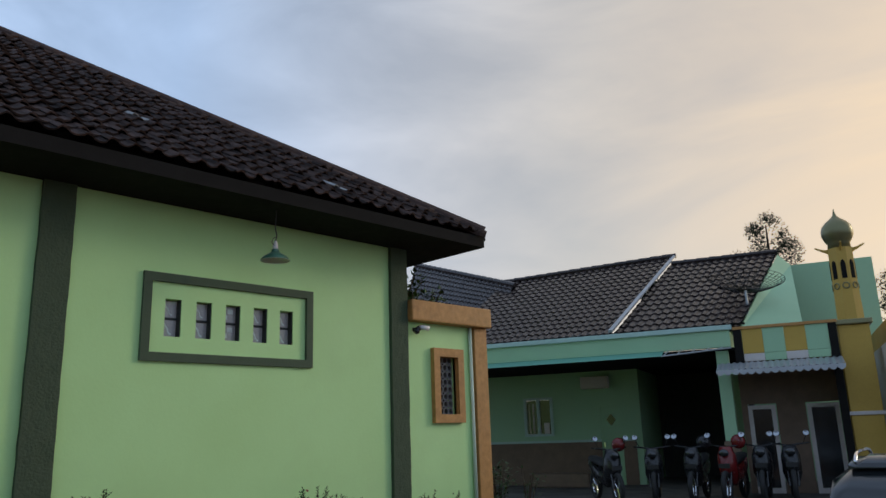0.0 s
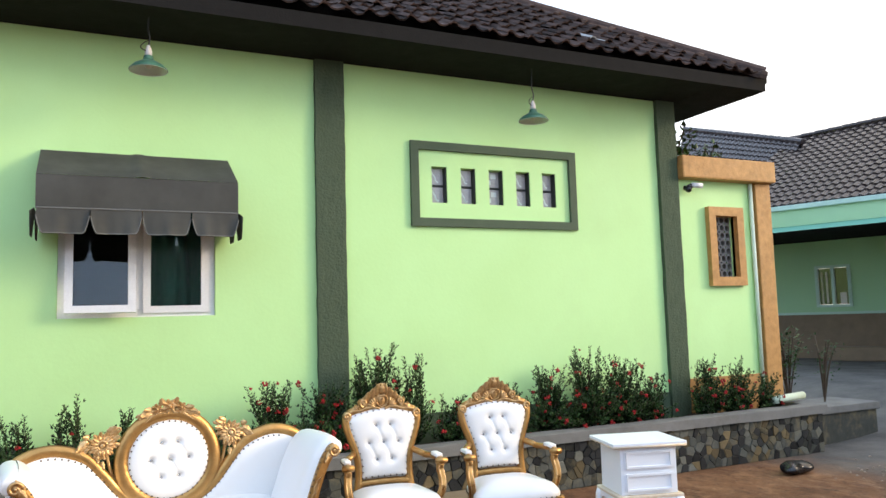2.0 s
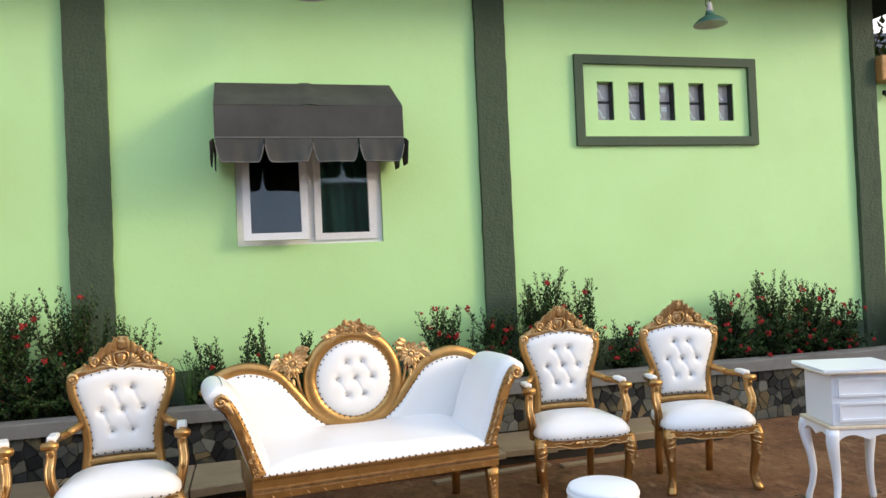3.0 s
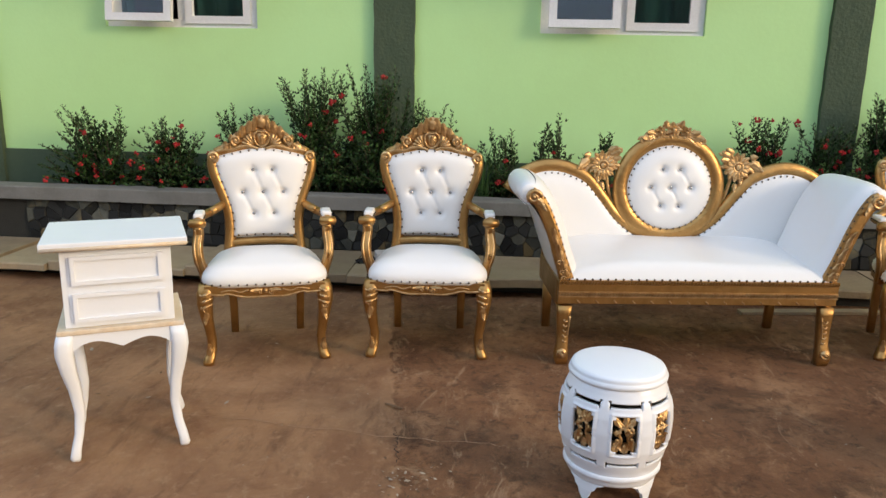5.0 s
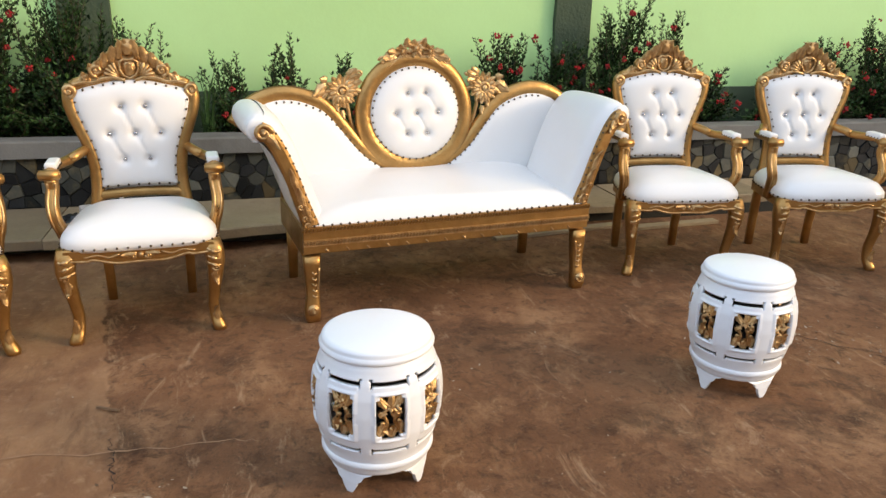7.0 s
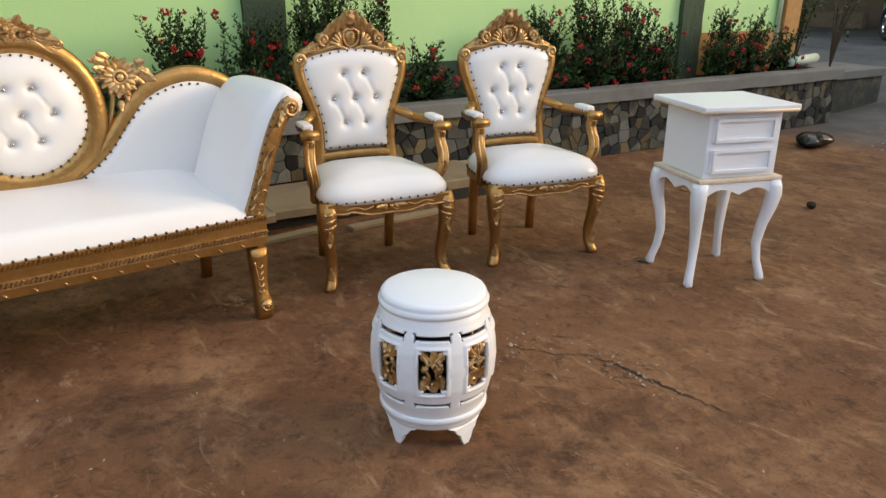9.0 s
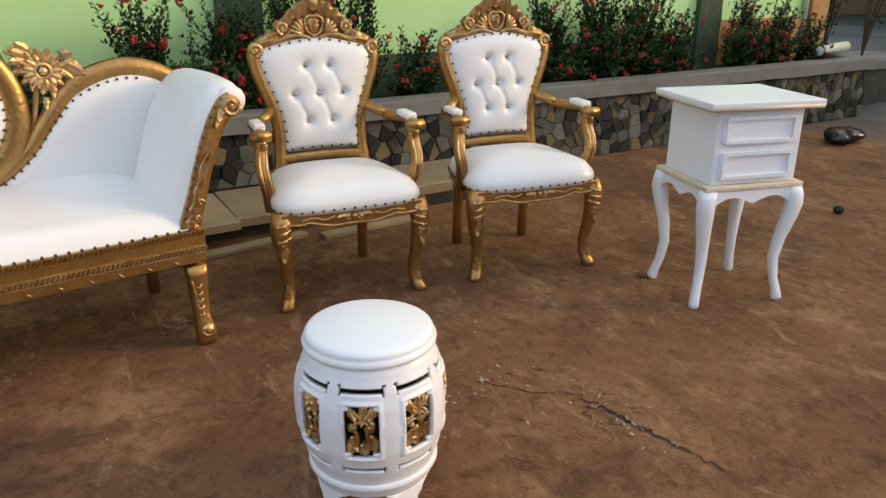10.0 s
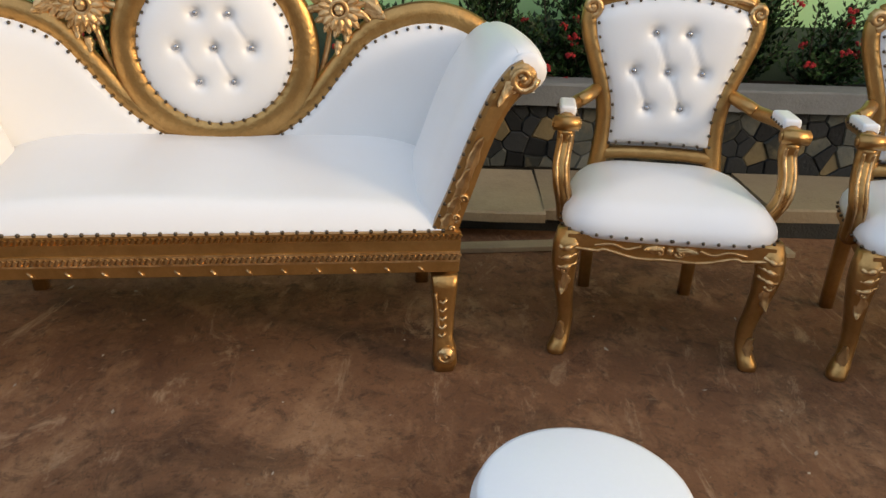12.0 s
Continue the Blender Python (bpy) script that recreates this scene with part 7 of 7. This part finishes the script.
d = part("door", boxes((-3.5, 3.53, GZ, -3.0, 3.57, 2.38), bevel=0.01), MINT, house, "mint green door with a dark diamond light")
bm = bmesh.new()
prism(bm, [(-3.25, 1.92), (-3.13, 2.07), (-3.25, 2.22), (-3.37, 2.07)], 3.518, 3.528, "y")
part("door_light", bm, CAR_GLASS, d, "dark diamond pane")
part("door_handle", boxes((-3.46, 3.48, 1.40, -3.43, 3.528, 1.52)), CHROME, d)
part("bench", boxes((-5.2, 2.6, GZ, -3.7, 3.1, GZ + 0.32), bevel=0.03), DADO, house, "low concrete bench")
part("side_wall", boxes((-2.65, 3.5, GZ, -2.5, 7.0, 3.3)), MINT, house)
# garage shade put in as near-black panels
part("garage_back", boxes((-2.5, 6.6, GZ, 0.6, 6.7, 3.3), (0.02, 3.5, GZ, 0.12, 6.6, 3.3)), ROOM_DARK, house, "near-black panels for the shaded garage depth")
part("pillar", boxes((-0.32, 0.17, GZ + 1.05, -0.08, 0.36, 3.3), bevel=0.01), MINT, house, "mint green carport pillar")
part("pillar_base", boxes((-0.35, 0.14, GZ - 0.1, -0.05, 0.39, GZ + 1.04), bevel=0.01), DADO, house)
# air conditioner
part("air_conditioner", boxes((-3.9, 3.2, 2.85, -3.2, 3.44, 3.15), bevel=0.03), LITTER_WHITE, house, "wall-mounted air conditioner")
# roofs: two overlapping slopes, sheared as the plan is skewed
quad_tiles([(-6.4, 0.05, 3.80), (-2.38, 0.05, 3.80), (-1.36, 4.0, 6.13), (-5.94, 3.62, 5.87)], 25, 17, GLAZED_TILE, house)
quad_tiles([(-2.40, 0.05, 3.68), (0.16, 0.05, 3.68), (1.08, 3.64, 5.86), (-1.42, 3.64, 5.86)], 14, 15, GLAZED_TILE, house)
bm = bmesh.new()
tube(bm, [(-2.36, 0.0, 3.86), (-1.34, 4.0, 6.19)], 0.03, 0.055, n=6, up=(1, 0, 0))
part("verge", bm, STEEL, house, "pale verge board")
ridge_line(house, (-5.94, 3.62, 5.92), (-1.34, 4.0, 6.18), GLAZED_TILE)
ridge_line(house, (-1.40, 3.64, 5.90), (1.08, 3.64, 5.90), GLAZED_TILE)
bm = bmesh.new()
v = [bm.verts.new(p) for p in ((0.18, 0.1, 3.66), (1.10, 3.66, 5.84), (1.35, 3.66, 5.55), (1.35, 0.1, 3.5))]
bm.faces.new(v)
part("gable_wall", bm, MINT, house)
# left wing roof
wing_house = thing("house", "neighbouring wing with a brown tiled roof and white gable", "house", FAR)
quad_tiles([(-9.35, 4.1, 5.45), (-5.72, 1.95, 4.55), (-5.45, 3.05, 5.66), (-9.85, 6.0, 7.32)], 26, 10, GLAZED_TILE, wing_house)
ridge_line(wing_house, (-9.85, 6.0, 7.36), (-5.45, 3.05, 5.70), GLAZED_TILE)
bm = bmesh.new()
prism(bm, [(-9.95, 7.2), (-9.5, 5.4), (-9.5, 0.4), (-13.0, 0.4), (-13.0, 5.4)], 4.2, 4.4, "y")
part("gable_wall", bm, LITTER_WHITE, wing_house, "white gable wall")
part("eave_board", boxes((-9.3, 3.9, 5.30, -9.1, 4.1, 5.42)), LITTER_WHITE, wing_house)
part("wall", boxes((-9.2, 4.15, GZ, -5.8, 4.25, 4.4)), MINT, wing_house)

# kiosk with chequered parapet, beside the minaret
kiosk = thing("kiosk", "small shop front with chequered yellow and mint parapet", "shop", FAR)
part("top_rail", boxes((0.06, -0.03, 3.68, 1.92, 0.09, 3.735)), ORANGE, kiosk)
part("post", boxes((0.06, -0.02, 2.9, 0.21, 0.1, 3.678)), DARK_WOOD, kiosk)
part("post", boxes((1.76, -0.02, GZ, 1.90, 0.1, 3.678)), DARK_WOOD, kiosk)
for i in range(4):
    x0 = 0.22 + i * 0.383
    part("panel", boxes((x0, 0.0, 3.20, x0 + 0.375, 0.06, 3.677)), YELLOW if i % 2 == 0 else MINT, kiosk, "mustard yellow panel" if i % 2 == 0 else "mint green panel")
    part("panel", boxes((x0, 0.0, 3.05, x0 + 0.375, 0.06, 3.195)), LITTER_WHITE if i % 2 == 0 else MINT, kiosk)
bm = bmesh.new()
def zinc(u, v):
    return (-0.28 + 2.2 * u, -0.05 - 0.62 * v, 3.03 - 0.17 * v - 0.012 * math.sin(u * 2 * math.pi * 20))
sheet(bm, zinc, 160, 3)
aw = part("awning", bm, STEEL, kiosk, "corrugated zinc awning")
for i in range(16):
    bm = bmesh.new()
    x0 = -0.28 + i * 0.1375
    sheet(bm, lambda u, v, x0=x0: (x0 + 0.1375 * u, -0.672, 2.86 - v * (0.055 + 0.05 * math.sin(math.pi * u))), 6, 2)
    part("scallop", bm, STEEL, aw)
part("wall", boxes((0.0, 1.05, GZ, 0.12, 1.2, 3.2), (0.66, 1.05, GZ, 1.2, 1.2, 3.2), (0.12, 1.05, 2.25, 0.66, 1.2, 3.2), (1.2, 1.05, 2.25, 1.9, 1.2, 3.2)), DADO, kiosk, "dim brown shop wall")
for a, b in ((0.12, 0.64), (1.22, 1.80)):
    d = part("door", boxes((a, 1.0, GZ, a + 0.08, 1.1, 2.22), (b - 0.08, 1.0, GZ, b, 1.1, 2.22), (a + 0.081, 1.0, 2.14, b - 0.081, 1.1, 2.22), (a + 0.081, 1.0, GZ, b - 0.081, 1.1, GZ + 0.1)), LITTER_WHITE, kiosk, "white framed glass door")
    part("pane", boxes((a + 0.08, 1.04, GZ + 0.1, b - 0.08, 1.06, 2.14)), CAR_GLASS, d)
part("side_wall", boxes((1.82, 0.3, GZ, 1.92, 1.2, 3.2)), DADO, kiosk)
part("roof", boxes((0.0, 0.07, 2.95, 1.9, 1.25, 3.03)), CONCRETE, kiosk)

mina = thing("minaret", "mustard yellow minaret with an onion dome", "minaret", FAR @ pose(2.19, 0.35, 0))
part("lower_shaft", boxes((-0.27, -0.27, GZ - 0.1, 0.27, 0.27, 3.62), bevel=0.02), YELLOW, mina, "mustard lower shaft")
part("ledge", boxes((-0.33, -0.33, 3.622, 0.33, 0.33, 3.72), bevel=0.02), BRASS, mina)
part("ledge", boxes((-0.33, -0.30, 1.95, 0.33, 0.30, 2.02), bevel=0.01), LITTER_WHITE, mina)
bm = bmesh.new()
loft(bm, [(0, 0, 3.72, 0.245, 0.245), (0, 0, 4.2, 0.235, 0.235), (0, 0, 5.14, 0.225, 0.225)], 8, 2.0)
part("upper_shaft", bm, YELLOW, mina)
for k in range(8):
    a = 2 * math.pi * (k + 0.5) / 8 + math.pi / 8
    m4 = Matrix.Rotation(2 * math.pi * k / 8 + math.pi / 8 * 0, 4, "Z")
    # flat dark panel: the shade of an arched opening put in colour
    bm = bmesh.new()
    ol = [(-0.045, 4.52), (0.045, 4.52), (0.045, 4.80), (0.03, 4.86), (0.0, 4.89), (-0.03, 4.86), (-0.045, 4.80)]
    prism(bm, ol, 0.205, 0.222, "x")
    o = part("niche", bm, DARK_WOOD, mina, "dark arched panel for a shaded opening")
    o.matrix_local = m4
    bm = bmesh.new()
    tube(bm, [(0.222, 0.055 * math.cos(q * math.pi / 8), 4.38 + 0.055 * math.sin(q * math.pi / 8)) for q in range(16)], 0.013, n=6, closed=True)
    o = part("ring", bm, BRASS, mina)
    o.matrix_local = m4
for k in range(4):
    m4 = Matrix.Rotation(math.pi / 2 * k + math.pi / 4 * 0, 4, "Z")
    bm = bmesh.new()
    tube(bm, smooth_path([(0.2, 0, 5.10), (0.30, 0, 5.13), (0.42, 0, 5.19), (0.44, 0, 5.20)]), [0.05, 0.045, 0.04, 0.035, 0.03, 0.03, 0.025, 0.025, 0.02, 0.02, 0.02, 0.015, 0.015, 0.012, 0.012, 0.01, 0.01, 0.01, 0.008], 0.02, n=6, up=(0, 1, 0))
    o = part("bracket", bm, YELLOW, mina)
    o.matrix_local = m4
bm = lathe(bmesh.new(), [(0.21, 5.14), (0.20, 5.24), (0.24, 5.30), (0.285, 5.40), (0.29, 5.50), (0.26, 5.60), (0.19, 5.68), (0.10, 5.75), (0.04, 5.81), (0.02, 5.88), (0.006, 5.96)], 28)
part("dome", bm, BRASS, mina, "olive gold onion dome", smooth=True)

hall = thing("house", "plain mint green hall behind the shop", "house", FAR)
part("wall", boxes((-0.6, 4.4, GZ, 3.15, 9.0, 5.68)), MINT, hall)
side = thing("house", "pale grey rendered side building", "house", FAR)
part("wall", boxes((2.6, -0.6, GZ - 0.2, 6.5, 3.0, 3.18)), LITTER_WHITE, side)
part("parapet", boxes((2.72, -0.1, 3.182, 6.5, 2.9, 3.65)), YELLOW, side)

# satellite dish of wire mesh
dish = thing("satellite_dish", "dark wire-mesh satellite dish on a pole", "satellite dish", FAR @ pose(0.36, 1.1, 0))
bm = bmesh.new()
tube(bm, [(0, 0, 3.0), (0, 0, 4.62)], 0.03, n=8)
part("pole", bm, STEEL, dish)
bm = bmesh.new()
for k in range(36):
    a = 2 * math.pi * k / 36
    tube(bm, [(r * math.cos(a), r * math.sin(a), 4.62 + 0.42 * r * r) for r in (0.05, 0.25, 0.45, 0.62, 0.78)], 0.006, n=4, up=(0, 0, 1))
for r in [0.1 + 0.068 * i for i in range(11)]:
    tube(bm, [(r * math.cos(2 * math.pi * k / 36), r * math.sin(2 * math.pi * k / 36), 4.62 + 0.42 * r * r) for k in range(36)], 0.006, n=4, up=(0, 0, 1), closed=True)
o = part("mesh_bowl", bm, BLACK_BAR, dish, "dark mesh bowl")
o.matrix_local = pose(0, 0, 4.62, -8, 6, 0) @ pose(0, 0, -4.62)


# ---- parked motorbikes ----
def build_bike(m, body, helmet=None):
    bk = thing("motorcycle", "parked scooter-style motorcycle with round mirrors", "motorcycle", m, group="motorcycles parked in front of the house")
    for x in (0.0, -1.22):
        bm = bmesh.new()
        tube(bm, [(x + 0.24 * math.cos(2 * math.pi * k / 24), 0, 0.28 + 0.24 * math.sin(2 * math.pi * k / 24)) for k in range(24)], 0.045, n=8, up=(0, 1, 0), closed=True)
        wheel = part("wheel", bm, RUBBER, bk, smooth=True)
        bm = bmesh.new()
        tube(bm, [(x + 0.2 * math.cos(2 * math.pi * k / 20), 0, 0.28 + 0.2 * math.sin(2 * math.pi * k / 20)) for k in range(20)], 0.014, n=6, up=(0, 1, 0), closed=True)
        for k in range(5):
            a = 2 * math.pi * k / 5
            tube(bm, [(x, 0, 0.28), (x + 0.2 * math.cos(a), 0, 0.28 + 0.2 * math.sin(a))], 0.012, n=5, up=(0, 1, 0))
        part("rim", bm, CHROME, wheel)
    bm = bmesh.new()
    for s in (-1, 1):
        tube(bm, [(0, s * 0.075, 0.28), (-0.12, s * 0.075, 0.62), (-0.2, s * 0.05, 0.85)], 0.02, n=8)
    part("fork", bm, BLACK_PLASTIC, bk)
    bm = bmesh.new()
    loops = []
    for x, z0, z1, w in ((0.02, 0.56, 0.62, 0.03), (-0.06, 0.52, 0.80, 0.11), (-0.14, 0.46, 0.96, 0.15), (-0.24, 0.34, 0.98, 0.16), (-0.34, 0.28, 0.78, 0.14), (-0.5, 0.30, 0.56, 0.12), (-0.7, 0.32, 0.62, 0.13), (-0.95, 0.40, 0.72, 0.14), (-1.2, 0.52, 0.76, 0.12), (-1.42, 0.64, 0.78, 0.07)):
        loops.append([(x, w * c, (z0 + z1) / 2 + (z1 - z0) / 2 * s) for c, s in ((1, -0.5), (1, 0.4), (0.6, 1), (-0.6, 1), (-1, 0.4), (-1, -0.5), (-0.6, -1), (0.6, -1))])
    rings(bm, loops)
    part("bodywork", bm, body, bk, smooth=True)
    bm = bmesh.new()
    rings(bm, [[(x, w * c, z + h * s) for c, s in ((1, -1), (1, 0.3), (0.5, 1), (-0.5, 1), (-1, 0.3), (-1, -1))] for x, w, z, h in ((-0.55, 0.08, 0.66, 0.04), (-0.7, 0.12, 0.72, 0.05), (-1.0, 0.13, 0.77, 0.05), (-1.3, 0.10, 0.80, 0.04))])
    part("seat", bm, RUBBER, bk, smooth=True)
    bm = bmesh.new()
    blob(bm, (-0.02, 0, 0.86), 0.085, 12, 6, (0.6, 1.1, 0.8))
    part("headlight", bm, CAR_GLASS, bk, smooth=True)
    bm = bmesh.new()
    tube(bm, smooth_path([(-0.34, -0.34, 1.0), (-0.22, -0.16, 0.98), (-0.2, 0, 0.96), (-0.22, 0.16, 0.98), (-0.34, 0.34, 1.0)]), 0.014, n=7, up=(0, 0, 1))
    part("handlebar", bm, BLACK_PLASTIC, bk, smooth=True)
    for s in (-1, 1):
        bm = bmesh.new()
        tube(bm, [(-0.26, s * 0.24, 1.0), (-0.22, s * 0.29, 1.13)], 0.007, n=5)
        blob(bm, (-0.22, s * 0.30, 1.17), 0.055, 12, 6, (0.35, 1.1, 0.8))
        mr = part("mirror", bm, BLACK_PLASTIC, bk, smooth=True)
        bm = bmesh.new()
        tube(bm, [(-0.200, s * 0.30, 1.172), (-0.196, s * 0.30, 1.174)], 0.048, n=12, up=(0, 0, 1))
        part("mirror_glass", bm, MIRROR, mr)
    bm = bmesh.new()
    box(bm, 0.03, -0.1, 0.60, 0.04, 0.1, 0.68)
    part("plate", bm, BLACK_BAR, bk, "blank dark plate")
    if helmet:
        bm = blob(bmesh.new(), (-0.34, 0.2, 1.05), 0.13, 14, 8)
        part("helmet", bm, helmet, bk, "helmet hung on the handlebar", smooth=True)
    return bk


for x, y, a, body, hel in ((-2.15, -1.5, -58, BLACK_PLASTIC, RED_PLASTIC), (-1.52, -1.3, -84, BLACK_PLASTIC, None), (-0.86, -1.2, -95, BLACK_PLASTIC, BLACK_PLASTIC), (-0.28, -1.2, -100, RED_PLASTIC, RED_PLASTIC), (0.32, -1.1, -92, BLACK_PLASTIC, None), (0.82, -1.0, -88, BLACK_PLASTIC, None)):
    build_bike(FAR @ pose(x, y, GZ + 0.005, 0, 0, a), body, hel)

# ---- car on the drive ----
car = thing("car", "dark grey hatchback with silver roof rails parked on the drive", "car", pose(-2.35, 10.2, 0.1, 0, 0, 100))
bm = bmesh.new()
def car_loop(x, zb, zt, wb, wt):
    return [(x, -wb, zb), (x, -wb * 1.02, zb + (zt - zb) * 0.6), (x, -wt, zt - 0.03), (x, -wt * 0.9, zt), (x, wt * 0.9, zt), (x, wt, zt - 0.03), (x, wb * 1.02, zb + (zt - zb) * 0.6), (x, wb, zb)]
rings(bm, [car_loop(*q) for q in ((-2.0, 0.35, 0.75, 0.70, 0.66), (-1.9, 0.25, 0.95, 0.82, 0.76), (-1.0, 0.22, 0.98, 0.84, 0.80), (0.6, 0.22, 0.98, 0.84, 0.80), (1.4, 0.22, 0.92, 0.84, 0.74), (1.95, 0.25, 0.82, 0.80, 0.68), (2.1, 0.35, 0.65, 0.70, 0.60))])
part("body", bm, CAR_PAINT, car, smooth=True)
bm = bmesh.new()
rings(bm, [car_loop(*q) for q in ((-1.85, 0.96, 1.0, 0.74, 0.70), (-1.45, 0.96, 1.24, 0.75, 0.62), (-0.6, 0.96, 1.30, 0.76, 0.62), (0.2, 0.96, 1.27, 0.76, 0.60), (1.0, 0.95, 0.99, 0.74, 0.68))])
part("cabin", bm, CAR_GLASS, car, "tinted glass cabin", smooth=True)
bm = bmesh.new()
rings(bm, [car_loop(*q) for q in ((-1.5, 1.24, 1.29, 0.60, 0.54), (-0.6, 1.29, 1.345, 0.63, 0.56), (0.25, 1.26, 1.31, 0.60, 0.52))])
part("roof", bm, CAR_PAINT, car, smooth=True)
for s in (-1, 1):
    bm = bmesh.new()
    tube(bm, smooth_path([(-1.35, s * 0.56, 1.29), (-1.1, s * 0.56, 1.375), (-0.2, s * 0.56, 1.375), (0.1, s * 0.56, 1.30)]), 0.018, n=8)
    part("roof_rail", bm, CHROME, car, "silver roof rail", smooth=True)
for x in (-1.3, 1.3):
    for s in (-1, 1):
        bm = bmesh.new()
        tube(bm, [(x, s * 0.66, 0.30), (x, s * 0.86, 0.30)], 0.30, n=24, up=(0, 0, 1))
        wheel = part("wheel", bm, RUBBER, car)
        bm = bmesh.new()
        tube(bm, [(x, s * 0.80, 0.30), (x, s * 0.868, 0.30)], 0.19, n=20, up=(0, 0, 1))
        part("rim", bm, CHROME, wheel)


# ---- distant trees ----
def build_tree(x, y, top, crown, trunk_r, seed, low):
    rn = random.Random(seed)
    tr = thing("tree", "dark distant broadleaf tree against the evening sky", "tree", pose(x, y, GZ), group="distant trees")
    h = top - GZ
    bm = bmesh.new()
    tube(bm, smooth_path([(0, 0, -0.2), (0.1, 0, h * 0.4), (-0.05, 0.1, h * 0.75), (0, 0, h * 0.95)]), [trunk_r * (1 - 0.85 * i / 18) for i in range(19)], n=8)
    for k in range(12):
        a = rn.uniform(0, 6.28)
        z = h * rn.uniform(low, 0.88)
        r = crown * rn.uniform(0.5, 0.95)
        tube(bm, smooth_path([(0, 0, z - 0.4), (math.cos(a) * r * 0.5, math.sin(a) * r * 0.5, z), (math.cos(a) * r, math.sin(a) * r, z + 0.35)]), [0.06 * (1 - 0.8 * i / 12) for i in range(13)], n=5)
    part("trunk", bm, STEM, tr)
    V, F = [], []
    for k in range(34):
        a = rn.uniform(0, 6.28)
        t = rn.uniform(0, 1)
        z = h * (low + (1 - low) * t)
        r = crown * math.sqrt(max(0.03, 1 - (2 * t - 0.75) ** 2 * 0.75)) * rn.uniform(0.2, 0.95)
        c = Vector((math.cos(a) * r, math.sin(a) * r, z - 0.15))
        s = crown * rn.uniform(0.16, 0.30)
        for i in range(130):
            q = Vector((rn.gauss(0, 1), rn.gauss(0, 1), rn.gauss(0, 0.8)))
            p = c + q.normalized() * s * rn.uniform(0.3, 1.1)
            d = Vector((rn.uniform(-1, 1), rn.uniform(-1, 1), rn.uniform(-0.6, 0.6))).normalized()
            leaf_pair(V, F, p, d, d.cross(Vector((0.2, 0.1, 1))).normalized(), rn.uniform(0.09, 0.17))
    me = bpy.data.meshes.new("crown")
    me.from_pydata([tuple(p) for p in V], [], F)
    me.materials.append(LEAF_DARK)
    o = new("crown", me)
    o.parent = tr
    tagged(o, "dark leafy crown", kind="stuff")


build_tree(-14.15, 38.2, 12.0, 1.75, 0.22, 7, 0.66)
build_tree(-9.3, 39.8, 8.9, 1.4, 0.2, 8, 0.5)
build_tree(-18.6, 34.0, 9.4, 0.7, 0.15, 9, 0.8)

# ---- pieces: roof tiles and planter stones ----
pale_cells = {(7, 12), (2, 7)}
for at, turn, r, c in tiles_near:
    o = new("tile", pale_data if (r, c) in pale_cells else tile_data)
    o.parent = roof
    o.location = at
    o.rotation_euler = (0, 0, turn)

rs = random.Random(12)


def cells(y0, y1, z0, z1, size):
    """Irregular broken-stone outlines that fill a strip: each the region nearest to its own seed."""
    n, m = round((y1 - y0) / size), round((z1 - z0) / size)
    hy, hz = (y1 - y0) / n, (z1 - z0) / m
    seeds = {(i, j): (y0 + (i + 0.5 + rs.uniform(-0.46, 0.46)) * hy, z0 + (j + 0.5 + rs.uniform(-0.44, 0.44)) * hz) for i in range(n) for j in range(m)}
    out = []
    for (i, j), (py, pz) in seeds.items():
        poly = [(max(y0, py - 2 * hy), z0), (min(y1, py + 2 * hy), z0), (min(y1, py + 2 * hy), z1), (max(y0, py - 2 * hy), z1)]
        for di in (-2, -1, 0, 1, 2):
            for dj in (-2, -1, 0, 1, 2):
                q = seeds.get((i + di, j + dj))
                if q is None or (di == 0 and dj == 0):
                    continue
                ny, nz = q[0] - py, q[1] - pz
                lim = ny * (q[0] + py) / 2 + nz * (q[1] + pz) / 2
                res = []
                for a, b in zip(poly, poly[1:] + poly[:1]):
                    da, db = a[0] * ny + a[1] * nz - lim, b[0] * ny + b[1] * nz - lim
                    if da <= 0:
                        res.append(a)
                    if da * db < 0:
                        t = da / (da - db)
                        res.append((a[0] + (b[0] - a[0]) * t, a[1] + (b[1] - a[1]) * t))
                poly = res
                if len(poly) < 3:
                    break
            if len(poly) < 3:
                break
        if len(poly) >= 3:
            out.append(((py, pz), poly))
    return out


def stone_bm(bm, poly, x0):
    cy = sum(p[0] for p in poly) / len(poly)
    cz = sum(p[1] for p in poly) / len(poly)
    g = rs.uniform(0.955, 0.995)
    d = rs.uniform(0.004, 0.018)
    def ring(k, x):
        return [(x, cy + (a - cy) * k, cz + (b - cz) * k) for a, b in poly]
    return rings(bm, [ring(g, x0 - 0.02), ring(g, x0 + d * 0.5), ring(g * 0.88, x0 + d)])


PALETTE = [BLACK_STONE, STONE, GREY_STONE, OCHRE_STONE]
far_bm = [bmesh.new() for _ in PALETTE]
singles = 0
for y0, y1, z0, z1, size in ((-3.2, 4.3, 0.128, 0.436, 0.083), (4.3, 8.4, 0.0, 0.436, 0.088)):
    for (py, pz), poly in cells(y0, y1, z0, z1, size):
        w = (0.46, 0.38, 0.10, 0.06) if py < 4.3 else (0.26, 0.42, 0.20, 0.12)
        k = rs.choices(range(4), weights=w)[0]
        if -0.7 < py < 5.0 and singles < 300:
            part("stone", stone_bm(bmesh.new(), poly, PX - 0.015), PALETTE[k], planter)
            singles += 1
        else:
            stone_bm(far_bm[k], poly, PX - 0.015)
for bm, mat in zip(far_bm, PALETTE):
    tagged(part("veneer_stones", bm, mat, planter), "broken stone veneer", kind="stuff")
